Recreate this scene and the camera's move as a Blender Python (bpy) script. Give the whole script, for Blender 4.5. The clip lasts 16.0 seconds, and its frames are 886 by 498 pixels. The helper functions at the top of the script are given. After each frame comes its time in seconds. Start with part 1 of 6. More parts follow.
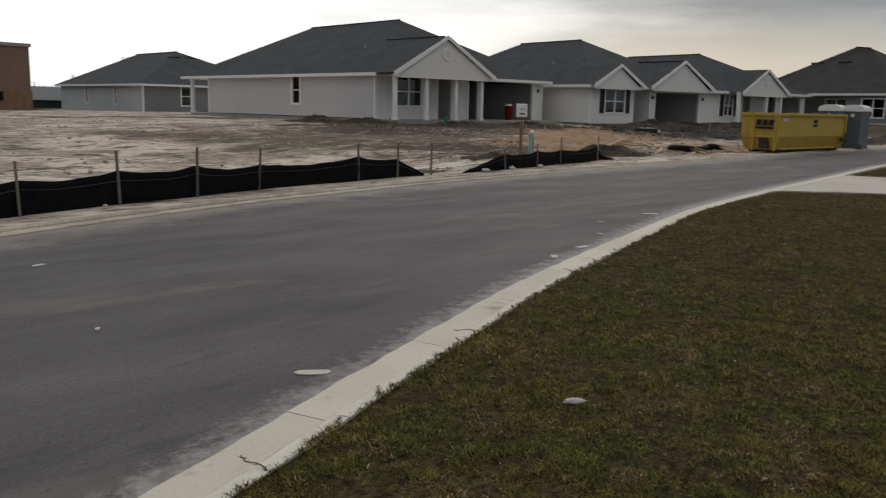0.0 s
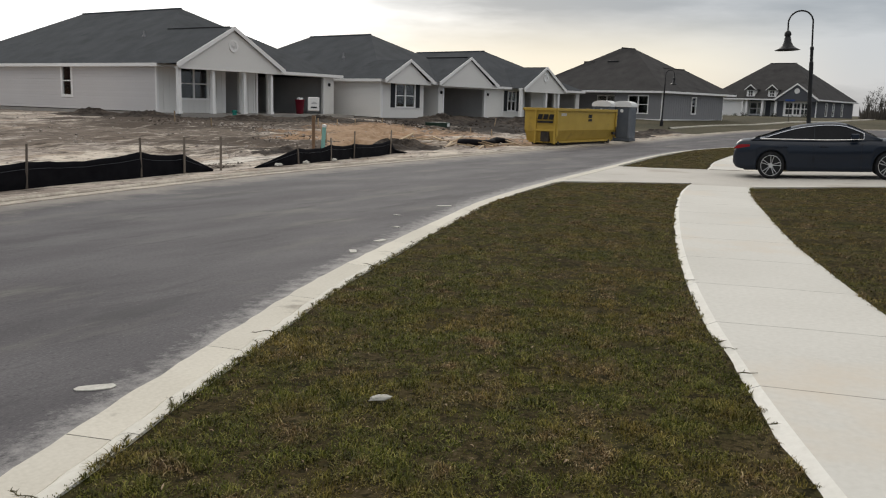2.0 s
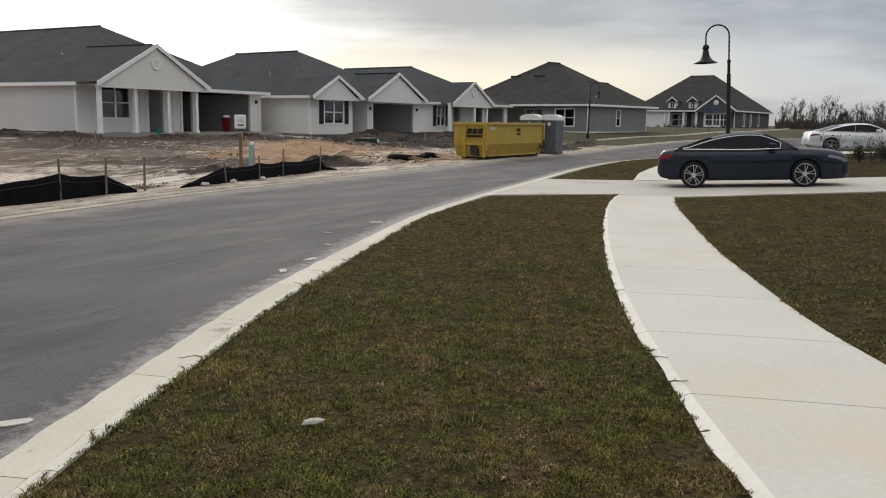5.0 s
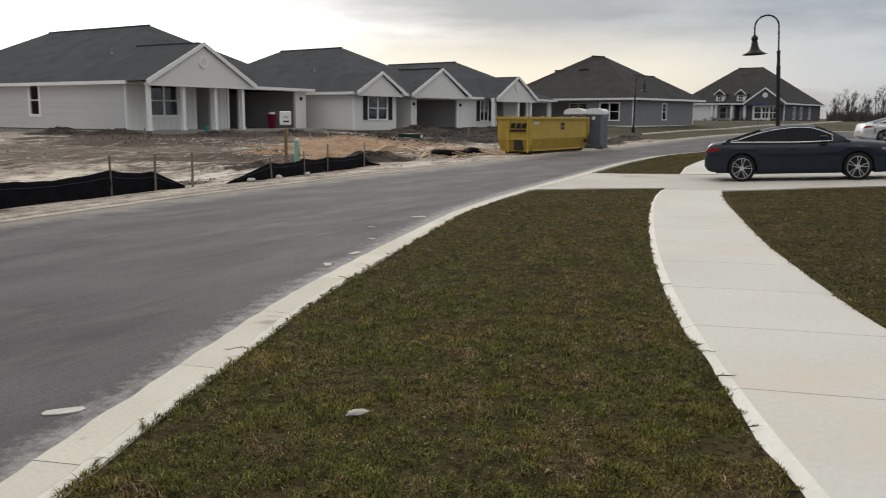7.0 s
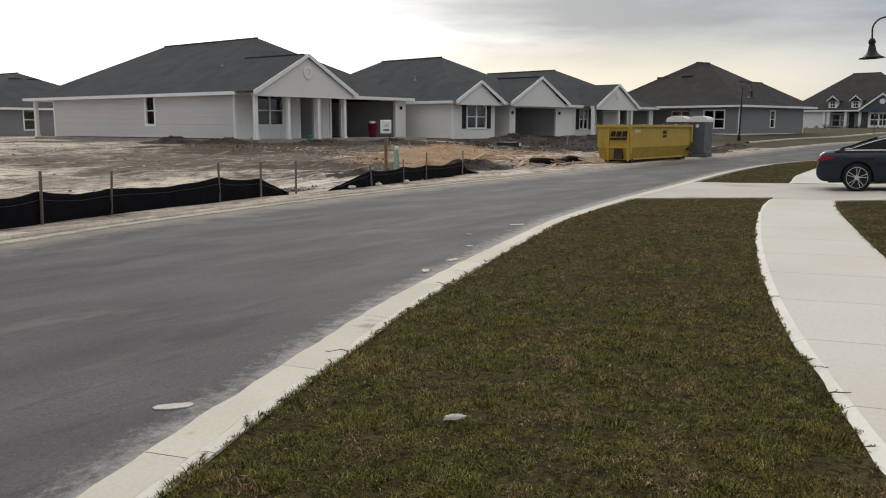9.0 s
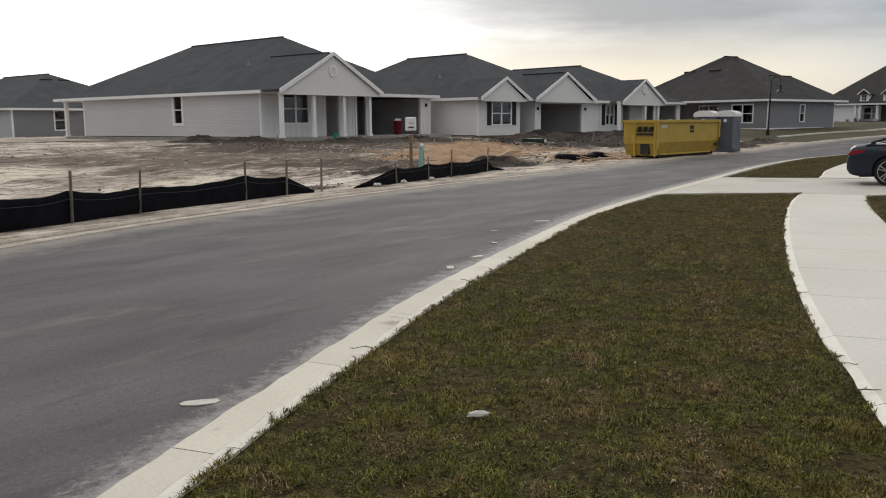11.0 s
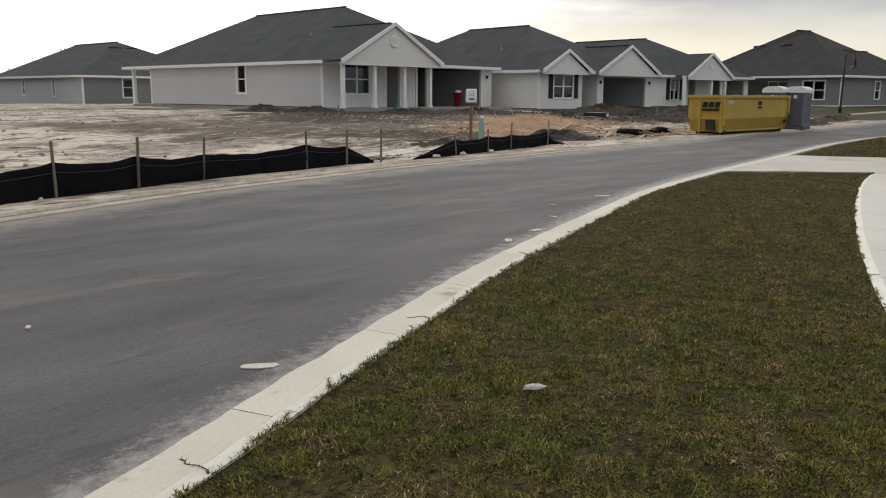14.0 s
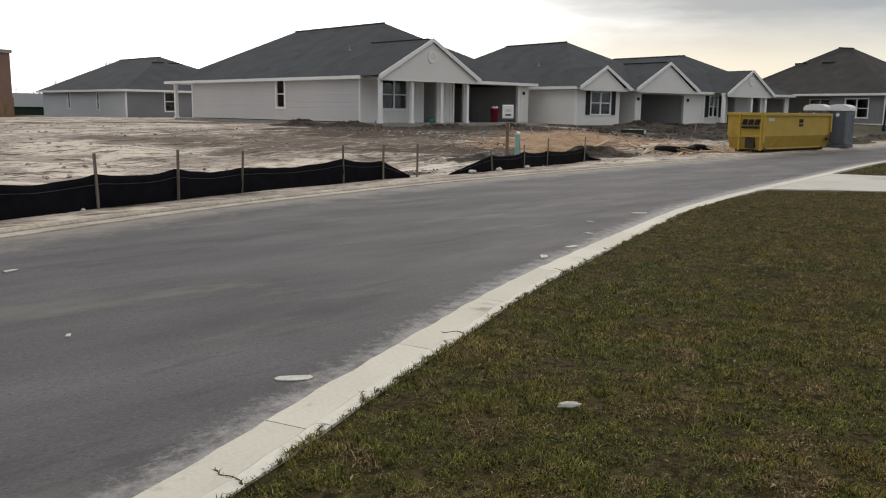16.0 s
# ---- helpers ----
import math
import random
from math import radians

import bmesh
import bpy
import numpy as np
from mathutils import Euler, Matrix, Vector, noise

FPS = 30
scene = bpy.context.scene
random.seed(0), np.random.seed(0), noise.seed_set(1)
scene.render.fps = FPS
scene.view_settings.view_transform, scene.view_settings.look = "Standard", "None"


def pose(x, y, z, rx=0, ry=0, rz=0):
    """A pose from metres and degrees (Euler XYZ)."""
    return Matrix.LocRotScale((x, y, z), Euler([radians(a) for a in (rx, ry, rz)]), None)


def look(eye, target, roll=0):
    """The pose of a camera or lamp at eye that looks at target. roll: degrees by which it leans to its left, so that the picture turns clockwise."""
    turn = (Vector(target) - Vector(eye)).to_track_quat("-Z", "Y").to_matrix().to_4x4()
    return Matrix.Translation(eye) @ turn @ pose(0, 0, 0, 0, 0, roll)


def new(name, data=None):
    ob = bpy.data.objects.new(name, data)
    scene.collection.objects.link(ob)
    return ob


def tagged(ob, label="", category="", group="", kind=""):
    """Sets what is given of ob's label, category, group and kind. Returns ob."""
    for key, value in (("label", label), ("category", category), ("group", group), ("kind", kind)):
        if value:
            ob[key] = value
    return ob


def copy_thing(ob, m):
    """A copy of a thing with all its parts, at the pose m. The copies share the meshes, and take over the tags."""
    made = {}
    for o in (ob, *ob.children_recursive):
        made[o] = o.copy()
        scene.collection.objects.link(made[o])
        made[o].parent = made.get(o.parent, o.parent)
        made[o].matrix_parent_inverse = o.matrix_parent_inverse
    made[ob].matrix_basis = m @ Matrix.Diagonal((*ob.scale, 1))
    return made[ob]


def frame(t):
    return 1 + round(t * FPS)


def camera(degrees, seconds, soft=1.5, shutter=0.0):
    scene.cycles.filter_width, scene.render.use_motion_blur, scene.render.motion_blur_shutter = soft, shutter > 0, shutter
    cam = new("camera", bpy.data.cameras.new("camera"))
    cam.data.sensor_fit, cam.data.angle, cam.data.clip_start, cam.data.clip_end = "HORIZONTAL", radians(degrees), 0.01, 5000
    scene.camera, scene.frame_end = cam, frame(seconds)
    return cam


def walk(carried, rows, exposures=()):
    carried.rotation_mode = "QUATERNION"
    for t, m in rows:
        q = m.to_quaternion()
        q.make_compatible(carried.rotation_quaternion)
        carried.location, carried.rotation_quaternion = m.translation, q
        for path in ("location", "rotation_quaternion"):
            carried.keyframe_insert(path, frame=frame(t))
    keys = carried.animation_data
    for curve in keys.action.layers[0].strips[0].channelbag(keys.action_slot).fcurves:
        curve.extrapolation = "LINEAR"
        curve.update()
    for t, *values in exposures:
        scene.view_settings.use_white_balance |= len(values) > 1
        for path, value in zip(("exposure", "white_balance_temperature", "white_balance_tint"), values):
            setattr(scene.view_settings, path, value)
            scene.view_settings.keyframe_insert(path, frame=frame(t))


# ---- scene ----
cam = camera(55.17, 16.0, soft=1.1, shutter=0.4)
PATH = [
    (0.0, (-0.081, -0.117, 1.688), (6.780, 6.965, 0.023), 1.16),
    (0.5, (-0.035, -0.116, 1.693), (7.229, 6.506, -0.144), 0.29),
    (1.0, (-0.002, -0.060, 1.674), (7.704, 6.050, -0.140), 0.87),
    (1.5, (0.003, -0.023, 1.673), (8.190, 5.451, -0.062), 1.83),
    (2.0, (0.009, -0.014, 1.671), (8.370, 5.210, -0.003), 1.56),
    (2.5, (0.010, -0.012, 1.674), (8.459, 5.091, 0.068), 1.33),
    (3.0, (0.012, 0.004, 1.672), (8.537, 4.961, 0.015), 1.52),
    (3.5, (0.043, 0.017, 1.676), (8.661, 4.811, 0.019), 1.60),
    (4.0, (0.054, 0.000, 1.680), (8.768, 4.664, 0.153), 1.20),
    (4.2, (0.055, 0.000, 1.680), (9.681, 5.066, 0.042), 1.10),
    (6.3, (0.078, 0.008, 1.659), (9.723, 5.037, 0.026), 0.45),
    (6.5, (0.078, 0.008, 1.657), (8.791, 4.680, 0.152), 0.40),
    (7.0, (0.068, 0.005, 1.654), (8.589, 5.007, 0.113), 0.28),
    (7.5, (0.068, 0.001, 1.653), (8.370, 5.351, 0.086), 0.21),
    (8.0, (0.065, -0.005, 1.649), (8.166, 5.662, 0.141), -0.32),
    (8.5, (0.062, 0.011, 1.643), (8.036, 5.871, 0.201), -0.26),
    (9.0, (0.066, 0.021, 1.635), (7.968, 5.977, 0.192), 0.06),
    (11.5, (0.081, 0.008, 1.633), (7.761, 6.234, 0.135), -0.61),
    (12.0, (0.087, 0.011, 1.628), (7.743, 6.253, 0.075), -0.70),
    (12.5, (0.080, 0.010, 1.628), (7.668, 6.318, 0.007), -0.70),
    (13.0, (0.090, 0.037, 1.616), (7.545, 6.486, -0.064), -0.43),
    (13.5, (0.085, 0.044, 1.618), (7.401, 6.627, -0.154), 0.33),
    (14.0, (0.083, 0.037, 1.617), (7.319, 6.703, -0.173), 0.35),
    (14.5, (0.087, 0.036, 1.612), (7.237, 6.803, -0.145), -0.38),
    (15.0, (0.090, 0.038, 1.605), (7.133, 6.928, -0.106), -0.87),
    (15.5, (0.083, 0.036, 1.608), (7.061, 7.006, -0.045), -0.28),
    (16.0, (0.089, 0.050, 1.610), (7.063, 7.033, -0.005), 0.70),
]
EXPOSURE = [(0.0, -1.0, 6540, 10), (0.5, -0.88, 6540, 10), (1.0, -0.5, 6540, 10), (1.5, -0.42, 6540, 10), (2.0, -0.38, 6540, 10), (4.0, -0.34, 6540, 10), (9.0, -0.42, 6540, 10), (16.0, -0.42, 6540, 10)]
walk(cam, [(t, look(eye, target, roll)) for t, eye, target, roll in PATH], EXPOSURE)
# the sky is a bright overcast; a low sun stands behind thin cloud over the far houses
SUN_DIR = Vector((0.80, 0.52, 0.42)).normalized()
world = bpy.data.worlds.new("overcast")
scene.world = world
world.use_nodes = True
wn, wl = world.node_tree.nodes, world.node_tree.links
wn.clear()


def wnode(kind, **values):
    n = wn.new(kind)
    for k, v in values.items():
        n.inputs[k].default_value = v
    return n


w_out = wn.new("ShaderNodeOutputWorld")
w_bg = wnode("ShaderNodeBackground", Strength=1.0)
w_co = wn.new("ShaderNodeTexCoord")
w_sky = wn.new("ShaderNodeTexSky")
w_sky.sky_type = "NISHITA"
w_sky.sun_disc = False
w_sky.sun_elevation = radians(23)
w_sky.sun_rotation = math.atan2(SUN_DIR.x, SUN_DIR.y)
# cloud layer: stretched noise over the dome
w_map = wn.new("ShaderNodeMapping")
w_map.inputs["Scale"].default_value = (1.6, 1.6, 9.0)
w_noise = wnode("ShaderNodeTexNoise", Scale=1.5, Detail=6.0, Roughness=0.55)
w_ramp = wn.new("ShaderNodeValToRGB")
w_ramp.color_ramp.elements[0].position = 0.40
w_ramp.color_ramp.elements[0].color = (0.36, 0.41, 0.475, 1)
w_ramp.color_ramp.elements[1].position = 0.60
w_ramp.color_ramp.elements[1].color = (0.64, 0.68, 0.735, 1)
wl.new(w_co.outputs["Generated"], w_map.inputs["Vector"])
wl.new(w_map.outputs["Vector"], w_noise.inputs["Vector"])
wl.new(w_noise.outputs["Fac"], w_ramp.inputs["Fac"])
# brightness that falls off round the veiled sun
w_dot = wn.new("ShaderNodeVectorMath")
w_dot.operation = "DOT_PRODUCT"
w_nrm = wn.new("ShaderNodeVectorMath")
w_nrm.operation = "NORMALIZE"
wl.new(w_co.outputs["Generated"], w_nrm.inputs[0])
wl.new(w_nrm.outputs["Vector"], w_dot.inputs[0])
w_dot.inputs[1].default_value = Vector((0.42, 0.90, 0.10)).normalized()
w_glow = wn.new("ShaderNodeMapRange")
w_glow.inputs["From Min"].default_value = 0.76
w_glow.inputs["From Max"].default_value = 0.98
w_glow.inputs["To Min"].default_value = 0.0
w_glow.inputs["To Max"].default_value = 1.0
w_glow.interpolation_type = "SMOOTHSTEP"
w_rag = wn.new("ShaderNodeMath")
w_rag.operation = "MULTIPLY_ADD"
w_rag.inputs[1].default_value = 0.30
wl.new(w_noise.outputs["Fac"], w_rag.inputs[0])
w_less = wn.new("ShaderNodeMath")
w_less.inputs[1].default_value = -0.15
wl.new(w_dot.outputs["Value"], w_less.inputs[0])
wl.new(w_less.outputs[0], w_rag.inputs[2])
wl.new(w_rag.outputs[0], w_glow.inputs["Value"])
w_mix = wn.new("ShaderNodeMixRGB")
w_mix.inputs["Color2"].default_value = (2.1, 2.1, 2.08, 1)
wl.new(w_glow.outputs["Result"], w_mix.inputs["Fac"])
wl.new(w_ramp.outputs["Color"], w_mix.inputs["Color1"])
# warm, thin cloud low over the horizon
w_sep = wn.new("ShaderNodeSeparateXYZ")
wl.new(w_nrm.outputs["Vector"], w_sep.inputs["Vector"])
w_low = wn.new("ShaderNodeMapRange")
w_low.interpolation_type = "SMOOTHSTEP"
for k, v in (("From Min", 0.045), ("From Max", 0.115), ("To Min", 0.9), ("To Max", 0.0)):
    w_low.inputs[k].default_value = v
wl.new(w_sep.outputs["Z"], w_low.inputs["Value"])
w_mix2 = wn.new("ShaderNodeMixRGB")
w_mix2.inputs["Color2"].default_value = (1.02, 0.975, 0.85, 1)
w_dot2 = wn.new("ShaderNodeVectorMath")
w_dot2.operation = "DOT_PRODUCT"
w_dot2.inputs[1].default_value = Vector((0.90, 0.43, 0.04)).normalized()
wl.new(w_nrm.outputs["Vector"], w_dot2.inputs[0])
w_veil = wn.new("ShaderNodeMapRange")
w_veil.interpolation_type = "SMOOTHSTEP"
w_veil.inputs["From Min"].default_value, w_veil.inputs["From Max"].default_value = 0.945, 0.998
wl.new(w_dot2.outputs["Value"], w_veil.inputs["Value"])
w_both = wn.new("ShaderNodeMath")
w_both.operation = "MULTIPLY"
wl.new(w_low.outputs["Result"], w_both.inputs[0])
wl.new(w_veil.outputs["Result"], w_both.inputs[1])
wl.new(w_both.outputs[0], w_mix2.inputs["Fac"])
wl.new(w_mix.outputs["Color"], w_mix2.inputs["Color1"])
# the cloud is thinner and brighter overhead
w_high = wn.new("ShaderNodeMapRange")
w_high.interpolation_type = "SMOOTHSTEP"
for k, v in (("From Min", 0.32), ("From Max", 0.75), ("To Min", 0.0), ("To Max", 0.9)):
    w_high.inputs[k].default_value = v
wl.new(w_sep.outputs["Z"], w_high.inputs["Value"])
w_mix3 = wn.new("ShaderNodeMixRGB")
w_mix3.inputs["Color2"].default_value = (1.46, 1.43, 1.36, 1)
wl.new(w_high.outputs["Result"], w_mix3.inputs["Fac"])
wl.new(w_mix2.outputs["Color"], w_mix3.inputs["Color1"])
# a little of the clear sky behind the cloud
w_scale = wn.new("ShaderNodeMixRGB")
w_scale.blend_type = "ADD"
w_scale.inputs["Fac"].default_value = 0.012
wl.new(w_mix3.outputs["Color"], w_scale.inputs["Color1"])
wl.new(w_sky.outputs["Color"], w_scale.inputs["Color2"])
wl.new(w_scale.outputs["Color"], w_bg.inputs["Color"])
wl.new(w_bg.outputs["Background"], w_out.inputs["Surface"])

sun = new("sun", bpy.data.lights.new("sun", "SUN"))
sun.data.energy = 0.9
sun.data.angle = radians(20)
sun.data.color = (1.0, 0.95, 0.86)
sun.matrix_world = look(SUN_DIR * 50, (0, 0, 0))


# ---- materials ----
def material(name, colours, scale=4.0, rough=0.8, bump=0.2, fine=60.0, bump_scale=None, metal=0.0, stretch=(1, 1, 1),
             stain=None, stain_scale=0.6, stain_at=0.58, random_tint=0.0, distance=0.02, spec=0.22, coat=0.0):
    """A surface of two or three colours mixed by coarse and fine noise, with fine relief and larger stains."""
    m = bpy.data.materials.new(name)
    m.use_nodes = True
    n, l = m.node_tree.nodes, m.node_tree.links
    b = n["Principled BSDF"]
    co = n.new("ShaderNodeTexCoord")
    mp = n.new("ShaderNodeMapping")
    mp.inputs["Scale"].default_value = stretch
    l.new(co.outputs["Object"], mp.inputs["Vector"])
    big = n.new("ShaderNodeTexNoise")
    big.inputs["Scale"].default_value, big.inputs["Detail"].default_value = scale, 6
    small = n.new("ShaderNodeTexNoise")
    small.inputs["Scale"].default_value, small.inputs["Detail"].default_value = fine, 4
    for t in (big, small):
        l.new(mp.outputs["Vector"], t.inputs["Vector"])
    mix = n.new("ShaderNodeMath")
    mix.operation = "MULTIPLY_ADD"
    mix.inputs[1].default_value = 0.45
    l.new(small.outputs["Fac"], mix.inputs[0])
    half = n.new("ShaderNodeMath")
    half.operation = "MULTIPLY"
    half.inputs[1].default_value = 0.55
    l.new(big.outputs["Fac"], half.inputs[0])
    l.new(half.outputs[0], mix.inputs[2])
    ramp = n.new("ShaderNodeValToRGB")
    e = ramp.color_ramp.elements
    e[0].position, e[1].position = 0.36, 0.64
    e[0].color, e[1].color = (*colours[0], 1), (*colours[-1], 1)
    if len(colours) == 3:
        k = e.new(0.5)
        k.color = (*colours[1], 1)
    l.new(mix.outputs[0], ramp.inputs["Fac"])
    out = ramp.outputs["Color"]
    if stain:
        sn = n.new("ShaderNodeTexNoise")
        sn.inputs["Scale"].default_value, sn.inputs["Detail"].default_value, sn.inputs["Roughness"].default_value = stain_scale, 8, 0.62
        l.new(mp.outputs["Vector"], sn.inputs["Vector"])
        sr = n.new("ShaderNodeMapRange")
        sr.inputs["From Min"].default_value, sr.inputs["From Max"].default_value = stain_at, stain_at + 0.12
        l.new(sn.outputs["Fac"], sr.inputs["Value"])
        sm = n.new("ShaderNodeMixRGB")
        sm.inputs["Color2"].default_value = (*stain, 1)
        l.new(sr.outputs["Result"], sm.inputs["Fac"])
        l.new(out, sm.inputs["Color1"])
        out = sm.outputs["Color"]
    if random_tint:
        info = n.new("ShaderNodeObjectInfo")
        hsv = n.new("ShaderNodeHueSaturation")
        rr = n.new("ShaderNodeMapRange")
        rr.inputs["To Min"].default_value, rr.inputs["To Max"].default_value = 1 - random_tint, 1 + random_tint
        l.new(info.outputs["Random"], rr.inputs["Value"])
        l.new(rr.outputs["Result"], hsv.inputs["Value"])
        l.new(out, hsv.inputs["Color"])
        out = hsv.outputs["Color"]
    l.new(out, b.inputs["Base Color"])
    b.inputs["Roughness"].default_value = rough
    b.inputs["Metallic"].default_value = metal
    b.inputs["Specular IOR Level"].default_value = spec
    if coat:
        b.inputs["Coat Weight"].default_value = coat
        b.inputs["Coat Roughness"].default_value = 0.05
    if bump:
        bp = n.new("ShaderNodeBump")
        bp.inputs["Strength"].default_value, bp.inputs["Distance"].default_value = bump, distance
        if bump_scale:
            bn = n.new("ShaderNodeTexNoise")
            bn.inputs["Scale"].default_value, bn.inputs["Detail"].default_value = bump_scale, 5
            l.new(mp.outputs["Vector"], bn.inputs["Vector"])
            l.new(bn.outputs["Fac"], bp.inputs["Height"])
        else:
            l.new(mix.outputs[0], bp.inputs["Height"])
        l.new(bp.outputs["Normal"], b.inputs["Normal"])
    return m


def glass_material():
    m = bpy.data.materials.new("window_glass")
    m.use_nodes = True
    n, l = m.node_tree.nodes, m.node_tree.links
    n.clear()
    out, mix = n.new("ShaderNodeOutputMaterial"), n.new("ShaderNodeMixShader")
    tr, gl, fr = n.new("ShaderNodeBsdfTransparent"), n.new("ShaderNodeBsdfGlossy"), n.new("ShaderNodeFresnel")
    tr.inputs["Color"].default_value = (0.75, 0.8, 0.8, 1)
    gl.inputs["Roughness"].default_value = 0.03
    fr.inputs["IOR"].default_value = 1.9
    l.new(fr.outputs["Fac"], mix.inputs["Fac"])
    l.new(tr.outputs[0], mix.inputs[1])
    l.new(gl.outputs[0], mix.inputs[2])
    l.new(mix.outputs[0], out.inputs["Surface"])
    return m


M_ASPHALT = material("asphalt", [(0.062, 0.057, 0.061), (0.089, 0.083, 0.088), (0.130, 0.122, 0.126)], 0.7, 0.82, 0.5, 60, distance=0.008, spec=0.24,
                     stain=(0.135, 0.126, 0.118), stain_scale=0.5, stain_at=0.54, stretch=(0.55, 1.6, 1))
def flecks(m, layers):
    """Adds spots of other colours: (colour, scale, threshold, strength, stretch)."""
    n, l = m.node_tree.nodes, m.node_tree.links
    b = n["Principled BSDF"]
    base = b.inputs["Base Color"].links[0].from_socket
    co = n.new("ShaderNodeTexCoord")
    for colour, scale, at, strength, stretch in layers:
        mp = n.new("ShaderNodeMapping")
        mp.inputs["Scale"].default_value = stretch
        mp.inputs["Location"].default_value = (scale, at * 10, 0)
        l.new(co.outputs["Object"], mp.inputs["Vector"])
        no = n.new("ShaderNodeTexNoise")
        no.inputs["Scale"].default_value, no.inputs["Detail"].default_value, no.inputs["Roughness"].default_value = scale, 7, 0.66
        l.new(mp.outputs["Vector"], no.inputs["Vector"])
        cut = n.new("ShaderNodeMapRange")
        cut.inputs["From Min"].default_value, cut.inputs["From Max"].default_value, cut.inputs["To Max"].default_value = at, at + 0.06, strength
        l.new(no.outputs["Fac"], cut.inputs["Value"])
        mix = n.new("ShaderNodeMixRGB")
        mix.inputs["Color2"].default_value = (*colour, 1)
        l.new(cut.outputs["Result"], mix.inputs["Fac"])
        l.new(base, mix.inputs["Color1"])
        base = mix.outputs["Color"]
    l.new(base, b.inputs["Base Color"])


flecks(M_ASPHALT, [((0.19, 0.185, 0.185), 34, 0.60, 0.5, (1, 1, 1)), ((0.035, 0.034, 0.036), 26, 0.60, 0.6, (1, 1, 1)), ((0.05, 0.047, 0.049), 0.9, 0.56, 0.5, (0.4, 1.8, 1))])


def dust(m, colour_near, colour_far):
    """Pale dust in the near gutter and drifted sand along the far one, by the distance from each edge of the strip."""
    n, l = m.node_tree.nodes, m.node_tree.links
    b = n["Principled BSDF"]
    base = b.inputs["Base Color"].links[0].from_socket
    uv, sep, co = n.new("ShaderNodeUVMap"), n.new("ShaderNodeSeparateXYZ"), n.new("ShaderNodeTexCoord")
    uv.uv_map = "across"
    l.new(uv.outputs["UV"], sep.inputs["Vector"])
    for axis, reach, colour, scale, at in (("X", 0.75, colour_near, 8.0, 0.46), ("Y", 1.9, colour_far, 0.9, 0.34)):
        fall = n.new("ShaderNodeMapRange")
        fall.inputs["From Min"].default_value, fall.inputs["From Max"].default_value = 0.0, reach
        fall.inputs["To Min"].default_value, fall.inputs["To Max"].default_value = 0.30, -0.30
        l.new(sep.outputs[axis], fall.inputs["Value"])
        no = n.new("ShaderNodeTexNoise")
        no.inputs["Scale"].default_value, no.inputs["Detail"].default_value, no.inputs["Roughness"].default_value = scale, 12, 0.80
        l.new(co.outputs["Object"], no.inputs["Vector"])
        add = n.new("ShaderNodeMath")
        l.new(no.outputs["Fac"], add.inputs[0])
        l.new(fall.outputs["Result"], add.inputs[1])
        cut = n.new("ShaderNodeMapRange")
        cut.inputs["From Min"].default_value, cut.inputs["From Max"].default_value = at + 0.05, at + 0.30
        cut.inputs["To Max"].default_value = 0.72
        l.new(add.outputs[0], cut.inputs["Value"])
        mix = n.new("ShaderNodeMixRGB")
        mix.inputs["Color2"].default_value = (*colour, 1)
        l.new(cut.outputs["Result"], mix.inputs["Fac"])
        l.new(base, mix.inputs["Color1"])
        base = mix.outputs["Color"]
    l.new(base, b.inputs["Base Color"])


dust(M_ASPHALT, (0.40, 0.385, 0.37), (0.28, 0.250, 0.22))
M_CONCRETE = material("concrete", [(0.54, 0.52, 0.475), (0.585, 0.565, 0.52), (0.625, 0.605, 0.56)], 0.5, 0.85, 0.12, 22, distance=0.004,
                      stain=(0.60, 0.53, 0.44), stain_scale=0.30, stain_at=0.53, random_tint=0.012)

M_DRIVE = material("driveway_concrete", [(0.44, 0.415, 0.375), (0.49, 0.463, 0.42), (0.53, 0.50, 0.455)], 0.5, 0.85, 0.12, 22, distance=0.004,
                   stain=(0.40, 0.36, 0.31), stain_scale=0.6, stain_at=0.55)
M_CLEAN = material("clean_concrete_edge", [(0.68, 0.655, 0.60), (0.78, 0.755, 0.70)], 2.0, 0.85, 0.25, 24, distance=0.006)
M_KERB = material("kerb_concrete", [(0.545, 0.508, 0.435), (0.60, 0.562, 0.487), (0.645, 0.605, 0.53)], 0.8, 0.9, 0.12, 40, distance=0.006,
                  stain=(0.33, 0.30, 0.255), stain_scale=2.2, stain_at=0.60, random_tint=0.06)
M_LIP = material("kerb_lip_concrete", [(0.57, 0.54, 0.475), (0.68, 0.65, 0.585)], 3.0, 0.9, 0.3, 20, distance=0.008, stain=(0.36, 0.33, 0.28), stain_scale=5.0, stain_at=0.585)
M_KERB_SAND = material("sandy_kerb_concrete", [(0.29, 0.250, 0.21), (0.40, 0.355, 0.30), (0.52, 0.47, 0.40)], 1.6, 0.95, 0.4, 16, distance=0.01, random_tint=0.08)
M_SOIL = material("lawn_soil", [(0.026, 0.021, 0.011), (0.052, 0.041, 0.020), (0.085, 0.066, 0.036)], 2.2, 1.0, 0.9, 30, distance=0.03,
                  stain=(0.040, 0.040, 0.015), stain_scale=0.9, stain_at=0.52, spec=0.02)
flecks(M_SOIL, [((0.014, 0.013, 0.007), 14, 0.50, 0.8, (1, 1, 1)), ((0.15, 0.105, 0.075), 38, 0.60, 0.7, (1, 1, 1))])
M_FIELD = material("dry_field", [(0.036, 0.034, 0.017), (0.064, 0.055, 0.030), (0.095, 0.080, 0.050)], 0.12, 1.0, 0.8, 3, distance=0.1)
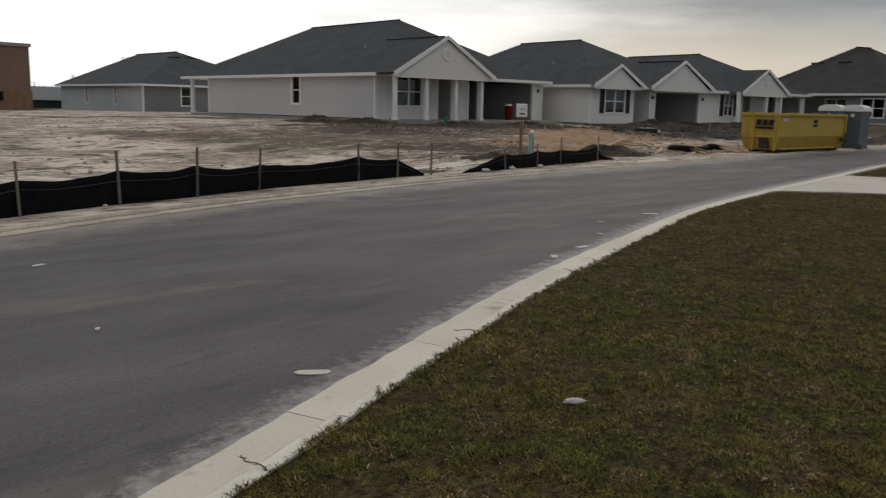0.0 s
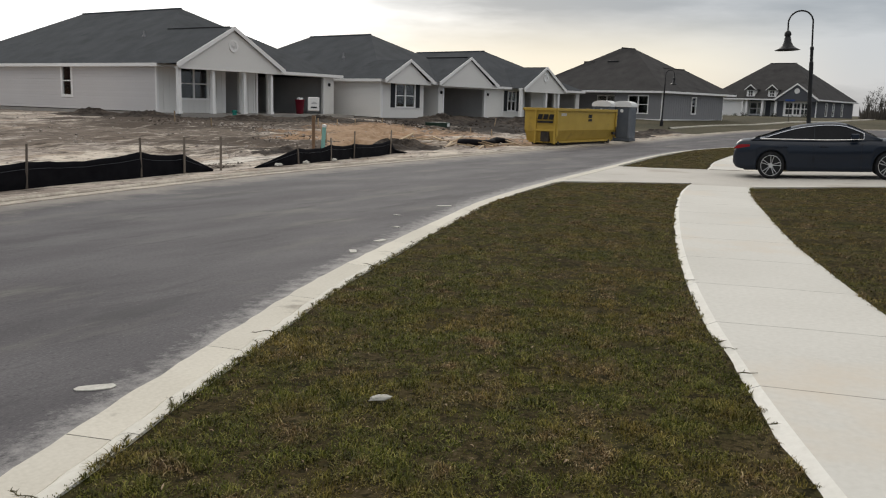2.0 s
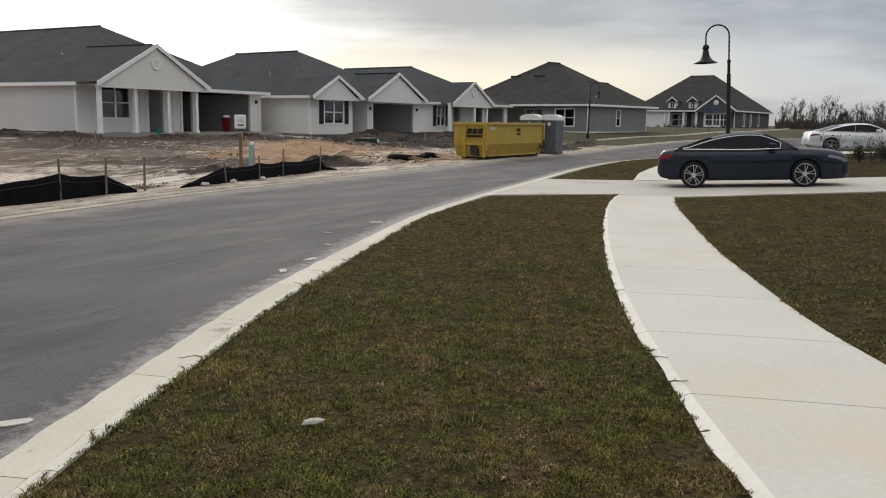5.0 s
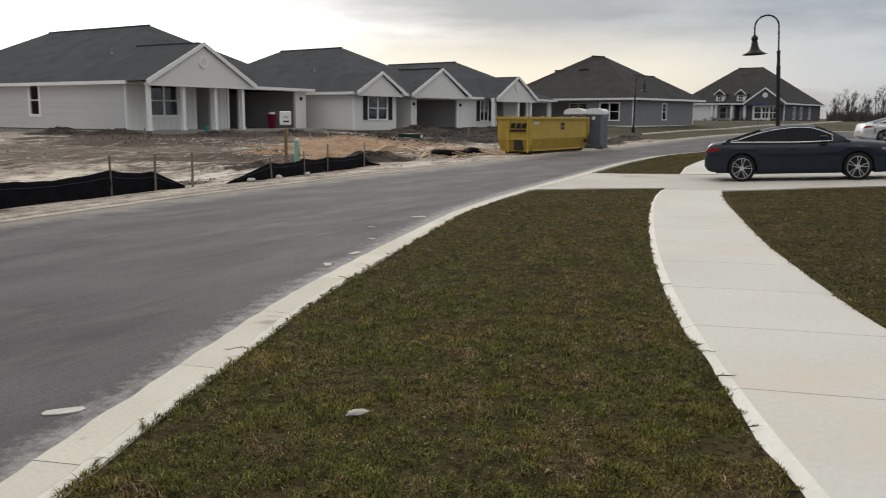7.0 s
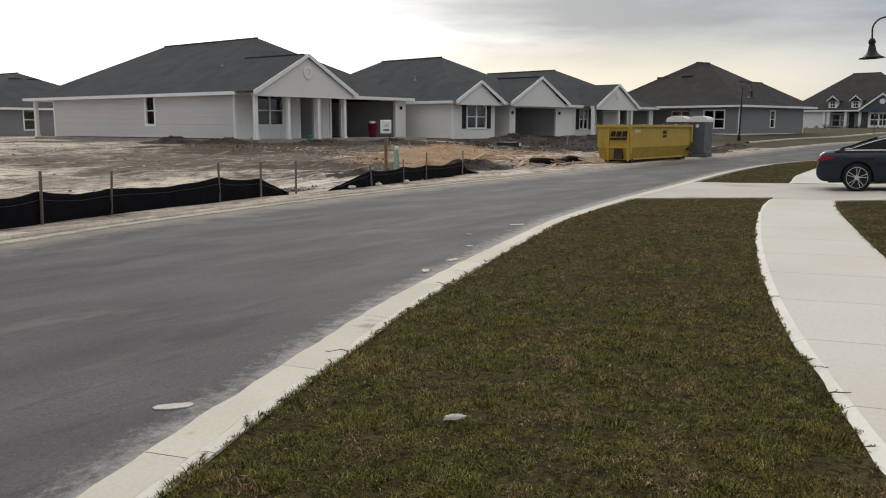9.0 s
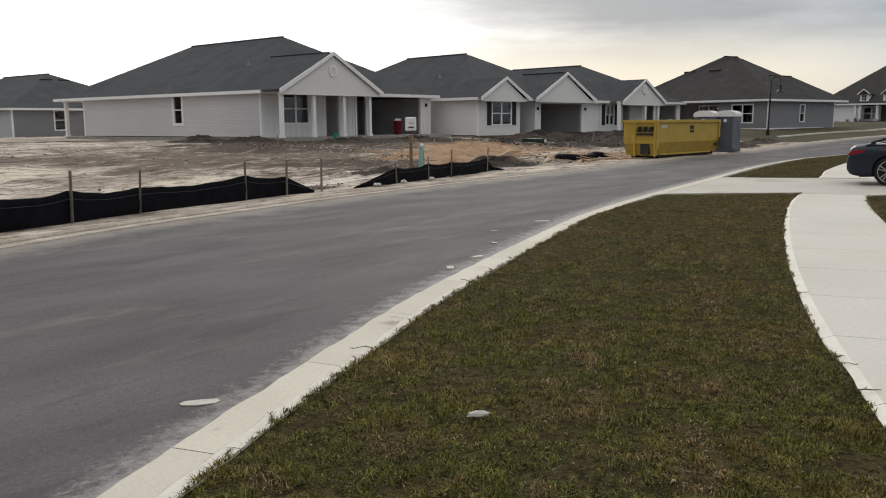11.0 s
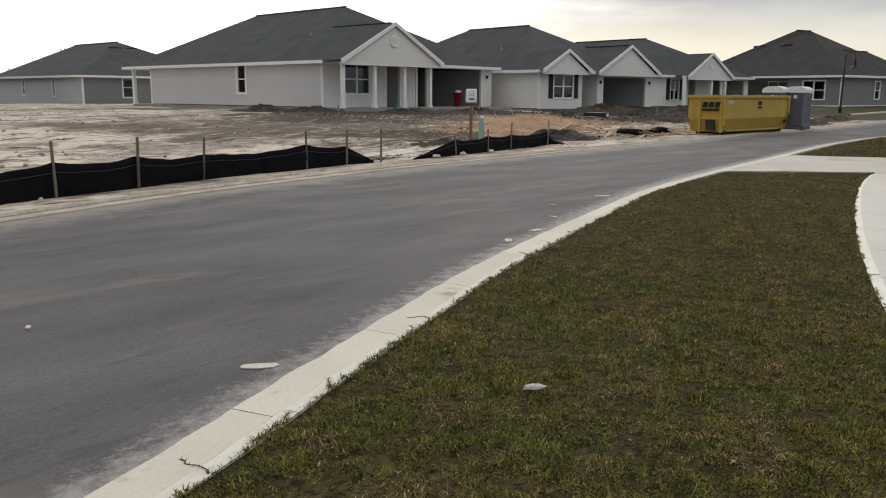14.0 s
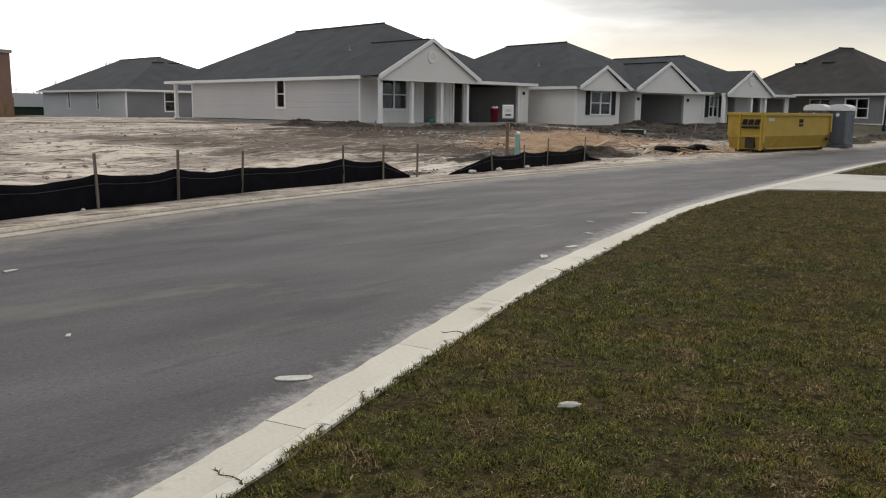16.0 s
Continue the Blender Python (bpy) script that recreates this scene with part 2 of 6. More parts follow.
M_DIRT = material("graded_sand", [(0.235, 0.198, 0.170), (0.41, 0.355, 0.31), (0.53, 0.47, 0.415)], 0.8, 0.95, 0.8, 9.0, distance=0.03, spec=0.1,
                  stain=(0.20, 0.165, 0.140), stain_scale=0.75, stain_at=0.52, stretch=(0.5, 1.3, 1))
def zones(m, spots):
    """Patches of other soil: ellipses with ragged edges, each (x, y, half width, half depth, colour)."""
    n, l = m.node_tree.nodes, m.node_tree.links
    b = n["Principled BSDF"]
    base = b.inputs["Base Color"].links[0].from_socket
    co = n.new("ShaderNodeTexCoord")
    no = n.new("ShaderNodeTexNoise")
    no.inputs["Scale"].default_value, no.inputs["Detail"].default_value, no.inputs["Roughness"].default_value = 0.35, 9, 0.7
    mp0 = n.new("ShaderNodeMapping")
    mp0.inputs["Scale"].default_value = (0.6, 1.6, 1)
    l.new(co.outputs["Object"], mp0.inputs["Vector"])
    l.new(mp0.outputs["Vector"], no.inputs["Vector"])
    for x, y, w, d, colour in spots:
        mp = n.new("ShaderNodeMapping")
        mp.vector_type = "TEXTURE"
        mp.inputs["Location"].default_value, mp.inputs["Scale"].default_value = (x, y, 0), (w, d, 1000)
        l.new(co.outputs["Object"], mp.inputs["Vector"])
        ln = n.new("ShaderNodeVectorMath")
        ln.operation = "LENGTH"
        l.new(mp.outputs["Vector"], ln.inputs[0])
        add = n.new("ShaderNodeMath")
        add.operation = "MULTIPLY_ADD"
        add.inputs[1].default_value = -3.2
        l.new(no.outputs["Fac"], add.inputs[0])
        l.new(ln.outputs["Value"], add.inputs[2])
        cut = n.new("ShaderNodeMapRange")
        cut.inputs["From Min"].default_value, cut.inputs["From Max"].default_value = -0.45, -0.85
        cut.inputs["To Max"].default_value = 0.9
        l.new(add.outputs[0], cut.inputs["Value"])
        mix = n.new("ShaderNodeMixRGB")
        mix.inputs["Color2"].default_value = (*colour, 1)
        l.new(cut.outputs["Result"], mix.inputs["Fac"])
        l.new(base, mix.inputs["Color1"])
        base = mix.outputs["Color"]
    l.new(base, b.inputs["Base Color"])


flecks(M_DIRT, [((0.25, 0.208, 0.176), 0.8, 0.50, 0.65, (0.32, 1.4, 1)), ((0.36, 0.28, 0.21), 0.5, 0.52, 0.6, (0.5, 1.5, 1)), ((0.64, 0.565, 0.475), 0.42, 0.50, 0.85, (0.5, 1.3, 1)), ((0.66, 0.60, 0.53), 2.4, 0.555, 0.7, (0.4, 1.5, 1))])
DARK_SOIL, CLAY = (0.070, 0.053, 0.041), (0.33, 0.205, 0.12)
PALE_SAND = (0.66, 0.615, 0.55)
BROWN_SOIL = (0.125, 0.097, 0.077)
zones(M_DIRT, [(20, 25, 8, 5.5, BROWN_SOIL), (27, 21, 6, 3.5, BROWN_SOIL), (31, 30, 12, 6.5, DARK_SOIL), (48, 27, 12, 6.5, (0.040, 0.034, 0.030)), (24, 21, 6, 2.6, DARK_SOIL), (31, 22.5, 6, 2.6, CLAY), (36, 25.5, 5, 4.0, CLAY), (36, 19, 6, 2.0, CLAY),
               (22, 47, 7, 2.5, DARK_SOIL), (6, 62, 14, 3, DARK_SOIL), (16.6, 17.3, 2.8, 0.55, PALE_SAND), (10.6, 15.7, 2.6, 0.45, PALE_SAND), (14.6, 15.9, 1.5, 0.5, DARK_SOIL), (51, 18.4, 9, 1.6, (0.34, 0.27, 0.20))])
flecks(M_DIRT, [((0.47, 0.41, 0.35), 1.9, 0.57, 0.7, (0.35, 1.5, 1)), ((0.090, 0.070, 0.055), 1.3, 0.575, 0.8, (0.4, 1.5, 1)), ((0.060, 0.048, 0.038), 2.6, 0.56, 0.85, (0.3, 1.6, 1)), ((0.075, 0.060, 0.048), 5.0, 0.565, 0.75, (0.4, 1.6, 1)), ((0.060, 0.048, 0.040), 7.5, 0.60, 0.8, (0.7, 1.2, 1))])
zones(M_DIRT, [(50, 27, 12, 6.0, (0.030, 0.025, 0.022)), (31, 31.5, 10, 3.4, (0.080, 0.062, 0.049))])
flecks(M_DIRT, [((0.16, 0.125, 0.10), 4.0, 0.60, 0.6, (0.5, 1.5, 1)), ((0.022, 0.018, 0.016), 3.0, 0.60, 0.7, (0.5, 1.5, 1))])
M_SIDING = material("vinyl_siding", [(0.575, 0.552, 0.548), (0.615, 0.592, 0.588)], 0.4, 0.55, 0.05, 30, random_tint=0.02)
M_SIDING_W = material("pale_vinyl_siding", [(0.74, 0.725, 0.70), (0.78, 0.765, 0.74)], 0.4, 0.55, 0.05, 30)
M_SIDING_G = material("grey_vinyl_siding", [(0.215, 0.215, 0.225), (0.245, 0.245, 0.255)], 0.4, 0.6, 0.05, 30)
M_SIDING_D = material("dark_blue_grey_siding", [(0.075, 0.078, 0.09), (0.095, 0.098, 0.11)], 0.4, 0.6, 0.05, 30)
# brighter light on the grey house's sides put into the colour; also trailer siding
M_SIDING_LIT_PALE = material("blue_grey_lit_side_and_trailer", [(0.47, 0.485, 0.505), (0.51, 0.525, 0.545)], 0.4, 0.6, 0.05, 30)
M_TRIM = material("white_trim", [(0.82, 0.81, 0.80), (0.87, 0.86, 0.85)], 1.0, 0.45, 0.03, 40)
M_DARKIN = material("unlit_interior", [(0.56, 0.55, 0.54), (0.64, 0.63, 0.62)], 1.0, 0.9, 0.1, 20)
M_SLAB = material("house_slab", [(0.25, 0.235, 0.22), (0.36, 0.34, 0.31)], 1.0, 0.9, 0.2, 30)
M_GLASS = glass_material()
M_BLACK = material("black_paint", [(0.012, 0.012, 0.013), (0.02, 0.02, 0.021)], 3, 0.45, 0.03, 60)
M_SHUTTER = material("dark_shutter", [(0.02, 0.022, 0.025), (0.03, 0.032, 0.036)], 3, 0.6, 0.05, 60)
M_BRICK = material("brown_sheathing", [(0.19, 0.125, 0.10), (0.24, 0.16, 0.128)], 0.6, 0.85, 0.2, 20)


def shingles(name, dark, light):
    m = material(name, [dark, light], 0.9, 0.92, 0.0, 25, stain=tuple(c * 0.85 for c in dark), stain_scale=0.5)
    n, l = m.node_tree.nodes, m.node_tree.links
    b = n["Principled BSDF"]
    co = n.new("ShaderNodeTexCoord")
    wave = n.new("ShaderNodeTexWave")
    wave.wave_type, wave.bands_direction, wave.wave_profile = "BANDS", "Z", "SAW"
    wave.inputs["Scale"].default_value = 2.2
    wave.inputs["Distortion"].default_value = 0.4
    l.new(co.outputs["Object"], wave.inputs["Vector"])
    bp = n.new("ShaderNodeBump")
    bp.inputs["Strength"].default_value, bp.inputs["Distance"].default_value = 0.5, 0.015
    l.new(wave.outputs["Fac"], bp.inputs["Height"])
    l.new(bp.outputs["Normal"], b.inputs["Normal"])
    return m


M_ROOF = shingles("charcoal_shingles", (0.042, 0.046, 0.051), (0.068, 0.073, 0.080))
M_ROOF_B = shingles("brown_grey_shingles", (0.034, 0.032, 0.032), (0.055, 0.052, 0.051))


# ---- builders ----
def mesh_from(name, verts, faces, mat, smooth=False):
    me = bpy.data.meshes.new(name)
    me.from_pydata([tuple(v) for v in verts], [], [tuple(f) for f in faces])
    me.materials.append(mat)
    if smooth:
        me.polygons.foreach_set("use_smooth", [True] * len(me.polygons))
    me.update()
    return me


class Solid:
    """Collects boxes, prisms, tubes and lathes into one mesh."""

    def __init__(self):
        self.v, self.f = [], []

    def add(self, verts, faces, m=None):
        k = len(self.v)
        self.v += [tuple(m @ Vector(p)) if m else tuple(p) for p in verts]
        self.f += [tuple(i + k for i in f) for f in faces]
        return self

    def box(self, x0, x1, y0, y1, z0, z1, bevel=0.0, m=None):
        if bevel:
            bm = bmesh.new()
            bmesh.ops.create_cube(bm, size=1, matrix=Matrix.Translation(((x0 + x1) / 2, (y0 + y1) / 2, (z0 + z1) / 2)) @ Matrix.Diagonal((x1 - x0, y1 - y0, z1 - z0, 1)))
            bmesh.ops.bevel(bm, geom=bm.edges[:], offset=bevel, segments=2, affect="EDGES", profile=0.5)
            bm.verts.index_update()
            self.add([v.co[:] for v in bm.verts], [[v.index for v in f.verts] for f in bm.faces], m)
            bm.free()
            return self
        p = [(x, y, z) for z in (z0, z1) for x, y in ((x0, y0), (x1, y0), (x1, y1), (x0, y1))]
        return self.add(p, [(3, 2, 1, 0), (4, 5, 6, 7), (0, 1, 5, 4), (1, 2, 6, 5), (2, 3, 7, 6), (3, 0, 4, 7)], m)

    def prism(self, outline, d, m=None):
        """An outline of 3D points swept along the vector d."""
        n = len(outline)
        q = [tuple(Vector(p) + Vector(d)) for p in outline]
        return self.add(list(outline) + q, [tuple(range(n - 1, -1, -1)), tuple(range(n, 2 * n))] + [(i, (i + 1) % n, n + (i + 1) % n, n + i) for i in range(n)], m)

    def tube(self, path, radii, sides=10, m=None):
        path = [Vector(p) for p in path]
        radii = radii if hasattr(radii, "__len__") else [radii] * len(path)
        rings, up = [], None
        for i, p in enumerate(path):
            d = (path[min(i + 1, len(path) - 1)] - path[max(i - 1, 0)]).normalized()
            a = d.orthogonal().normalized() if up is None else (up - d * up.dot(d)).normalized()
            up = a
            b = d.cross(a)
            rings.append([p + (a * math.cos(k * math.tau / sides) + b * math.sin(k * math.tau / sides)) * radii[i] for k in range(sides)])
        v = [q for r in rings for q in r]
        f = [(i * sides + k, i * sides + (k + 1) % sides, (i + 1) * sides + (k + 1) % sides, (i + 1) * sides + k) for i in range(len(path) - 1) for k in range(sides)]
        f += [tuple(range(sides - 1, -1, -1)), tuple(range(len(v) - sides, len(v)))]
        return self.add(v, f, m)

    def lathe(self, profile, sides=24, m=None):
        """Profile of (radius, z) turned about z."""
        v = [(r * math.cos(k * math.tau / sides), r * math.sin(k * math.tau / sides), z) for r, z in profile for k in range(sides)]
        f = [(i * sides + k, i * sides + (k + 1) % sides, (i + 1) * sides + (k + 1) % sides, (i + 1) * sides + k) for i in range(len(profile) - 1) for k in range(sides)]
        return self.add(v, f, m)


def part(name, solid, mat, parent, label="", smooth=False):
    """Links a Solid as one mesh object under a thing or a part."""
    ob = new(name, mesh_from(name, solid.v, solid.f, mat, smooth))
    ob.parent = parent
    if label:
        tagged(ob, label)
    return ob


def thing(name, m, label, category, group="", kind=""):
    ob = new(name)
    ob.matrix_world = m
    return tagged(ob, label, category, group, kind)


def lerp(points, x):
    """Smooth (monotone) height of a curve through points at x."""
    xs, ys = zip(*points)
    if x <= xs[0]:
        return ys[0] + (x - xs[0]) * (ys[1] - ys[0]) / (xs[1] - xs[0])
    if x >= xs[-1]:
        return ys[-1] + (x - xs[-1]) * (ys[-1] - ys[-2]) / (xs[-1] - xs[-2])
    i = max(k for k in range(len(xs)) if xs[k] <= x and k < len(xs) - 1)
    t = (x - xs[i]) / (xs[i + 1] - xs[i])

    def slope(k):
        a, b = max(k - 1, 0), min(k + 1, len(xs) - 1)
        return (ys[b] - ys[a]) / (xs[b] - xs[a])
    h = xs[i + 1] - xs[i]
    return ((1 + 2 * t) * (1 - t) ** 2 * ys[i] + t * (1 - t) ** 2 * h * slope(i)
            + t * t * (3 - 2 * t) * ys[i + 1] + t * t * (t - 1) * h * slope(i + 1))


def ease(a, b, x):
    t = min(max((x - a) / (b - a), 0), 1)
    return t * t * (3 - 2 * t)


# ---- the ground: road, kerbs, lawns, lot ----
NEAR_EDGE = [(-14, -3.6), (-6, -0.2), (2, 3.13), (3, 3.57), (4.6, 4.24), (6, 4.82), (7.7, 5.42), (10.3, 6.29), (13.4, 7.25), (17.9, 8.14), (24.1, 9.1),
             (31.6, 10.2), (38.4, 10.6), (44, 9.9), (52, 7.2), (60, 2.5), (68, -5), (76, -15)]
FAR_EDGE = [(-14, 4.6), (-6, 7.9), (3.4, 11.7), (7.4, 13.0), (10.2, 13.6), (14, 14.25), (19, 14.75), (28.7, 15.4), (45, 16.2), (60, 15.6), (75, 12.0), (88, 4), (98, -6), (106, -17)]


def rise(x, y):
    """The road climbs a little beyond the bend."""
    return 0.55 * ease(42, 78, x)


def lot_height(x, y):
    s = y - lerp(FAR_EDGE, x)
    z = rise(x, y) + 0.70 * ease(1.0, 16.0, s) * (1 - 0.45 * ease(55, 75, x))
    n = noise.fractal(Vector((x * 0.35, y * 0.35, 3.1)), 0.9, 2.1, 5)
    fine = noise.fractal(Vector((x * 0.12, y * 0.9, 7.7)), 0.8, 2.2, 4)
    rut = noise.fractal(Vector((x * 0.9 + 0.4 * y, y * 0.8, 2.2)), 0.45, 2.3, 5)
    far = 0.35 + 0.65 * (1 - ease(15.0, 18.5, s))
    return z + (0.11 * n + 0.04 * fine + 0.035 * rut) * ease(0.8, 4.0, s) * far + 0.02 * n


def sheet(name, xs, ys, height, mat, label, category, smooth=True):
    v = [(x, y, height(x, y)) for y in ys for x in xs]
    w = len(xs)
    f = [(j * w + i, j * w + i + 1, (j + 1) * w + i + 1, (j + 1) * w + i) for j in range(len(ys) - 1) for i in range(w - 1)]
    return tagged(new(name, mesh_from(name, v, f, mat, smooth)), label, category, kind="structure")


def strip(name, xs, lower, upper, rows, height, mat, label, category, parent=None):
    """A sheet between two curves y = lower(x) and y = upper(x)."""
    v = [(x, lower(x) + (upper(x) - lower(x)) * j / rows, 0) for j in range(rows + 1) for x in xs]
    v = [(x, y, height(x, y)) for x, y, _ in v]
    w = len(xs)
    f = [(j * w + i, j * w + i + 1, (j + 1) * w + i + 1, (j + 1) * w + i) for j in range(rows) for i in range(w - 1)]
    me = mesh_from(name, v, f, mat, True)
    uv = me.uv_layers.new(name="across")
    for lo in me.loops:
        q = v[lo.vertex_index]
        uv.data[lo.index].uv = (q[1] - lower(q[0]), upper(q[0]) - q[1])
    ob = new(name, me)
    if parent:
        ob.parent = parent
        return ob
    return tagged(ob, label, category, kind="structure")


def steps(a, b, d):
    n = max(2, round((b - a) / d))
    return [a + (b - a) * i / n for i in range(n + 1)]


def ground_height(x, y):
    s = y - lerp(FAR_EDGE, min(max(x, -14), 100))
    far = ease(90, 130, math.hypot(x, y))
    return min(rise(x, y), 0.55) + 0.55 * ease(1, 16, s) * (1 - 0.3 * far) - 0.14 + 0.5 * ease(96, 112, x)


sheet("ground", [-3000, -900, -300, -120, -60] + steps(-40, 140, 4) + [180, 260, 400, 900, 3000], [-3000, -900, -300, -120, -60] + steps(-40, 120, 4) + [160, 220, 320, 500, 1000, 3000],
      ground_height, M_FIELD, "flat dry grass field reaching the horizon", "ground")
strip("road", steps(-14, 98, 1.0), lambda x: lerp(NEAR_EDGE, x) + 0.28 if x < 50 else lerp(NEAR_EDGE, min(x, 76)) + 0.28, lambda x: lerp(FAR_EDGE, x) - 0.15, 16,
      lambda x, y: rise(x, y) - 0.03, M_ASPHALT, "grey asphalt residential road with sandy edges", "road")
strip("dirt_lot", steps(-24, 57, 0.24), lambda x: lerp(FAR_EDGE, max(x, -14)) + 0.02, lambda x: 72, 230, lot_height, M_DIRT, "bare graded sandy building lot with tyre tracks", "bare ground")


# ---- houses ----
def lap_wall(house, name, along, at, a0, a1, z0, z1, face, mat, openings=(), pitch=0.15, thick=0.16, label=""):
    """A wall of lapped boards along 'x' or 'y', each a piece on a backing; face is the sign of its outer side; openings are (a, b, low, high)."""
    back = Solid()
    rows = max(1, round((z1 - z0) / pitch))
    h = (z1 - z0) / rows

    def sweep(s, a, b, prof):
        if along == "x":
            s.prism([(a, at + d * -face, z) for d, z in prof], (b - a, 0, 0))
        else:
            s.prism([(at + d * -face, a, z) for d, z in prof], (0, b - a, 0))

    def spans(u, w):
        x, out = a0, []
        for o in sorted(openings):
            if o[2] < (u + w) / 2 < o[3]:
                if o[0] > x:
                    out.append((x, o[0]))
                x = max(x, o[1])
        return out + ([(x, a1)] if x < a1 else [])
    cuts = sorted({z0, z1} | {z for o in openings for z in o[2:] if z0 < z < z1})
    for u, w in zip(cuts, cuts[1:]):
        for a, b in spans(u, w):
            sweep(back, a, b, [(thick, u), (0.012, u), (0.012, w), (thick, w)])
    wall = part(name, back, mat, house, label)
    for r in range(rows):
        lo, hi = z0 + r * h, z0 + (r + 1) * h
        board = Solid()
        inner = sorted({lo + 0.016, hi} | {z for o in openings for z in o[2:] if lo + 0.016 < z < hi})
        for u, w in zip(inner, inner[1:]):
            for a, b in spans(u, w):
                sweep(board, a, b, [(0.012, u), (-0.016 * (hi - u) / h, u), (-0.016 * (hi - w) / h - 0.001, w), (0.012, w)])
        part("board", board, mat, wall)
    return wall


def plain_wall(house, name, along, at, a0, a1, z0, z1, face, mat, openings=(), thick=0.16, batten=0.4):
    """A flat board-and-batten wall with openings."""
    s = Solid()
    cuts = sorted({z0, z1} | {z for o in openings for z in o[2:] if z0 < z < z1})

    def put(a, b, lo, hi, d0, d1):
        y0, y1 = sorted((at + d0 * -face, at + d1 * -face))
        s.box(*((a, b, y0, y1, lo, hi) if along == "x" else (y0, y1, a, b, lo, hi)))
    for u, w in zip(cuts, cuts[1:]):
        x = a0
        spans = []
        for o in sorted(openings):
            if o[2] < (u + w) / 2 < o[3]:
                spans.append((x, o[0]))
                x = o[1]
        spans.append((x, a1))
        for a, b in spans:
            if b - a > 0.01:
                put(a, b, u, w, 0, thick)
                k = math.ceil(a / batten) * batten if batten else b
                while batten and k < b - 0.03:
                    put(k, k + 0.03, u, w, -0.014, 0.001)
                    k += batten
    return part(name, s, mat, house)


def window(house, along, at, a0, a1, z0, z1, face, columns=1, shutters=False, rows=2, grid=0, t=0.085, bar=0.05):
    """A double-hung window in a wall's opening: frame, rails, panes, sill."""
    w = part("window", Solid(), M_TRIM, house)

    def box(s, a, b, d0, d1, lo, hi):
        y0, y1 = sorted((at + d0 * -face, at + d1 * -face))
        s.box(*((a, b, y0, y1, lo, hi) if along == "x" else (y0, y1, a, b, lo, hi)))
    s = Solid()
    box(s, a0 - t, a0 + 0.02, -0.03, 0.1, z0 - t, z1 + t)
    box(s, a1 - 0.02, a1 + t, -0.03, 0.1, z0 - t, z1 + t)
    box(s, a0 + 0.02, a1 - 0.02, -0.03, 0.1, z1 - 0.02, z1 + t)
    part("window_frame", s, M_TRIM, w)
    s = Solid()
    box(s, a0 + 0.02, a1 - 0.02, -0.045, 0.1, z0 - t, z0 + 0.02)
    part("window_sill", s, M_TRIM, w)
    cw = (a1 - a0) / columns
    s = Solid()
    for c in range(1, columns):
        box(s, a0 + c * cw - bar, a0 + c * cw + bar, -0.02, 0.09, z0 + 0.02, z1 - 0.02)
    for c in range(columns):
        for r in range(1, rows):
            zz = z0 + (z1 - z0) * r / rows
            box(s, a0 + c * cw + (bar if c else 0.02), a0 + (c + 1) * cw - (bar if c < columns - 1 else 0.02), -0.005, 0.08, zz - bar * 0.6, zz + bar * 0.6)
        for g in range(1, grid + 1):
            x = a0 + c * cw + cw * g / (grid + 1)
            box(s, x - 0.012 - t * 0.12, x + 0.012 + t * 0.12, -0.005, 0.02, z0 + 0.02, z1 - 0.02)
    part("sash", s, M_TRIM, w)
    for c in range(columns):
        for r in range(rows):
            s = Solid()
            box(s, a0 + c * cw + 0.01, a0 + (c + 1) * cw - 0.01, 0.04, 0.05, z0 + (z1 - z0) * r / rows + 0.01, z0 + (z1 - z0) * (r + 1) / rows - 0.01)
            part("pane", s, M_GLASS, w).visible_shadow = False
    if shutters:
        for a in (a0 - t - 0.42, a1 + t + 0.02):
            s = Solid()
            box(s, a, a + 0.40, -0.04, 0.002, z0 - 0.05, z1 + 0.05)
            for k in range(12):
                lo = z0 + (z1 - z0) * k / 12
                box(s, a + 0.05, a + 0.35, -0.052, -0.038, lo + 0.02, lo + 0.07)
            part("shutter", s, M_SHUTTER, house, "dark louvred shutter")
    return w


def hip_roof(house, x0, x1, y0, y1, ze, ridge, mat, drop=0.0):
    """A hip roof over the eave rectangle; ridge is two points ((x, y, z), (x, y, z)), front one first. Shingles, fascia and soffit."""
    (ax, ay, az), (bx, by, bz) = ridge
    v = [(x0, y0, ze), (x1, y0, ze), (x1, y1, ze), (x0, y1, ze), (ax, ay, az), (bx, by, bz)]
    s = Solid()
    if abs(bx - ax) < abs(by - ay):
        s.add(v, [(0, 1, 4), (1, 2, 5, 4), (2, 3, 5), (3, 0, 4, 5), (3, 2, 1, 0)])
    else:
        s.add(v, [(0, 1, 5, 4), (1, 2, 5), (2, 3, 4, 5), (3, 0, 4), (3, 2, 1, 0)])
    part("roof", s, mat, house)
    s = Solid()
    t = 0.03
    for a in ((x0 - t, x1 + t, y0 - t, y0), (x0 - t, x1 + t, y1, y1 + t), (x0 - t, x0, y0, y1), (x1, x1 + t, y0, y1)):
        s.box(*a, ze - 0.145, ze + 0.025)
    part("fascia", s, M_TRIM, house, "white fascia board")
    s = Solid()
    s.box(x0, x1, y0, y1, ze - 0.15, ze - 0.12)
    part("soffit", s, M_TRIM, house)
    # ridge caps
    s = Solid()
    s.tube([ridge[0], ridge[1]], 0.07, 6)
    part("ridge_cap", s, mat, house)


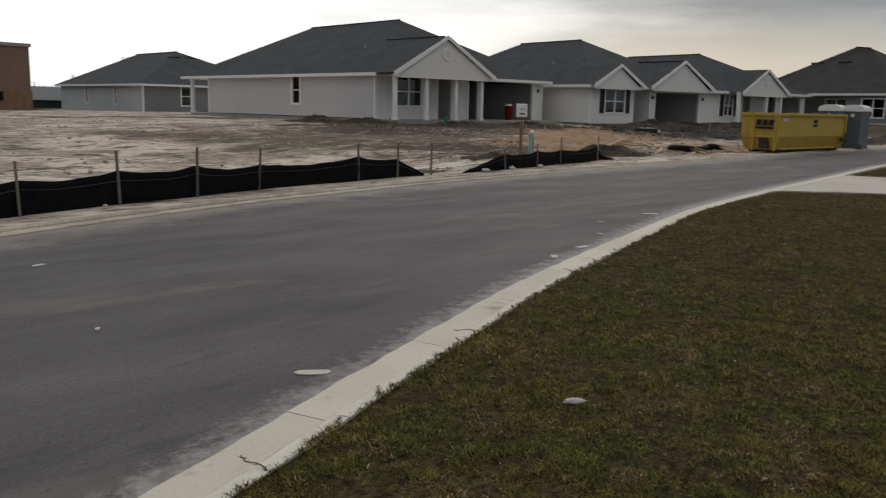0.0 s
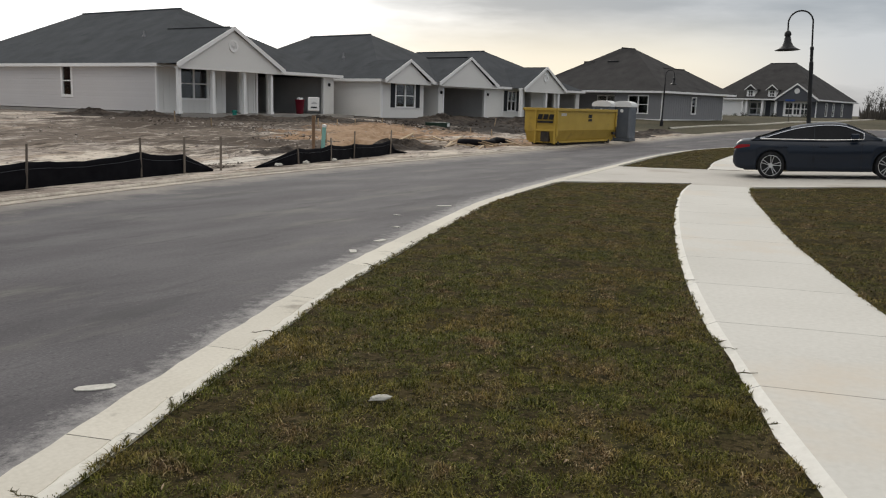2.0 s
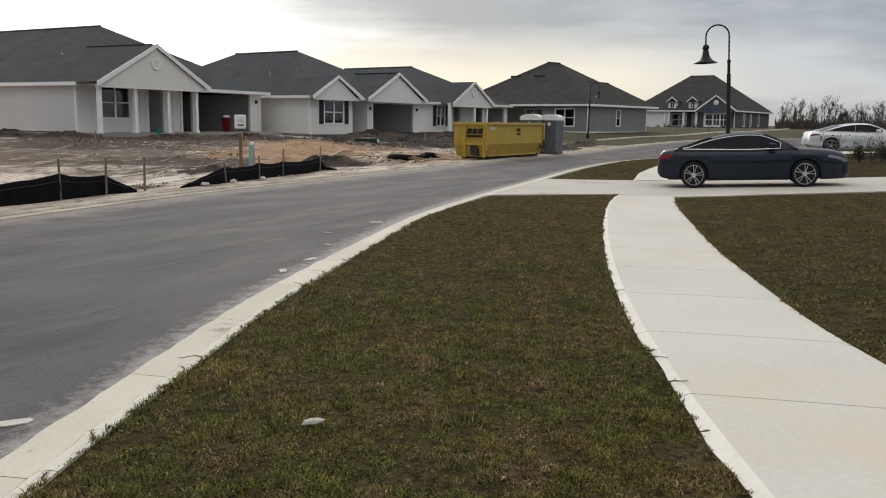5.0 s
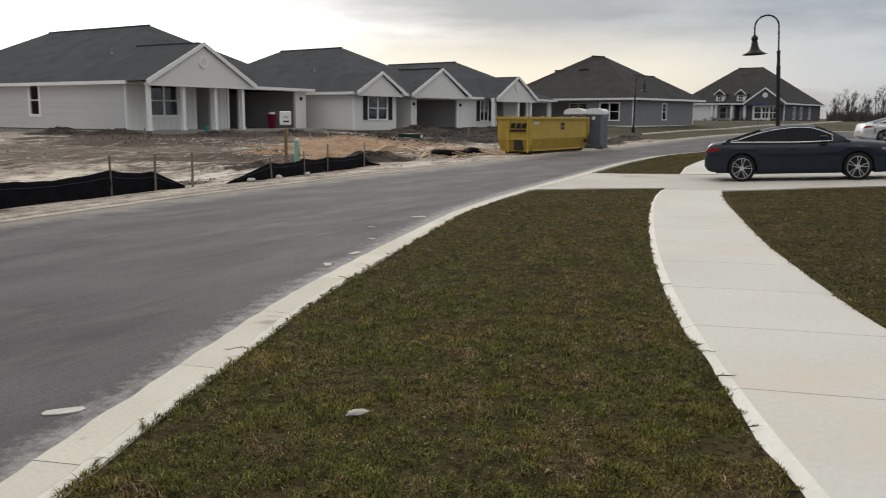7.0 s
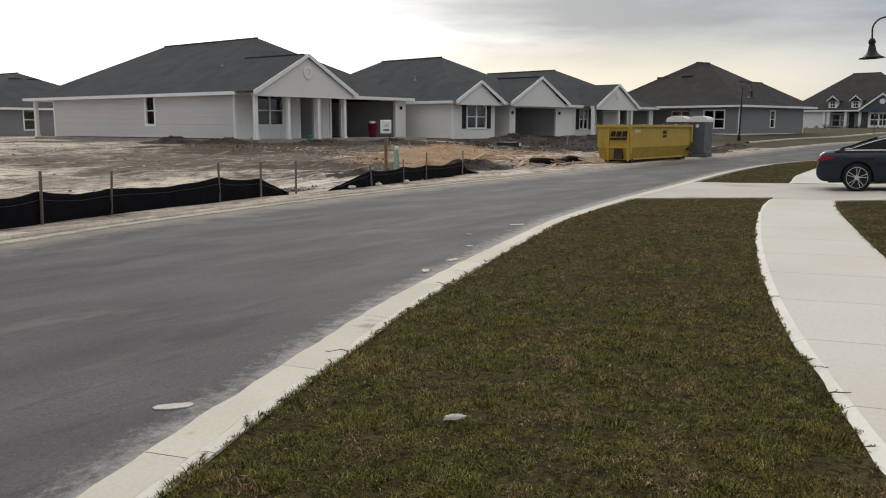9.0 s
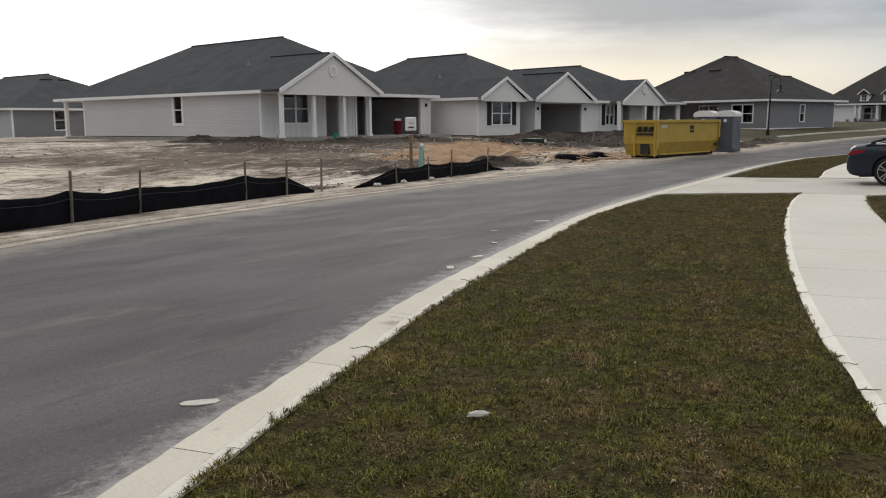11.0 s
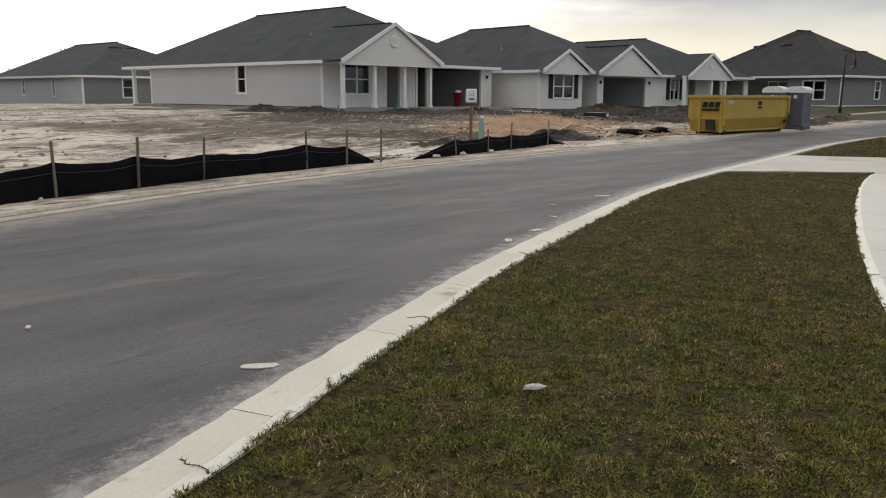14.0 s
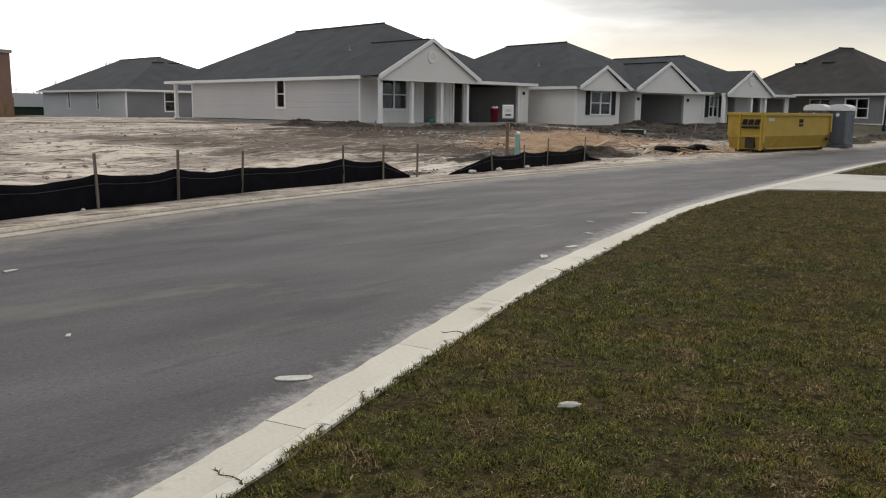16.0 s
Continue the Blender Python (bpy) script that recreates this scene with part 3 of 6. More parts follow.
def gable(house, x0, x1, yf, yb, ze, zp, mat, wall_mat, vent=True, lap=True, face_in=0.11, returns=False):
    """A front gable: its two slopes, rake boards, siding triangle and round vent."""
    xm = (x0 + x1) / 2
    k = (zp - ze) / (xm - x0)
    s = Solid()
    s.prism([(x0, yf, ze), (xm, yf, zp), (x1, yf, ze), (x1, yf, ze - 0.02), (xm, yf, zp - 0.14), (x0, yf, ze - 0.02)], (0, yb - yf, 0))
    part("gable_roof", s, mat, house)
    for x in (x0, x1):
        s = Solid()
        sg = 1 if x == x0 else -1
        s.prism([(x - sg * 0.02, yf - 0.035, ze - 0.19), (x - sg * 0.02, yf - 0.035, ze + 0.02), (xm, yf - 0.035, zp + 0.03), (xm, yf - 0.035, zp - 0.17),
                 (x + sg * 0.10, yf - 0.035, ze - 0.19)], (0, 0.04, 0))
        part("rake_board", s, M_TRIM, house)
    # siding triangle set back under the rake
    s = Solid()
    y = yf + face_in
    top = zp - 0.16
    z, h = ze - 0.25, 0.17 if lap else 5
    while z < top - 0.03:
        hi = min(z + h, top - 0.01)
        lo_half = min((top - max(z, ze - 0.05)) / k, xm - x0 - 0.02)
        hi_half = min((top - max(hi, ze - 0.05)) / k, xm - x0 - 0.02)
        s.add([(xm - lo_half, y - 0.014, z), (xm + lo_half, y - 0.014, z), (xm + hi_half, y, hi), (xm - hi_half, y, hi),
               (xm - lo_half, y + 0.1, z), (xm + lo_half, y + 0.1, z), (xm + hi_half, y + 0.1, hi), (xm - hi_half, y + 0.1, hi)],
              [(0, 1, 2, 3), (7, 6, 5, 4), (0, 4, 5, 1), (1, 5, 6, 2), (2, 6, 7, 3), (3, 7, 4, 0)])
        z = hi
    part("gable_siding", s, wall_mat, house)
    if vent:
        s = Solid()
        m = pose(xm, y - 0.02, ze + (zp - ze) * 0.52, 90)
        s.lathe([(0.0, 0.0), (0.20, 0.0), (0.22, 0.04), (0.32, 0.04), (0.33, 0.0)], 24, m)
        for j in range(-3, 4):
            w = math.sqrt(max(0.0, 0.21 ** 2 - (j * 0.06) ** 2))
            s.box(-w, w, j * 0.06 - 0.012, j * 0.06 + 0.012, 0.0, 0.03, 0, m)
        part("gable_vent", s, M_TRIM, house, "round white louvred vent")


def column(house, x, y, z0, z1, w=0.28):
    s = Solid()
    s.box(x - w / 2, x + w / 2, y - w / 2, y + w / 2, z0, z1, 0.012)
    s.box(x - w / 2 - 0.03, x + w / 2 + 0.03, y - w / 2 - 0.03, y + w / 2 + 0.03, z0, z0 + 0.14)
    s.box(x - w / 2 - 0.03, x + w / 2 + 0.03, y - w / 2 - 0.03, y + w / 2 + 0.03, z1 - 0.12, z1)
    part("porch_column", s, M_TRIM, house, "white square porch column")


def corner_board(house, x, y, z0, z1, sx=1, sy=1):
    s = Solid()
    s.box(*sorted((x - sx * 0.022, x + sx * 0.10)), *sorted((y - sy * 0.022, y)), z0, z1)
    s.box(*sorted((x - sx * 0.022, x)), *sorted((y, y + sy * 0.10)), z0, z1)
    part("corner_board", s, M_TRIM, house)


def slab(house, x0, x1, y0, y1, z=0.0, deep=0.5):
    s = Solid()
    s.box(x0, x1, y0, y1, z - deep, z)
    part("foundation_slab", s, M_SLAB, house)


def inner_box(house, name, x0, x1, y0, y1, z0, z1, t=0.1):
    """Plain inner walls behind an open bay, so that it is a room."""
    s = Solid()
    s.box(x0, x1, y1, y1 + t, z0, z1)
    s.box(x0 - t, x0, y0, y1 + t, z0, z1)
    s.box(x1, x1 + t, y0, y1 + t, z0, z1)
    s.box(x0 - t, x1 + t, y0, y1 + t, z1, z1 + t)
    part(name, s, M_DARKIN, house)


def casing(house, x0, x1, z1, y, w=0.11):
    """White boards round an open garage bay."""
    s = Solid()
    s.box(x0 - w, x0, y - 0.03, y, 0.0, z1)
    s.box(x1, x1 + w, y - 0.03, y, 0.0, z1)
    s.box(x0 - w, x1 + w, y - 0.03, y, z1, z1 + w)
    part("garage_casing", s, M_TRIM, house, "white garage door casing")


def sconce(house, x, y, z):
    s = Solid()
    s.box(x - 0.06, x + 0.06, y - 0.03, y, z - 0.10, z + 0.10, 0.01)
    s.lathe([(0.0, 0.10), (0.07, 0.07), (0.05, -0.10), (0.0, -0.12)], 10, pose(x, y - 0.09, z))
    part("wall_lamp", s, M_BLACK, house, "small black wall lantern")


def roof_vent(house, x, y, z, h=0.28, r=0.05):
    s = Solid()
    s.tube([(x, y, z - 0.3), (x, y, z + h)], r, 8)
    s.lathe([(0.12, z - 0.06), (r, z + 0.08)], 10, pose(x, y, 0))
    part("vent_pipe", s, M_SIDING_G, house)


def roof_slot(house, x, y, z, w, mat):
    s = Solid()
    s.box(x - w / 2, x + w / 2, y - 0.12, y + 0.15, z - 0.15, z + 0.06, 0.02)
    part("roof_vent", s, M_BLACK, house)


WALL_H = 2.36

# the nearest new house: porch gable and open garage bay
h = thing("house", pose(29.4, 35.8, 0.90), "new single-storey house with pale grey siding and dark hip roof", "house", "houses along the street")
EAVE = 2.45
slab(h, 0.02, 13.98, -1.75, 18.0, -0.005, 0.7)
slab(h, 0.0, 3.0, 18.01, 20.6, -0.03, 0.7)
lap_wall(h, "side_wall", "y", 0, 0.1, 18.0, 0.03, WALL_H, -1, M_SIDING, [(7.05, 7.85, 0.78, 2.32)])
window(h, "y", 0, 7.05, 7.85, 0.78, 2.32, -1, t=0.13)
corner_board(h, 0, 0, 0.0, WALL_H)
corner_board(h, 0, 18.0, 0.0, WALL_H, 1, -1)
plain_wall(h, "front_wall", "x", 0, 0.0, 7.0, 0.0, WALL_H, -1, M_SIDING_W, [(1.5, 3.35, 0.76, 2.30), (4.7, 5.72, 0.0, 2.3)])
window(h, "x", 0, 1.5, 3.35, 0.76, 2.30, -1, 2)
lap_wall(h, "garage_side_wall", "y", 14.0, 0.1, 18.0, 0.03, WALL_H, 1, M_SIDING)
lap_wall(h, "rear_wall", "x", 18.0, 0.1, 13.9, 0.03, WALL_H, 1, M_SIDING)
plain_wall(h, "garage_front", "x", -0.05, 7.0, 14.0, 0.0, WALL_H, -1, M_SIDING_W, [(7.15, 7.95, 0.0, 2.32), (8.25, 12.95, 0.0, 2.28)])
inner_box(h, "garage_room", 7.2, 13.7, 0.25, 6.5, -0.002, 2.30)
casing(h, 8.25, 12.95, 2.28, -0.05, 0.06)
sconce(h, 8.05, -0.064, 1.85)
sconce(h, 13.45, -0.064, 1.85)
inner_box(h, "entry_recess", 4.6, 5.9, 0.25, 1.6, -0.002, 2.32)
for x in (0.05, 2.28, 4.52, 6.60):
    column(h, x, -1.58, -0.02, WALL_H - 0.02, 0.19)
s = Solid()
s.box(-0.08, 6.74, -1.70, -1.46, WALL_H - 0.02, EAVE - 0.12)
s.box(-0.08, 0.12, -1.46, 0.0, WALL_H - 0.02, EAVE - 0.12)
part("porch_beam", s, M_TRIM, h)
column(h, 0.06, 20.35, -0.05, WALL_H, 0.22)
hip_roof(h, -0.32, 14.45, -0.42, 21.25, EAVE, ((7.0, 6.1, 6.10), (7.0, 15.7, 6.08)), M_ROOF)
gable(h, -0.34, 7.38, -1.95, 3.6, EAVE + 0.02, 4.52, M_ROOF, M_SIDING_W)
s = Solid()
s.box(3.47, 3.57, -1.6, 3.2, 4.50, 4.56)
part("ridge_vent", s, M_BLACK, h)
roof_vent(h, 3.0, 4.6, 4.15)

# its neighbour with two small front gables
h = thing("house", pose(44.19, 32.51, 0.77, 0, 0, -6), "new single-storey white-sided house with dark shutters and open garage bay", "house", "houses along the street")
slab(h, 0.02, 11.9, 0.02, 15.0, -0.005, 0.7)
lap_wall(h, "side_wall", "y", 0, 0.1, 15.0, 0.03, WALL_H, -1, M_SIDING_W)
corner_board(h, 0, 0, 0.0, WALL_H)
plain_wall(h, "front_wall", "x", 0, 0.0, 4.2, 0.0, WALL_H, -1, M_SIDING_W, [(1.38, 3.25, 0.71, 2.14)], batten=0)
window(h, "x", 0, 1.38, 3.25, 0.71, 2.14, -1, 2, True)
plain_wall(h, "recess_wall", "x", 1.6, 4.2, 5.8, 0.0, WALL_H, -1, M_SIDING_W, [(4.6, 5.5, 0, 2.1)], batten=0)
plain_wall(h, "recess_side", "y", 4.2, 0.16, 1.6, 0.0, WALL_H, 1, M_SIDING_W, batten=0)
plain_wall(h, "garage_front", "x", 0, 5.8, 11.9, 0.0, WALL_H, -1, M_SIDING_W, [(6.4, 11.2, 0.0, 2.08)], batten=0)
plain_wall(h, "garage_return", "y", 5.8, 0.16, 1.76, 0.0, WALL_H, -1, M_SIDING_W, batten=0)
lap_wall(h, "garage_side_wall", "y", 11.9, 0.1, 15.0, 0.03, WALL_H, 1, M_SIDING_W)
lap_wall(h, "rear_wall", "x", 15.0, 0.1, 11.8, 0.03, WALL_H, 1, M_SIDING_W)
inner_box(h, "garage_room", 6.1, 11.6, 0.2, 6.3, -0.002, 2.2)
casing(h, 6.4, 11.2, 2.08, 0.0, 0.14)
sconce(h, 6.05, 0.0, 1.75)
sconce(h, 11.6, 0.0, 1.75)
inner_box(h, "entry_recess", 4.5, 5.6, 1.8, 3.0, -0.002, 2.2)
hip_roof(h, -0.4, 12.3, -0.32, 19.2, EAVE - 0.05, ((5.95, 6.55, 5.80), (5.95, 12.95, 5.80)), M_ROOF)
gable(h, -0.35, 4.58, -0.62, 3.0, EAVE - 0.03, 3.74, M_ROOF, M_SIDING_W, vent=False, lap=False)
gable(h, 5.15, 12.2, -0.62, 4.2, EAVE - 0.03, 4.25, M_ROOF, M_SIDING_W, vent=False, lap=False)
s = Solid()
s.box(8.62, 8.72, -0.3, 3.6, 4.24, 4.30)
part("ridge_vent", s, M_BLACK, h)
roof_vent(h, 1.6, 5.0, 3.95)

# the third one, with shutters, a porch and a gable
h = thing("house", pose(56.2 * 1.09, 30.3 * 1.09, 0.70, 0, 0, -7) @ Matrix.Scale(1.09, 4), "new single-storey pale house with shutters and a gabled porch", "house", "houses along the street")
slab(h, -1.75, 11.2, -1.4, 14.0, -0.005, 0.7)
lap_wall(h, "front_siding", "x", 0, -1.75, 0.0, 0.03, WALL_H, -1, M_SIDING_W)
lap_wall(h, "side_wall", "y", -1.75, 0.1, 14.0, 0.03, WALL_H, -1, M_SIDING_W)
corner_board(h, 0, -0.004, 0.0, WALL_H)
plain_wall(h, "front_wall", "x", 0, 0.0, 5.4, 0.0, WALL_H, -1, M_SIDING_W, [(0.75, 1.75, 0.62, 2.02), (3.0, 3.9, 0.0, 2.1)], batten=0)
window(h, "x", 0, 0.75, 1.75, 0.62, 2.02, -1, 2, True)
plain_wall(h, "garage_front", "x", 0, 5.4, 11.2, 0.0, WALL_H, -1, M_SIDING_W, [(5.9, 7.2, 0.0, 2.1), (7.6, 10.6, 0.0, 2.05)], batten=0)
lap_wall(h, "garage_side_wall", "y", 11.2, 0.1, 14.0, 0.03, WALL_H, 1, M_SIDING_W)
lap_wall(h, "rear_wall", "x", 14.0, -1.65, 11.1, 0.03, WALL_H, 1, M_SIDING_W)
inner_box(h, "garage_room", 5.6, 10.9, 0.2, 6.3, -0.002, 2.2)
inner_box(h, "entry_recess", 2.9, 4.0, 0.2, 1.5, -0.002, 2.2)
for x in (0.62, 3.95, 5.75):
    column(h, x, -1.25, -0.02, WALL_H - 0.1, 0.22)
hip_roof(h, -2.1, 11.4, -0.4, 17.0, EAVE - 0.15, ((4.0, 4.75, 5.22), (4.0, 11.95, 5.22)), M_ROOF)
gable(h, 0.6, 6.55, -1.55, 3.4, EAVE - 0.2, 3.92, M_ROOF, M_SIDING_W)

# the grey house behind the lot
h = thing("house", pose(32.07, 69.85, 0.55), "grey-sided new house with dark hip roof behind the lot", "house", "houses along the street")
slab(h, 0.02, 14.0, 0.02, 24.0, -0.005, 0.7)
# side and far walls are coloured lighter to show the light they catch
lap_wall(h, "side_wall", "y", 0, 0.1, 18.4, 0.03, WALL_H, -1, M_SIDING_LIT_PALE, [(5.3, 5.75, 0.75, 2.3), (11.7, 12.2, 0.85, 2.25)], 0.2)
window(h, "y", 0, 5.3, 5.75, 0.75, 2.3, -1)
window(h, "y", 0, 11.7, 12.2, 0.85, 2.25, -1)
corner_board(h, 0, 0, 0.0, WALL_H)
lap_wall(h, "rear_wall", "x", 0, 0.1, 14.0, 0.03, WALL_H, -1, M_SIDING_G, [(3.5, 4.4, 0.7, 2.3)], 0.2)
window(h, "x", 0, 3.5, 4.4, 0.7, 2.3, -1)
lap_wall(h, "far_wall", "y", 14.0, 0.1, 18.4, 0.03, WALL_H, 1, M_SIDING_LIT_PALE, [], 0.2)
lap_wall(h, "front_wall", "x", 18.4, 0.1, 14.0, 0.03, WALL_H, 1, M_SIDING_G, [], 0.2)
hip_roof(h, -0.4, 14.4, -0.4, 18.9, EAVE, ((7.0, 7.4, 5.7), (7.0, 16.3, 5.7)), M_ROOF)
hip_roof(h, -0.41, 8.6, 10.0, 18.93, EAVE - 0.01, ((4.1, 13.0, 4.2), (4.1, 17.4, 4.2)), M_ROOF)
for x in (6.0, 7.6):
    roof_slot(h, x, 6.0, 5.1, 1.1, M_ROOF)

# the corner house beyond the dumpster
h = thing("house", pose(74.25, 24.06, 0.92, 0, 0, -102.5), "grey board-sided house with brown-grey hip roof and white trim", "house", "houses along the street")
slab(h, -14, -0.02, 0.02, 15.0, -0.005, 0.7)
plain_wall(h, "front_wall", "x", 0, -4.95, 0.0, 0.0, WALL_H, -1, M_SIDING_G, [(-3.45, -1.45, 0.52, 2.02)])
window(h, "x", 0, -3.45, -1.45, 0.52, 2.02, -1, 2)
plain_wall(h, "porch_wall", "x", 2.2, -12.0, -4.95, 0.0, WALL_H, -1, M_SIDING_G, [(-8.3, -6.3, 0.52, 2.02)])
window(h, "x", 2.2, -8.3, -6.3, 0.52, 2.02, -1, 2)
plain_wall(h, "porch_return", "y", -4.95, 0.16, 2.36, 0.0, WALL_H, -1, M_SIDING_G)
plain_wall(h, "side_wall", "y", 0, 0.0, 11.3, 0.0, WALL_H, 1, M_SIDING_G, [(5.2, 5.95, 0.58, 2.0)])
window(h, "y", 0, 5.2, 5.95, 0.58, 2.0, 1)
plain_wall(h, "rear_wall", "x", 11.3, -12.0, 0.0, 0.0, WALL_H, 1, M_SIDING_G)
plain_wall(h, "far_wall", "y", -12.0, 0.0, 11.3, 0.0, WALL_H, -1, M_SIDING_G)
corner_board(h, 0, 0, 0.0, WALL_H, -1, 1)
corner_board(h, 0, 11.3, 0.0, WALL_H, -1, -1)
s = Solid()
s.box(-5.0, 0.05, -0.03, 0.0, -0.12, 0.02)
s.box(0.0, 0.03, 0.0, 11.3, -0.12, 0.02)
part("skirt_board", s, M_TRIM, h)
hip_roof(h, -16.0, 0.45, -0.45, 11.8, EAVE, ((-9.0, 6.9, 6.85), (-7.5, 6.9, 6.7)), M_ROOF_B)
hip_roof(h, -6.5, 0.44, -0.44, 13.0, EAVE - 0.01, ((-3.4, 5.5, 4.75), (-3.4, 9.5, 4.75)), M_ROOF_B)
for x in (-11.2, -8.4):
    roof_slot(h, x, 4.6, 5.4, 1.2, M_ROOF_B)

# the finished house at the end of the street
h = thing("house", pose(116.67, 18.02, 1.12, 0, 0, -95.3), "finished dark-sided house with dormers, white trim and steep hip roof", "house", "houses along the street")
slab(h, -13, -0.02, 0.02, 20.0, -0.005, 0.8)
plain_wall(h, "front_wall", "x", 0, -4.9, 0.0, 0.0, WALL_H, -1, M_SIDING_D, [(-3.75, -0.95, 0.55, 1.98)], batten=0)
window(h, "x", 0, -3.75, -0.95, 0.55, 1.98, -1, 3, grid=1, t=0.26, bar=0.10)
plain_wall(h, "porch_wall", "x", 1.6, -8.9, -4.9, 0.0, WALL_H, -1, M_SIDING_D, [(-8.75, -6.95, 0.5, 1.95)], batten=0)
window(h, "x", 1.6, -8.75, -6.95, 0.5, 1.95, -1, 2, t=0.20, bar=0.09)
s = Solid()
s.box(-6.1, -5.2, 1.54, 1.60, 0.0, 2.05)
part("front_door", s, material("pale_door", [(0.56, 0.57, 0.58), (0.62, 0.63, 0.64)], 2, 0.5, 0.05, 30), h)
plain_wall(h, "side_wall", "y", 0, 0.0, 20.0, 0.0, WALL_H, 1, M_SIDING_D, [(4.5, 5.4, 0.5, 2.0), (8.2, 9.1, 0.5, 2.0), (13.0, 13.9, 0.5, 2.0)], batten=0)
for a in (4.5, 8.2, 13.0):
    window(h, "y", 0, a, a + 0.9, 0.5, 2.0, 1, t=0.12)
plain_wall(h, "rear_wall", "x", 20.0, -12.0, 0.0, 0.0, WALL_H, 1, M_SIDING_D, batten=0)
plain_wall(h, "far_wall", "y", -12.0, 0.0, 20.0, 0.0, WALL_H, -1, M_SIDING_D, batten=0)
corner_board(h, 0, 0, 0.0, WALL_H, -1, 1)
for x in (-8.7, -6.65, -4.95):
    column(h, x, -0.1, -0.02, WALL_H, 0.3)
s = Solid()
s.box(-13.5, -8.95, 0.0, 9.0, 0.0, 2.3)
part("garage_wing", s, M_TRIM, h)
s = Solid()
for r in range(4):
    s.box(-12.6, -9.3, -0.05, -0.004, 0.05 + r * 0.5, 0.5 + r * 0.5)
part("garage_door", s, M_TRIM, h)
hip_roof(h, -14.2, 0.5, -0.5, 20.6, EAVE, ((-8.7, 8.5, 7.45), (-5.2, 8.5, 7.45)), M_ROOF_B)
for x in (-13.8, -12.9, -9.2):
    column(h, x, -0.3, -0.02, WALL_H, 0.22)
gable(h, -5.1, 0.45, -0.75, 5.0, EAVE, 4.45, M_ROOF_B, M_SIDING_D)
for x in (-8.35, -5.6):
    s = Solid()
    s.box(x - 0.52, x + 0.52, 0.05, 2.9, 2.5, 3.75)
    d = part("dormer", s, M_TRIM, h)
    s = Solid()
    s.prism([(x - 0.72, -0.2, 3.68), (x, -0.2, 4.28), (x + 0.72, -0.2, 3.68), (x + 0.72, -0.2, 3.58), (x - 0.72, -0.2, 3.58)], (0, 3.6, 0))
    part("dormer_roof", s, M_ROOF_B, d)
    s = Solid()
    s.box(x - 0.24, x + 0.24, 0.03, 0.05, 2.85, 3.50)
    part("dormer_pane", s, M_BLACK, d)
    s = Solid()
    s.prism([(x - 0.76, -0.23, 3.66), (x, -0.23, 4.32), (x + 0.76, -0.23, 3.66), (x + 0.76, -0.23, 3.52), (x, -0.23, 4.16), (x - 0.76, -0.23, 3.52)], (0, 0.03, 0))
    s.box(x - 0.03, x + 0.03, 0.01, 0.03, 2.85, 3.50)
    s.box(x - 0.24, x + 0.24, 0.01, 0.03, 3.14, 3.20)
    part("dormer_trim", s, M_TRIM, d)


# ---- near side: lawn, kerbs, pavement, driveway ----
WALK_L = [(-6, -4.9), (0, -1.62), (2, -0.52), (3.9, 0.41), (4.3, 0.61), (5.04, 0.96), (5.9, 1.34), (6.96, 1.79), (8.57, 2.41), (10.76, 3.17), (13.74, 4.11), (17.11, 5.07), (20.02, 5.72),
          (25.55, 6.8), (31, 7.9), (38, 8.4), (44, 7.6), (52, 4.8), (60, 0)]
WALK_R = [(-6, -6.9), (0, -3.3), (4, -1.5), (6.84, -0.03), (7.87, 0.46), (9.78, 1.19), (11.76, 1.91), (14.56, 2.78), (17.67, 3.7), (20.03, 4.28), (25.9, 5.4), (31.3, 6.4), (38, 6.85), (44, 6.0), (52, 3.2), (60, -1.6)]


def near_side(x, y):
    """The lawns climb gently away from the pavement, towards the houses behind."""
    s = max(0.0, lerp(WALK_R, x) - y) * 0.95
    return 0.048 * min(s, 9.0) + rise(x, y) - 0.045 * ease(12, 20, x) * (1 - ease(30, 40, x))


def lawn_height(x, y):
    n = noise.fractal(Vector((x * 0.8, y * 0.8, 1.7)), 0.9, 2.1, 4)
    return near_side(x, y) + 0.005 + 0.014 * n


DRIVE_NEAR = [(18.25, 8.14), (20.35, 5.72), (20.40, 4.28), (21.6, 1.65), (28.6, -14.0)]
DRIVE_FAR = [(24.3, 9.12), (25.66, 6.82), (26.1, 5.45), (27.5, 1.2), (33.0, -14.0)]


def drive_left(y):
    return lerp(sorted((b, a) for a, b in DRIVE_NEAR), y)


def drive_right(y):
    return lerp(sorted((b, a) for a, b in DRIVE_FAR), y)


strip("lawn_verge", steps(-14, 20.9, 0.25), lambda x: lerp(WALK_L, x) - 0.12, lambda x: min(lerp(NEAR_EDGE, x) - 0.01, 8.14 - (x - 18.25) * 1.11 if x > 18.25 else 99), 24, lawn_height, M_SOIL,
      "brownish mown lawn verge between kerb and pavement", "lawn")
strip("lawn_front", steps(-14, 30, 0.4), lambda x: -14.0, lambda x: lerp(WALK_R, x) + 0.02, 44, lambda x, y: lawn_height(x, y) - (0.06 if drive_left(y) + 0.5 < x < drive_right(y) - 0.5 else 0.0), M_SOIL,
      "brown-green mown front lawn", "lawn")
strip("lawn_beyond", steps(30.0, 60, 1.0), lambda x: -14.0, lambda x: lerp(WALK_R, x) + 0.02, 20, lawn_height, M_SOIL, "mown lawn beyond the driveway", "lawn")
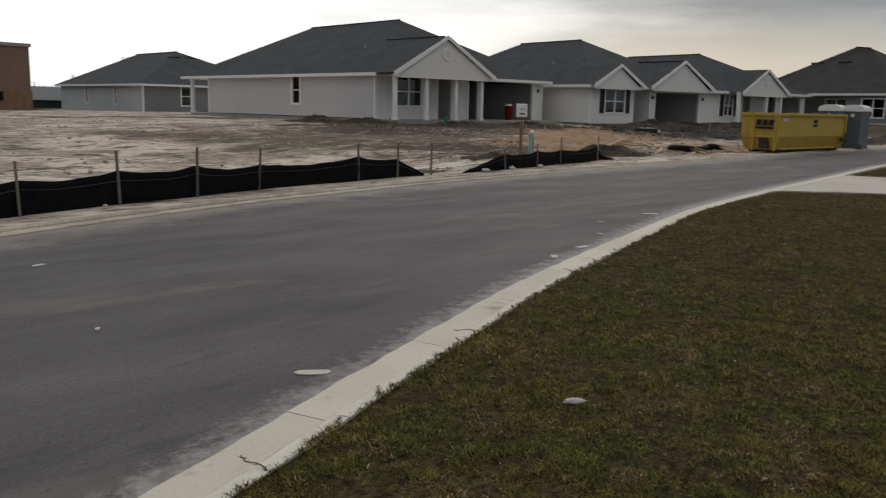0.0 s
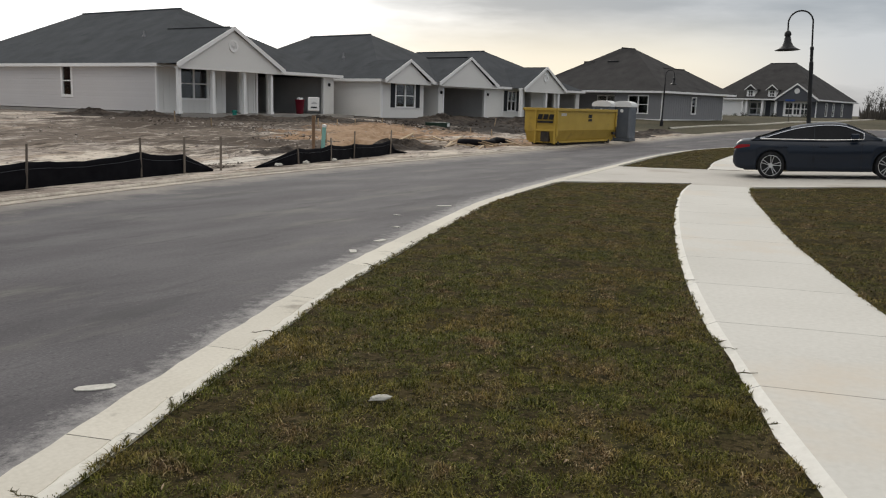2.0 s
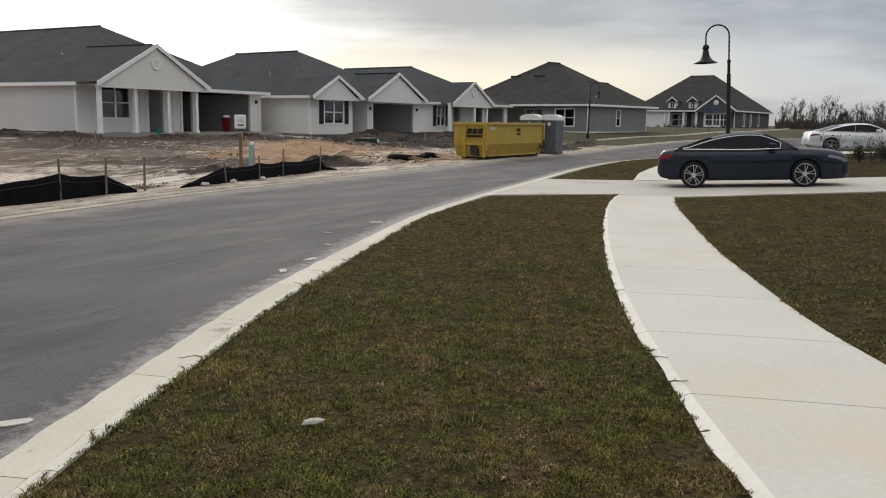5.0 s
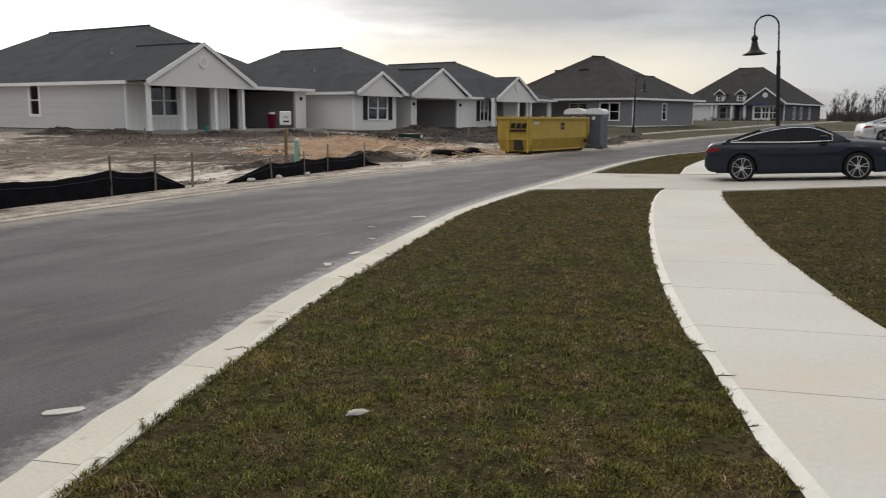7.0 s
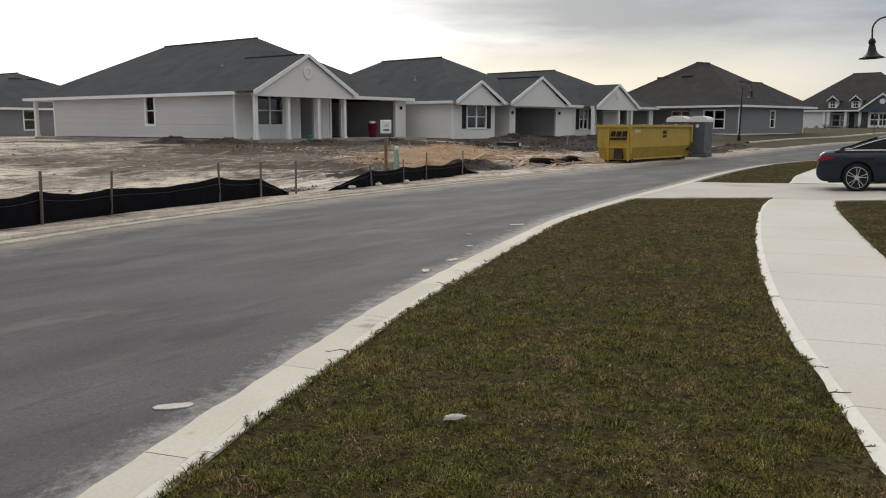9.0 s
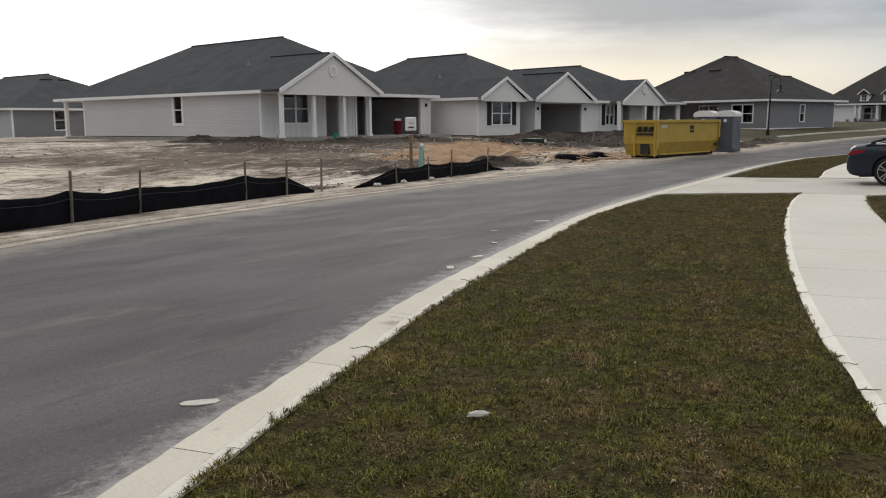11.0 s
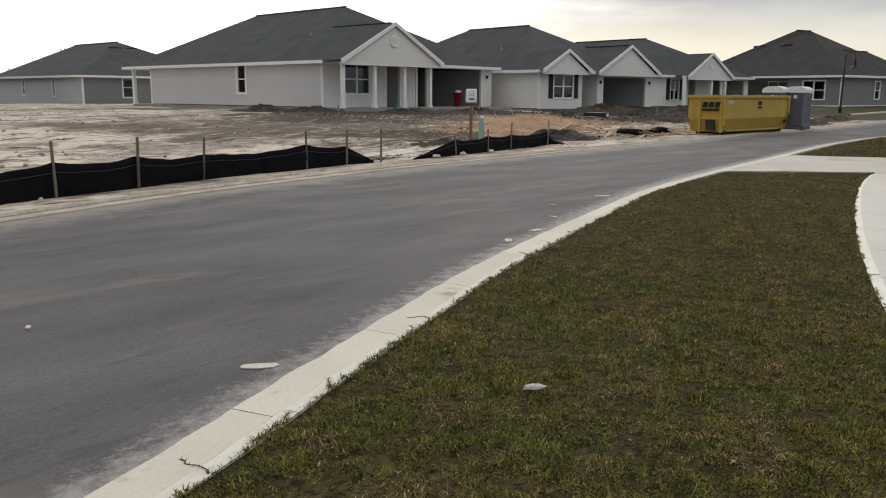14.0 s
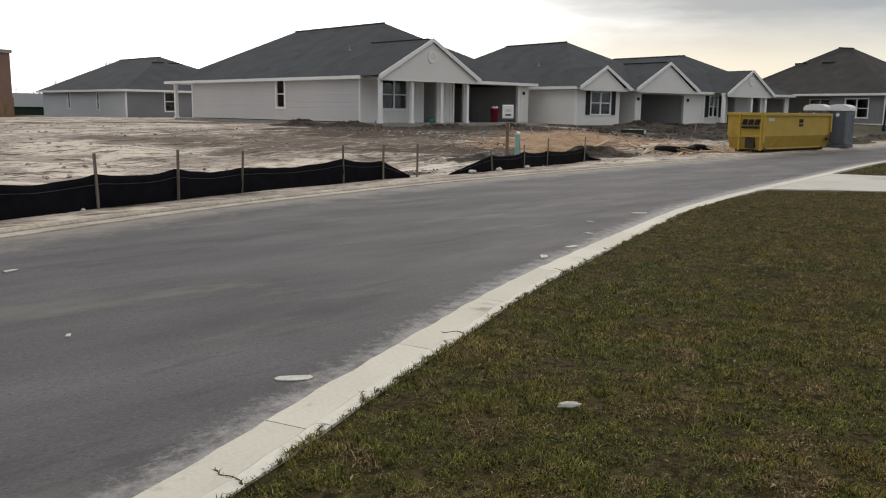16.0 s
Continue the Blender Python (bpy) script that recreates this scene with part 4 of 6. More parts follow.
strip("lawn_verge_beyond", steps(24.4, 60, 0.6), lambda x: lerp(WALK_L, x) - 0.05 if x > 25.0 else 9.0 - (x - 24.4) * 3.5, lambda x: lerp(NEAR_EDGE, x) - 0.01, 10, lawn_height, M_SOIL,
      "strip of mown lawn beyond the driveway", "lawn")

kb = Solid()
KL = [(64.5, 20.1), (72.6, 19.0), (80, 17.2), (88, 15.9), (97, 14.4), (108, 10.4)]
for (xa, ya), (xb, yb) in zip(KL, KL[1:]):
    for i in range(4):
        p, q = [(xa + (xb - xa) * t / 4, ya + (yb - ya) * t / 4) for t in (i, i + 1)]
        za, zb = ground_height(*p), ground_height(*q)
        kb.add([(p[0], p[1], za - 0.1), (q[0], q[1], zb - 0.1), (q[0], q[1], zb + 0.10), (p[0], p[1], za + 0.10), (p[0] + 0.1, p[1] + 0.25, za - 0.1), (q[0] + 0.1, q[1] + 0.25, zb - 0.1), (q[0] + 0.1, q[1] + 0.25, zb + 0.10), (p[0] + 0.1, p[1] + 0.25, za + 0.10)],
               [(0, 1, 2, 3), (3, 2, 6, 7), (7, 6, 5, 4)])
tagged(new("kerb_beyond", mesh_from("kerb_beyond", kb.v, kb.f, M_KERB)), "pale concrete kerb before the finished house", "kerb", kind="structure")

# driveway slab
dv = []
DY = [9.2, 8.14, 7.0, 5.72, 5.62, 5.0, 4.40, 4.28, 3.0, 1.65, 0, -3, -7, -14]
for y in DY:
    a, b = drive_left(y), drive_right(y)
    a, b = (17.95, 24.6) if y > 8.5 else (19.86 if 4.3 < y < 5.7 else a, b)
    dv += [(a + (b - a) * i / 6, y if y < 8.5 else lerp(NEAR_EDGE, a + (b - a) * i / 6) - 0.02, 0) for i in range(7)]
dv = [(x, y, near_side(x, y) + 0.033) for x, y, _ in dv]
skirt = [(x, y, z - 0.25) for x, y, z in dv]
nd = len(dv)
df = [(j * 7 + i, (j + 1) * 7 + i, (j + 1) * 7 + i + 1, j * 7 + i + 1) for j in range(len(DY) - 1) for i in range(6)]
df += [(j * 7 + i, (j + 1) * 7 + i, (j + 1) * 7 + i + nd, j * 7 + i + nd) for j in range(len(DY) - 1) for i in (0, 6)]
tagged(new("driveway", mesh_from("driveway", dv + skirt, df, M_DRIVE)), "pale concrete driveway rising to a house", "driveway", kind="structure")

# pavement slabs with a worn, sloping margin
pavement = tagged(new("pavement"), "curving pale concrete pavement with jointed slabs", "pavement", kind="structure")
x = -5.0
while x < 56:
    dx = 1.46
    x1 = x + dx
    if not 19.6 < x + 0.7 < 25.4:
        s, mg = Solid(), Solid()
        n = 4
        for e in range(n):
            u0, u1 = x + 0.003 + (dx - 0.006) * e / n, x + 0.003 + (dx - 0.006) * (e + 1) / n
            ring = []
            for u in (u0, u1):
                l, r = lerp(WALK_L, u), lerp(WALK_R, u + 0.45)
                jag = 0.02 * noise.noise(Vector((u * 3, 0, 5))) if u not in (x, x1) else 0
                sk = 0.45
                pts = [(0.0, -0.06), (0.0, 0.004), (0.055, 0.030), (0.075, 0.040), (0.5, 0.043), (0.9, 0.040), (0.985, 0.025), (1.0, -0.06)]
                base = []
                for f, z in pts:
                    ff = f / 1.5 if 0 < f < 0.2 else f
                    yy = l + (r - l) * ff + (jag if f == 0.0 else 0)
                    base.append((u + sk * ff, yy, near_side(u, l) + z))
                ring.append(base)
            k = len(ring[0])
            s.add(ring[0][3:] + ring[1][3:], [(i, i + 1, k - 3 + i + 1, k - 3 + i) for i in range(k - 4)])
            mg.add(ring[0][:4] + ring[1][:4], [(i, i + 1, 4 + i + 1, 4 + i) for i in range(3)])
        sl = part("slab", s, M_CONCRETE, pavement, smooth=False)
        part("slab_margin", mg, M_CLEAN, sl)
    x = x1

# kerb and gutter, cast in lengths
def kerb_run(name, edge, x0, x1, sign, label, gap=None, mat=M_KERB):
    k = tagged(new(name), label, "kerb", kind="structure")
    x = x0
    while x < x1:
        d = 1.5 if x < 24 else 3.0
        s = Solid()
        n = 12 if x < 24 else 5
        rings = []
        for e in range(n + 1):
            u = x + 0.003 + (d - 0.006) * e / n
            y = lerp(edge, u)
            t = Vector((1, (lerp(edge, u + 0.05) - lerp(edge, u - 0.05)) / 0.1, 0)).normalized()
            out = Vector((-t.y, t.x, 0)) * sign
            jag = 0.018 * noise.fractal(Vector((u * 3.3, 9, 0)), 0.5, 2.4, 4)
            wide = 0.36 - 0.10 * ease(6, 14, u) if sign > 0 else 0.46
            drop = 0.02 if gap and gap[0] < u < gap[1] else 0.0
            prof = [(-0.03, -0.10), (-0.03, 0.014 - drop), (0.03, 0.018 - drop), (0.065, 0.008 - drop * 0.5), (0.100 + jag, -0.014), (0.108 + jag, -0.045), (0.122 + jag, -0.028), (wide + jag, -0.016), (wide + 0.01 + jag, -0.1)]
            rings.append([tuple(Vector((u, y, rise(u, y))) + out * a + Vector((0, 0, z))) for a, z in prof])
        def skin(lo, hi):
            q, m = Solid(), hi - lo
            q.add([p for r in rings for p in r[lo:hi]], [(e * m + i, e * m + i + 1, (e + 1) * m + i + 1, (e + 1) * m + i) if sign < 0 else (e * m + i + 1, e * m + i, (e + 1) * m + i, (e + 1) * m + i + 1) for e in range(n) for i in range(m - 1)])
            return q
        gutter = part("kerb_length", skin(5, 9), mat, k)
        part("kerb_lip", skin(0, 6), M_LIP if sign > 0 and x < 8.5 else mat, gutter)
        x += d
    return k


kerb_run("kerb_near", NEAR_EDGE, -13.9, 58, 1, "pale rolled concrete kerb and gutter beside the lawn", (17.9, 24.4))
kerb_run("kerb_far", FAR_EDGE, -13.9, 90, -1, mat=M_KERB_SAND, label="sandy concrete kerb along the building lots")

# grass blades: green and straw-brown ones, mixed in patches
M_GRASS = bpy.data.materials.new("grass_blades")
M_GRASS.use_nodes = True
gn, gl = M_GRASS.node_tree.nodes, M_GRASS.node_tree.links
g_b = gn["Principled BSDF"]
g_b.inputs["Roughness"].default_value, g_b.inputs["Specular IOR Level"].default_value = 0.6, 0.08
g_geo, g_co = gn.new("ShaderNodeNewGeometry"), gn.new("ShaderNodeTexCoord")


def g_ramp(stops):
    r = gn.new("ShaderNodeValToRGB")
    e = r.color_ramp.elements
    e[0].position, e[0].color = stops[0][0], (*stops[0][1], 1)
    e[1].position, e[1].color = stops[-1][0], (*stops[-1][1], 1)
    for p, c in stops[1:-1]:
        e.new(p).color = (*c, 1)
    gl.new(g_geo.outputs["Random Per Island"], r.inputs["Fac"])
    return r


def g_noise(scale, detail, rough, low, high):
    n, m = gn.new("ShaderNodeTexNoise"), gn.new("ShaderNodeMapRange")
    n.inputs["Scale"].default_value, n.inputs["Detail"].default_value, n.inputs["Roughness"].default_value = scale, detail, rough
    m.inputs["From Min"].default_value, m.inputs["From Max"].default_value = low, high
    gl.new(g_co.outputs["Object"], n.inputs["Vector"])
    gl.new(n.outputs["Fac"], m.inputs["Value"])
    return m.outputs["Result"]


def g_mix(fac, a, b):
    m = gn.new("ShaderNodeMixRGB")
    gl.new(fac, m.inputs["Fac"])
    gl.new(a, m.inputs["Color1"])
    gl.new(b, m.inputs["Color2"])
    return m.outputs["Color"]


g_green = g_ramp([(0.0, (0.030, 0.037, 0.006)), (0.45, (0.074, 0.080, 0.013)), (0.85, (0.130, 0.127, 0.025)), (1.0, (0.25, 0.22, 0.07))])
g_olive = g_ramp([(0.0, (0.042, 0.036, 0.007)), (0.5, (0.127, 0.098, 0.020)), (0.9, (0.212, 0.152, 0.042)), (1.0, (0.35, 0.27, 0.12))])
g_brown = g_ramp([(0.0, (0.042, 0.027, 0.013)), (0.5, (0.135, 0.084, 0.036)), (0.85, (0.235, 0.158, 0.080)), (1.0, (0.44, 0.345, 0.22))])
g_one = g_mix(g_noise(0.85, 5, 0.65, 0.47, 0.61), g_green.outputs["Color"], g_olive.outputs["Color"])
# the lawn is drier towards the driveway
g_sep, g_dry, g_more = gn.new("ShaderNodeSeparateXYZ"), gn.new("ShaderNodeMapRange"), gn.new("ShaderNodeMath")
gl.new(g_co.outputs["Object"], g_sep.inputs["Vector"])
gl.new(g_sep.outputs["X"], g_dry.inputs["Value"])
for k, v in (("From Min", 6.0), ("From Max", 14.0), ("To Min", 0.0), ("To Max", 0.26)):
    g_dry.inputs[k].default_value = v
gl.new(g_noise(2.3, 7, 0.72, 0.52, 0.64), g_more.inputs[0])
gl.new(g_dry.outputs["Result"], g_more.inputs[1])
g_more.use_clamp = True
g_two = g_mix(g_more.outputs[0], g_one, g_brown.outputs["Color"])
# sappy and withered tufts
g_tuft = gn.new("ShaderNodeHueSaturation")
g_val = gn.new("ShaderNodeMath")
g_val.operation = "MULTIPLY_ADD"
g_val.inputs[1].default_value, g_val.inputs[2].default_value = 0.85, 0.65
gl.new(g_noise(6.5, 4, 0.6, 0.34, 0.66), g_val.inputs[0])
gl.new(g_val.outputs[0], g_tuft.inputs["Value"])
gl.new(g_two, g_tuft.inputs["Color"])
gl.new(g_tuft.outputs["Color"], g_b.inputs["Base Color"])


def blades(name, spots, label, length, width):
    """Many bent blades, three triangles each, as one mesh."""
    n = len(spots)
    rng = np.random.default_rng(len(name) + n)
    a = rng.uniform(0, math.tau, n)
    lean = rng.uniform(0.6, 2.3, n)
    ln = length * rng.uniform(0.5, 1.3, n) * (0.32 + 1.5 * spots[:, 3] ** 1.3)
    w = width * rng.uniform(0.6, 1.3, n)
    d = np.stack([np.cos(a), np.sin(a), 0 * a], 1)
    sd = np.stack([-np.sin(a), np.cos(a), 0 * a], 1) * w[:, None]
    up = np.array([0, 0, 1.0])
    p = spots[:, :3]
    mid = p + d * (ln * 0.45 * np.sin(lean * 0.6))[:, None] + up * (ln * 0.55 * np.cos(lean * 0.6))[:, None]
    tip = mid + d * (ln * 0.55 * np.sin(lean))[:, None] + up * (ln * 0.45 * np.cos(lean))[:, None]
    v = np.stack([p - sd, p + sd, mid + sd * 0.7, mid - sd * 0.7, tip], 1).reshape(-1, 3)
    me = bpy.data.meshes.new(name)
    me.vertices.add(5 * n)
    me.vertices.foreach_set("co", v.ravel())
    loops = (np.arange(n)[:, None] * 5 + np.array([0, 1, 2, 3, 3, 2, 4])).ravel()
    me.loops.add(7 * n)
    me.loops.foreach_set("vertex_index", loops.astype(np.int32))
    me.polygons.add(2 * n)
    me.polygons.foreach_set("loop_start", (np.arange(n)[:, None] * 7 + np.array([0, 4])).ravel().astype(np.int32))
    me.materials.append(M_GRASS)
    me.update(calc_edges=True)
    me.validate()
    return tagged(new(name, me), label, "grass", kind="stuff")


def tufts(x0, x1, low, high, per_metre, seed, height):
    """Random spots between two curves, thinner on bare patches; the fourth column is the patch's vigour."""
    rng = np.random.default_rng(seed)
    out = []
    for xa in steps(x0, x1, 0.05)[:-1]:
        xb = xa + 0.05
        l, h = low((xa + xb) / 2), high((xa + xb) / 2)
        if h <= l:
            continue
        m = int(per_metre * 0.05 * (h - l))
        xs, ys = rng.uniform(xa, xb, m), rng.uniform(l, h, m)
        for x, y in zip(xs, ys):
            k = noise.fractal(Vector((x * 2.2, y * 2.2, 11)), 0.8, 2.2, 3)
            g = noise.noise(Vector((x * 0.5, y * 0.5, 4)))
            c = 0.9 * noise.noise(Vector((x * 6.0, y * 6.0, 7))) + 0.7 * noise.noise(Vector((x * 17.0, y * 17.0, 3)))
            if (k > -0.50 + 0.3 * g or rng.random() < 0.5) and c > -0.52 + 0.2 * g:
                out.append((x, y, height(x, y) - 0.004, min(1.15, max(0.0, 0.46 + 0.42 * k + 0.55 * c))))
    return np.array(out)


def ragged(x, z):
    return noise.fractal(Vector((x * 2.2, z, 0)), 0.6, 2.2, 3) * 0.035 + noise.noise(Vector((x * 11, z, 5))) * 0.035


def verge_hi(x):
    return min(lerp(NEAR_EDGE, x) - 0.012 + ragged(x, 1), 8.1 - (x - 18.25) * 1.11 if x > 18.25 else 99)


def verge_lo(x):
    return lerp(WALK_L, x) + 0.005 + 2.1 * ragged(x, 2)


def verge_height(x, y):
    """Grass that creeps over the kerb's lip and the pavement's margin lies on top of them."""
    return max(lawn_height(x, y), near_side(x, y) + 0.016 if y > lerp(NEAR_EDGE, x) - 0.05 or y < lerp(WALK_L, x) + 0.03 else -1)


def front_height(x, y):
    return max(lawn_height(x, y), near_side(x, lerp(WALK_R, x)) + 0.034 if y > lerp(WALK_R, x) - 0.05 else -1)


blades("lawn_grass", tufts(-4.0, 1.5, verge_lo, verge_hi, 2200, 7, verge_height), "short brown-green grass on the verge", 0.034, 0.007)
blades("lawn_grass", tufts(1.5, 7.0, verge_lo, verge_hi, 15000, 1, verge_height), "short brown-green grass on the verge", 0.033, 0.0029)
blades("lawn_grass", tufts(7.0, 12.5, verge_lo, verge_hi, 9000, 2, verge_height), "short brown-green grass on the verge", 0.027, 0.0034)
blades("lawn_grass", tufts(12.5, 20.85, verge_lo, verge_hi, 6800, 3, verge_height), "short brown-green grass on the verge", 0.024, 0.0052)
blades("lawn_grass", tufts(6.5, 20.0, lambda x: lerp(WALK_R, x) - 4.5, lambda x: lerp(WALK_R, x) + 0.04 + 1.6 * ragged(x, 3), 3500, 4, front_height), "short brown-green grass on the front lawn", 0.024, 0.0045)
def drive_side(x):
    """Where the front lawn ends: at the pavement, and further out at the driveway."""
    return min(lerp(WALK_R, x) + 0.04, (20.45 - x) / 0.43 + 4.28 if x > 20.3 else 99)


blades("lawn_grass", tufts(20.0, 24.0, lambda x: lerp(WALK_R, x) - 8.5, drive_side, 2600, 6, front_height), "short brown-green grass on the front lawn", 0.024, 0.005)
blades("lawn_grass", tufts(25.2, 44, lambda x: lerp(WALK_L, x) + 0.05, lambda x: lerp(NEAR_EDGE, x), 1400, 5, lawn_height), "short grass beyond the driveway", 0.03, 0.008)

# dead leaves and scraps in the lawn
M_LEAF = material("dead_leaf", [(0.16, 0.105, 0.062), (0.34, 0.26, 0.175)], 9, 0.8, 0.1, 40, random_tint=0.3)
M_PAPER = material("white_scrap", [(0.45, 0.43, 0.39), (0.58, 0.56, 0.51)], 14, 0.8, 0.3, 60)
rng = random.Random(5)
lv = Solid()
for i in range(2600):
    x = rng.uniform(2.0, 12.0)
    y = rng.uniform(lerp(WALK_L, x), lerp(NEAR_EDGE, x))
    if noise.fractal(Vector((x * 2.2, y * 2.2, 11)), 0.8, 2.2, 3) > rng.uniform(-0.5, 0.45):
        continue
    k = rng.uniform(0.004, 0.009) if rng.random() < 0.96 else rng.uniform(0.009, 0.015)
    m = pose(x, y, lawn_height(x, y) + 0.026, rng.uniform(-35, 35), rng.uniform(-35, 35), rng.uniform(0, 360))
    lv.add([(-k * 1.6, -k * 0.2, 0), (0, -k * 0.5, 0.008), (k * 1.8, 0, 0), (0, k * 0.35, 0.004), (-k * 1.2, k * 0.2, 0.003)], [(0, 1, 2, 3, 4)], m)
tagged(new("dead_leaves", mesh_from("dead_leaves", lv.v, lv.f, M_LEAF)), "scattered brown dead leaves lying in the lawn", "leaves", kind="stuff")


M_RUNNER = material("grass_runner", [(0.045, 0.040, 0.018), (0.10, 0.085, 0.040)], 20, 0.8, 0.0, 60)
rng = random.Random(17)
rn = Solid()


def runner(x, y, dx, dy, length, z):
    """A creeping stem with short side blades."""
    p, d = Vector((x, y, z)), Vector((dx, dy, 0)).normalized()
    pts = [p.copy()]
    for _ in range(8):
        d = (d + Vector((rng.uniform(-0.45, 0.45), rng.uniform(-0.45, 0.45), 0))).normalized()
        p = p + d * length / 8
        pts.append(p + Vector((0, 0, rng.uniform(0.0, 0.008))))
        for sg in (-1, 1):
            e = (d * 0.7 + Vector((-d.y, d.x, 0)) * sg).normalized() * rng.uniform(0.012, 0.035)
            w = Vector((-e.y, e.x, 0)) * 0.12
            rn.add([p - w, p + w, p + e + Vector((0, 0, 0.008))], [(0, 1, 2)])
    rn.tube(pts, 0.0028, 4)


for x in (1.9, 2.25, 2.5, 2.95, 3.3, 3.75, 4.05, 4.4, 5.0, 5.2, 5.75, 6.3, 6.9, 7.6, 8.4, 9.5, 10.6):
    y = lerp(NEAR_EDGE, x)
    runner(x, y - 0.02, rng.uniform(0.2, 1.0), rng.uniform(0.4, 0.9), rng.uniform(0.07, 0.22), 0.022 if x < 3 else 0.020)
for x in (4.6, 5.95, 6.1, 8.2):
    y = lerp(WALK_L, x)
    runner(x, y + 0.03, rng.uniform(-0.1, 0.7), -1.0, rng.uniform(0.06, 0.16), near_side(x, y) + 0.038)
tagged(new("grass_runners", mesh_from("grass_runners", rn.v, rn.f, M_RUNNER)), "dry grass runners creeping over the concrete edges", "grass", kind="stuff")


def crumpled(name, x, y, z, w, d, h, mat, label, category, turn=0, seed=1):
    r = random.Random(seed)
    bm = bmesh.new()
    bmesh.ops.create_icosphere(bm, subdivisions=3, radius=1)
    for v in bm.verts:
        n = noise.fractal(v.co * 2.2 + Vector((seed, 0, 0)), 0.8, 2.0, 3)
        v.co = Vector((v.co.x * w * (1 + 0.4 * n), v.co.y * d * (1 + 0.4 * n), max(-0.2, v.co.z) * h * (1 + 0.7 * n)))
    s = Solid()
    bm.verts.index_update()
    s.add([v.co[:] for v in bm.verts], [[v.index for v in f.verts] for f in bm.faces])
    bm.free()
    ob = new(name, mesh_from(name, s.v, s.f, mat, True))
    ob.matrix_world = pose(x, y, z, 0, 0, turn)
    return tagged(ob, label, category)


crumpled("paper_scrap", 3.70, 2.68, lawn_height(3.7, 2.68) + 0.03, 0.062, 0.022, 0.020, M_PAPER, "crumpled white paper scrap lying in the grass", "litter", -38, 3)
s = Solid()
s.prism([(-0.105, -0.03, 0), (-0.02, -0.052, 0), (0.085, -0.045, 0), (0.12, -0.005, 0), (0.10, 0.038, 0), (0.0, 0.045, 0), (-0.09, 0.04, 0), (-0.118, 0.005, 0)], (0, 0, 0.006))
ob = tagged(new("concrete_chip", mesh_from("concrete_chip", s.v, s.f, M_PAPER)), "flat pale concrete chip lying on the asphalt", "rubble")
ob.matrix_world = pose(2.99, 4.24, -0.028, 0, 0, -35)
for i, (x, y, k) in enumerate(((2.91, 8.98, 0.08), (2.37, 6.14, 0.04), (10.65, 7.49, 0.06), (12.19, 7.59, 0.14), (8.48, 6.21, 0.11), (7.65, 5.99, 0.10), (9.6, 6.75, 0.07))):
    s = Solid()
    s.prism([(-k, -k * 0.4, 0), (k, -k * 0.3, 0), (k * 0.8, k * 0.4, 0), (-k * 0.7, k * 0.45, 0)], (0, 0, 0.010))
    ob = tagged(new("concrete_chip", mesh_from("concrete_chip", s.v, s.f, M_PAPER)), "small pale chip lying on the asphalt", "rubble")
    ob.matrix_world = pose(x, y, -0.028, 0, 0, 20 + i * 40)
for i, (x, y) in enumerate(((16.1, 15.05), (17.35, 15.22), (18.7, 15.35), (5.25, 12.95))):
    crumpled("sandbag", x, y, 0.05, *((0.13, 0.07, 0.05) if x > 10 else (0.05, 0.03, 0.025)), M_PAPER, "small white bag lying by the silt fence", "litter", 15 * i, 7 + i)

s = Solid()
s.tube([(5.38, 1.14, 0.046), (5.42, 1.10, 0.05), (5.44, 1.06, 0.048), (5.47, 1.02, 0.05)], [0.004, 0.005, 0.004, 0.002], 5)
s.tube([(5.42, 1.10, 0.05), (5.47, 1.10, 0.056)], [0.003, 0.002], 4)
tagged(new("twig", mesh_from("twig", s.v, s.f, M_RUNNER)), "small dark twig lying on the pale pavement", "twig")

# ---- silt fences ----
M_FABRIC = material("black_silt_fabric", [(0.004, 0.004, 0.006), (0.009, 0.009, 0.011)], 6, 0.8, 0.4, 50, distance=0.02, spec=0.08)
M_STAKE = material("grey_wood_stake", [(0.12, 0.10, 0.085), (0.20, 0.17, 0.14)], 8, 0.9, 0.3, 60, stretch=(1, 1, 0.2), random_tint=0.2)


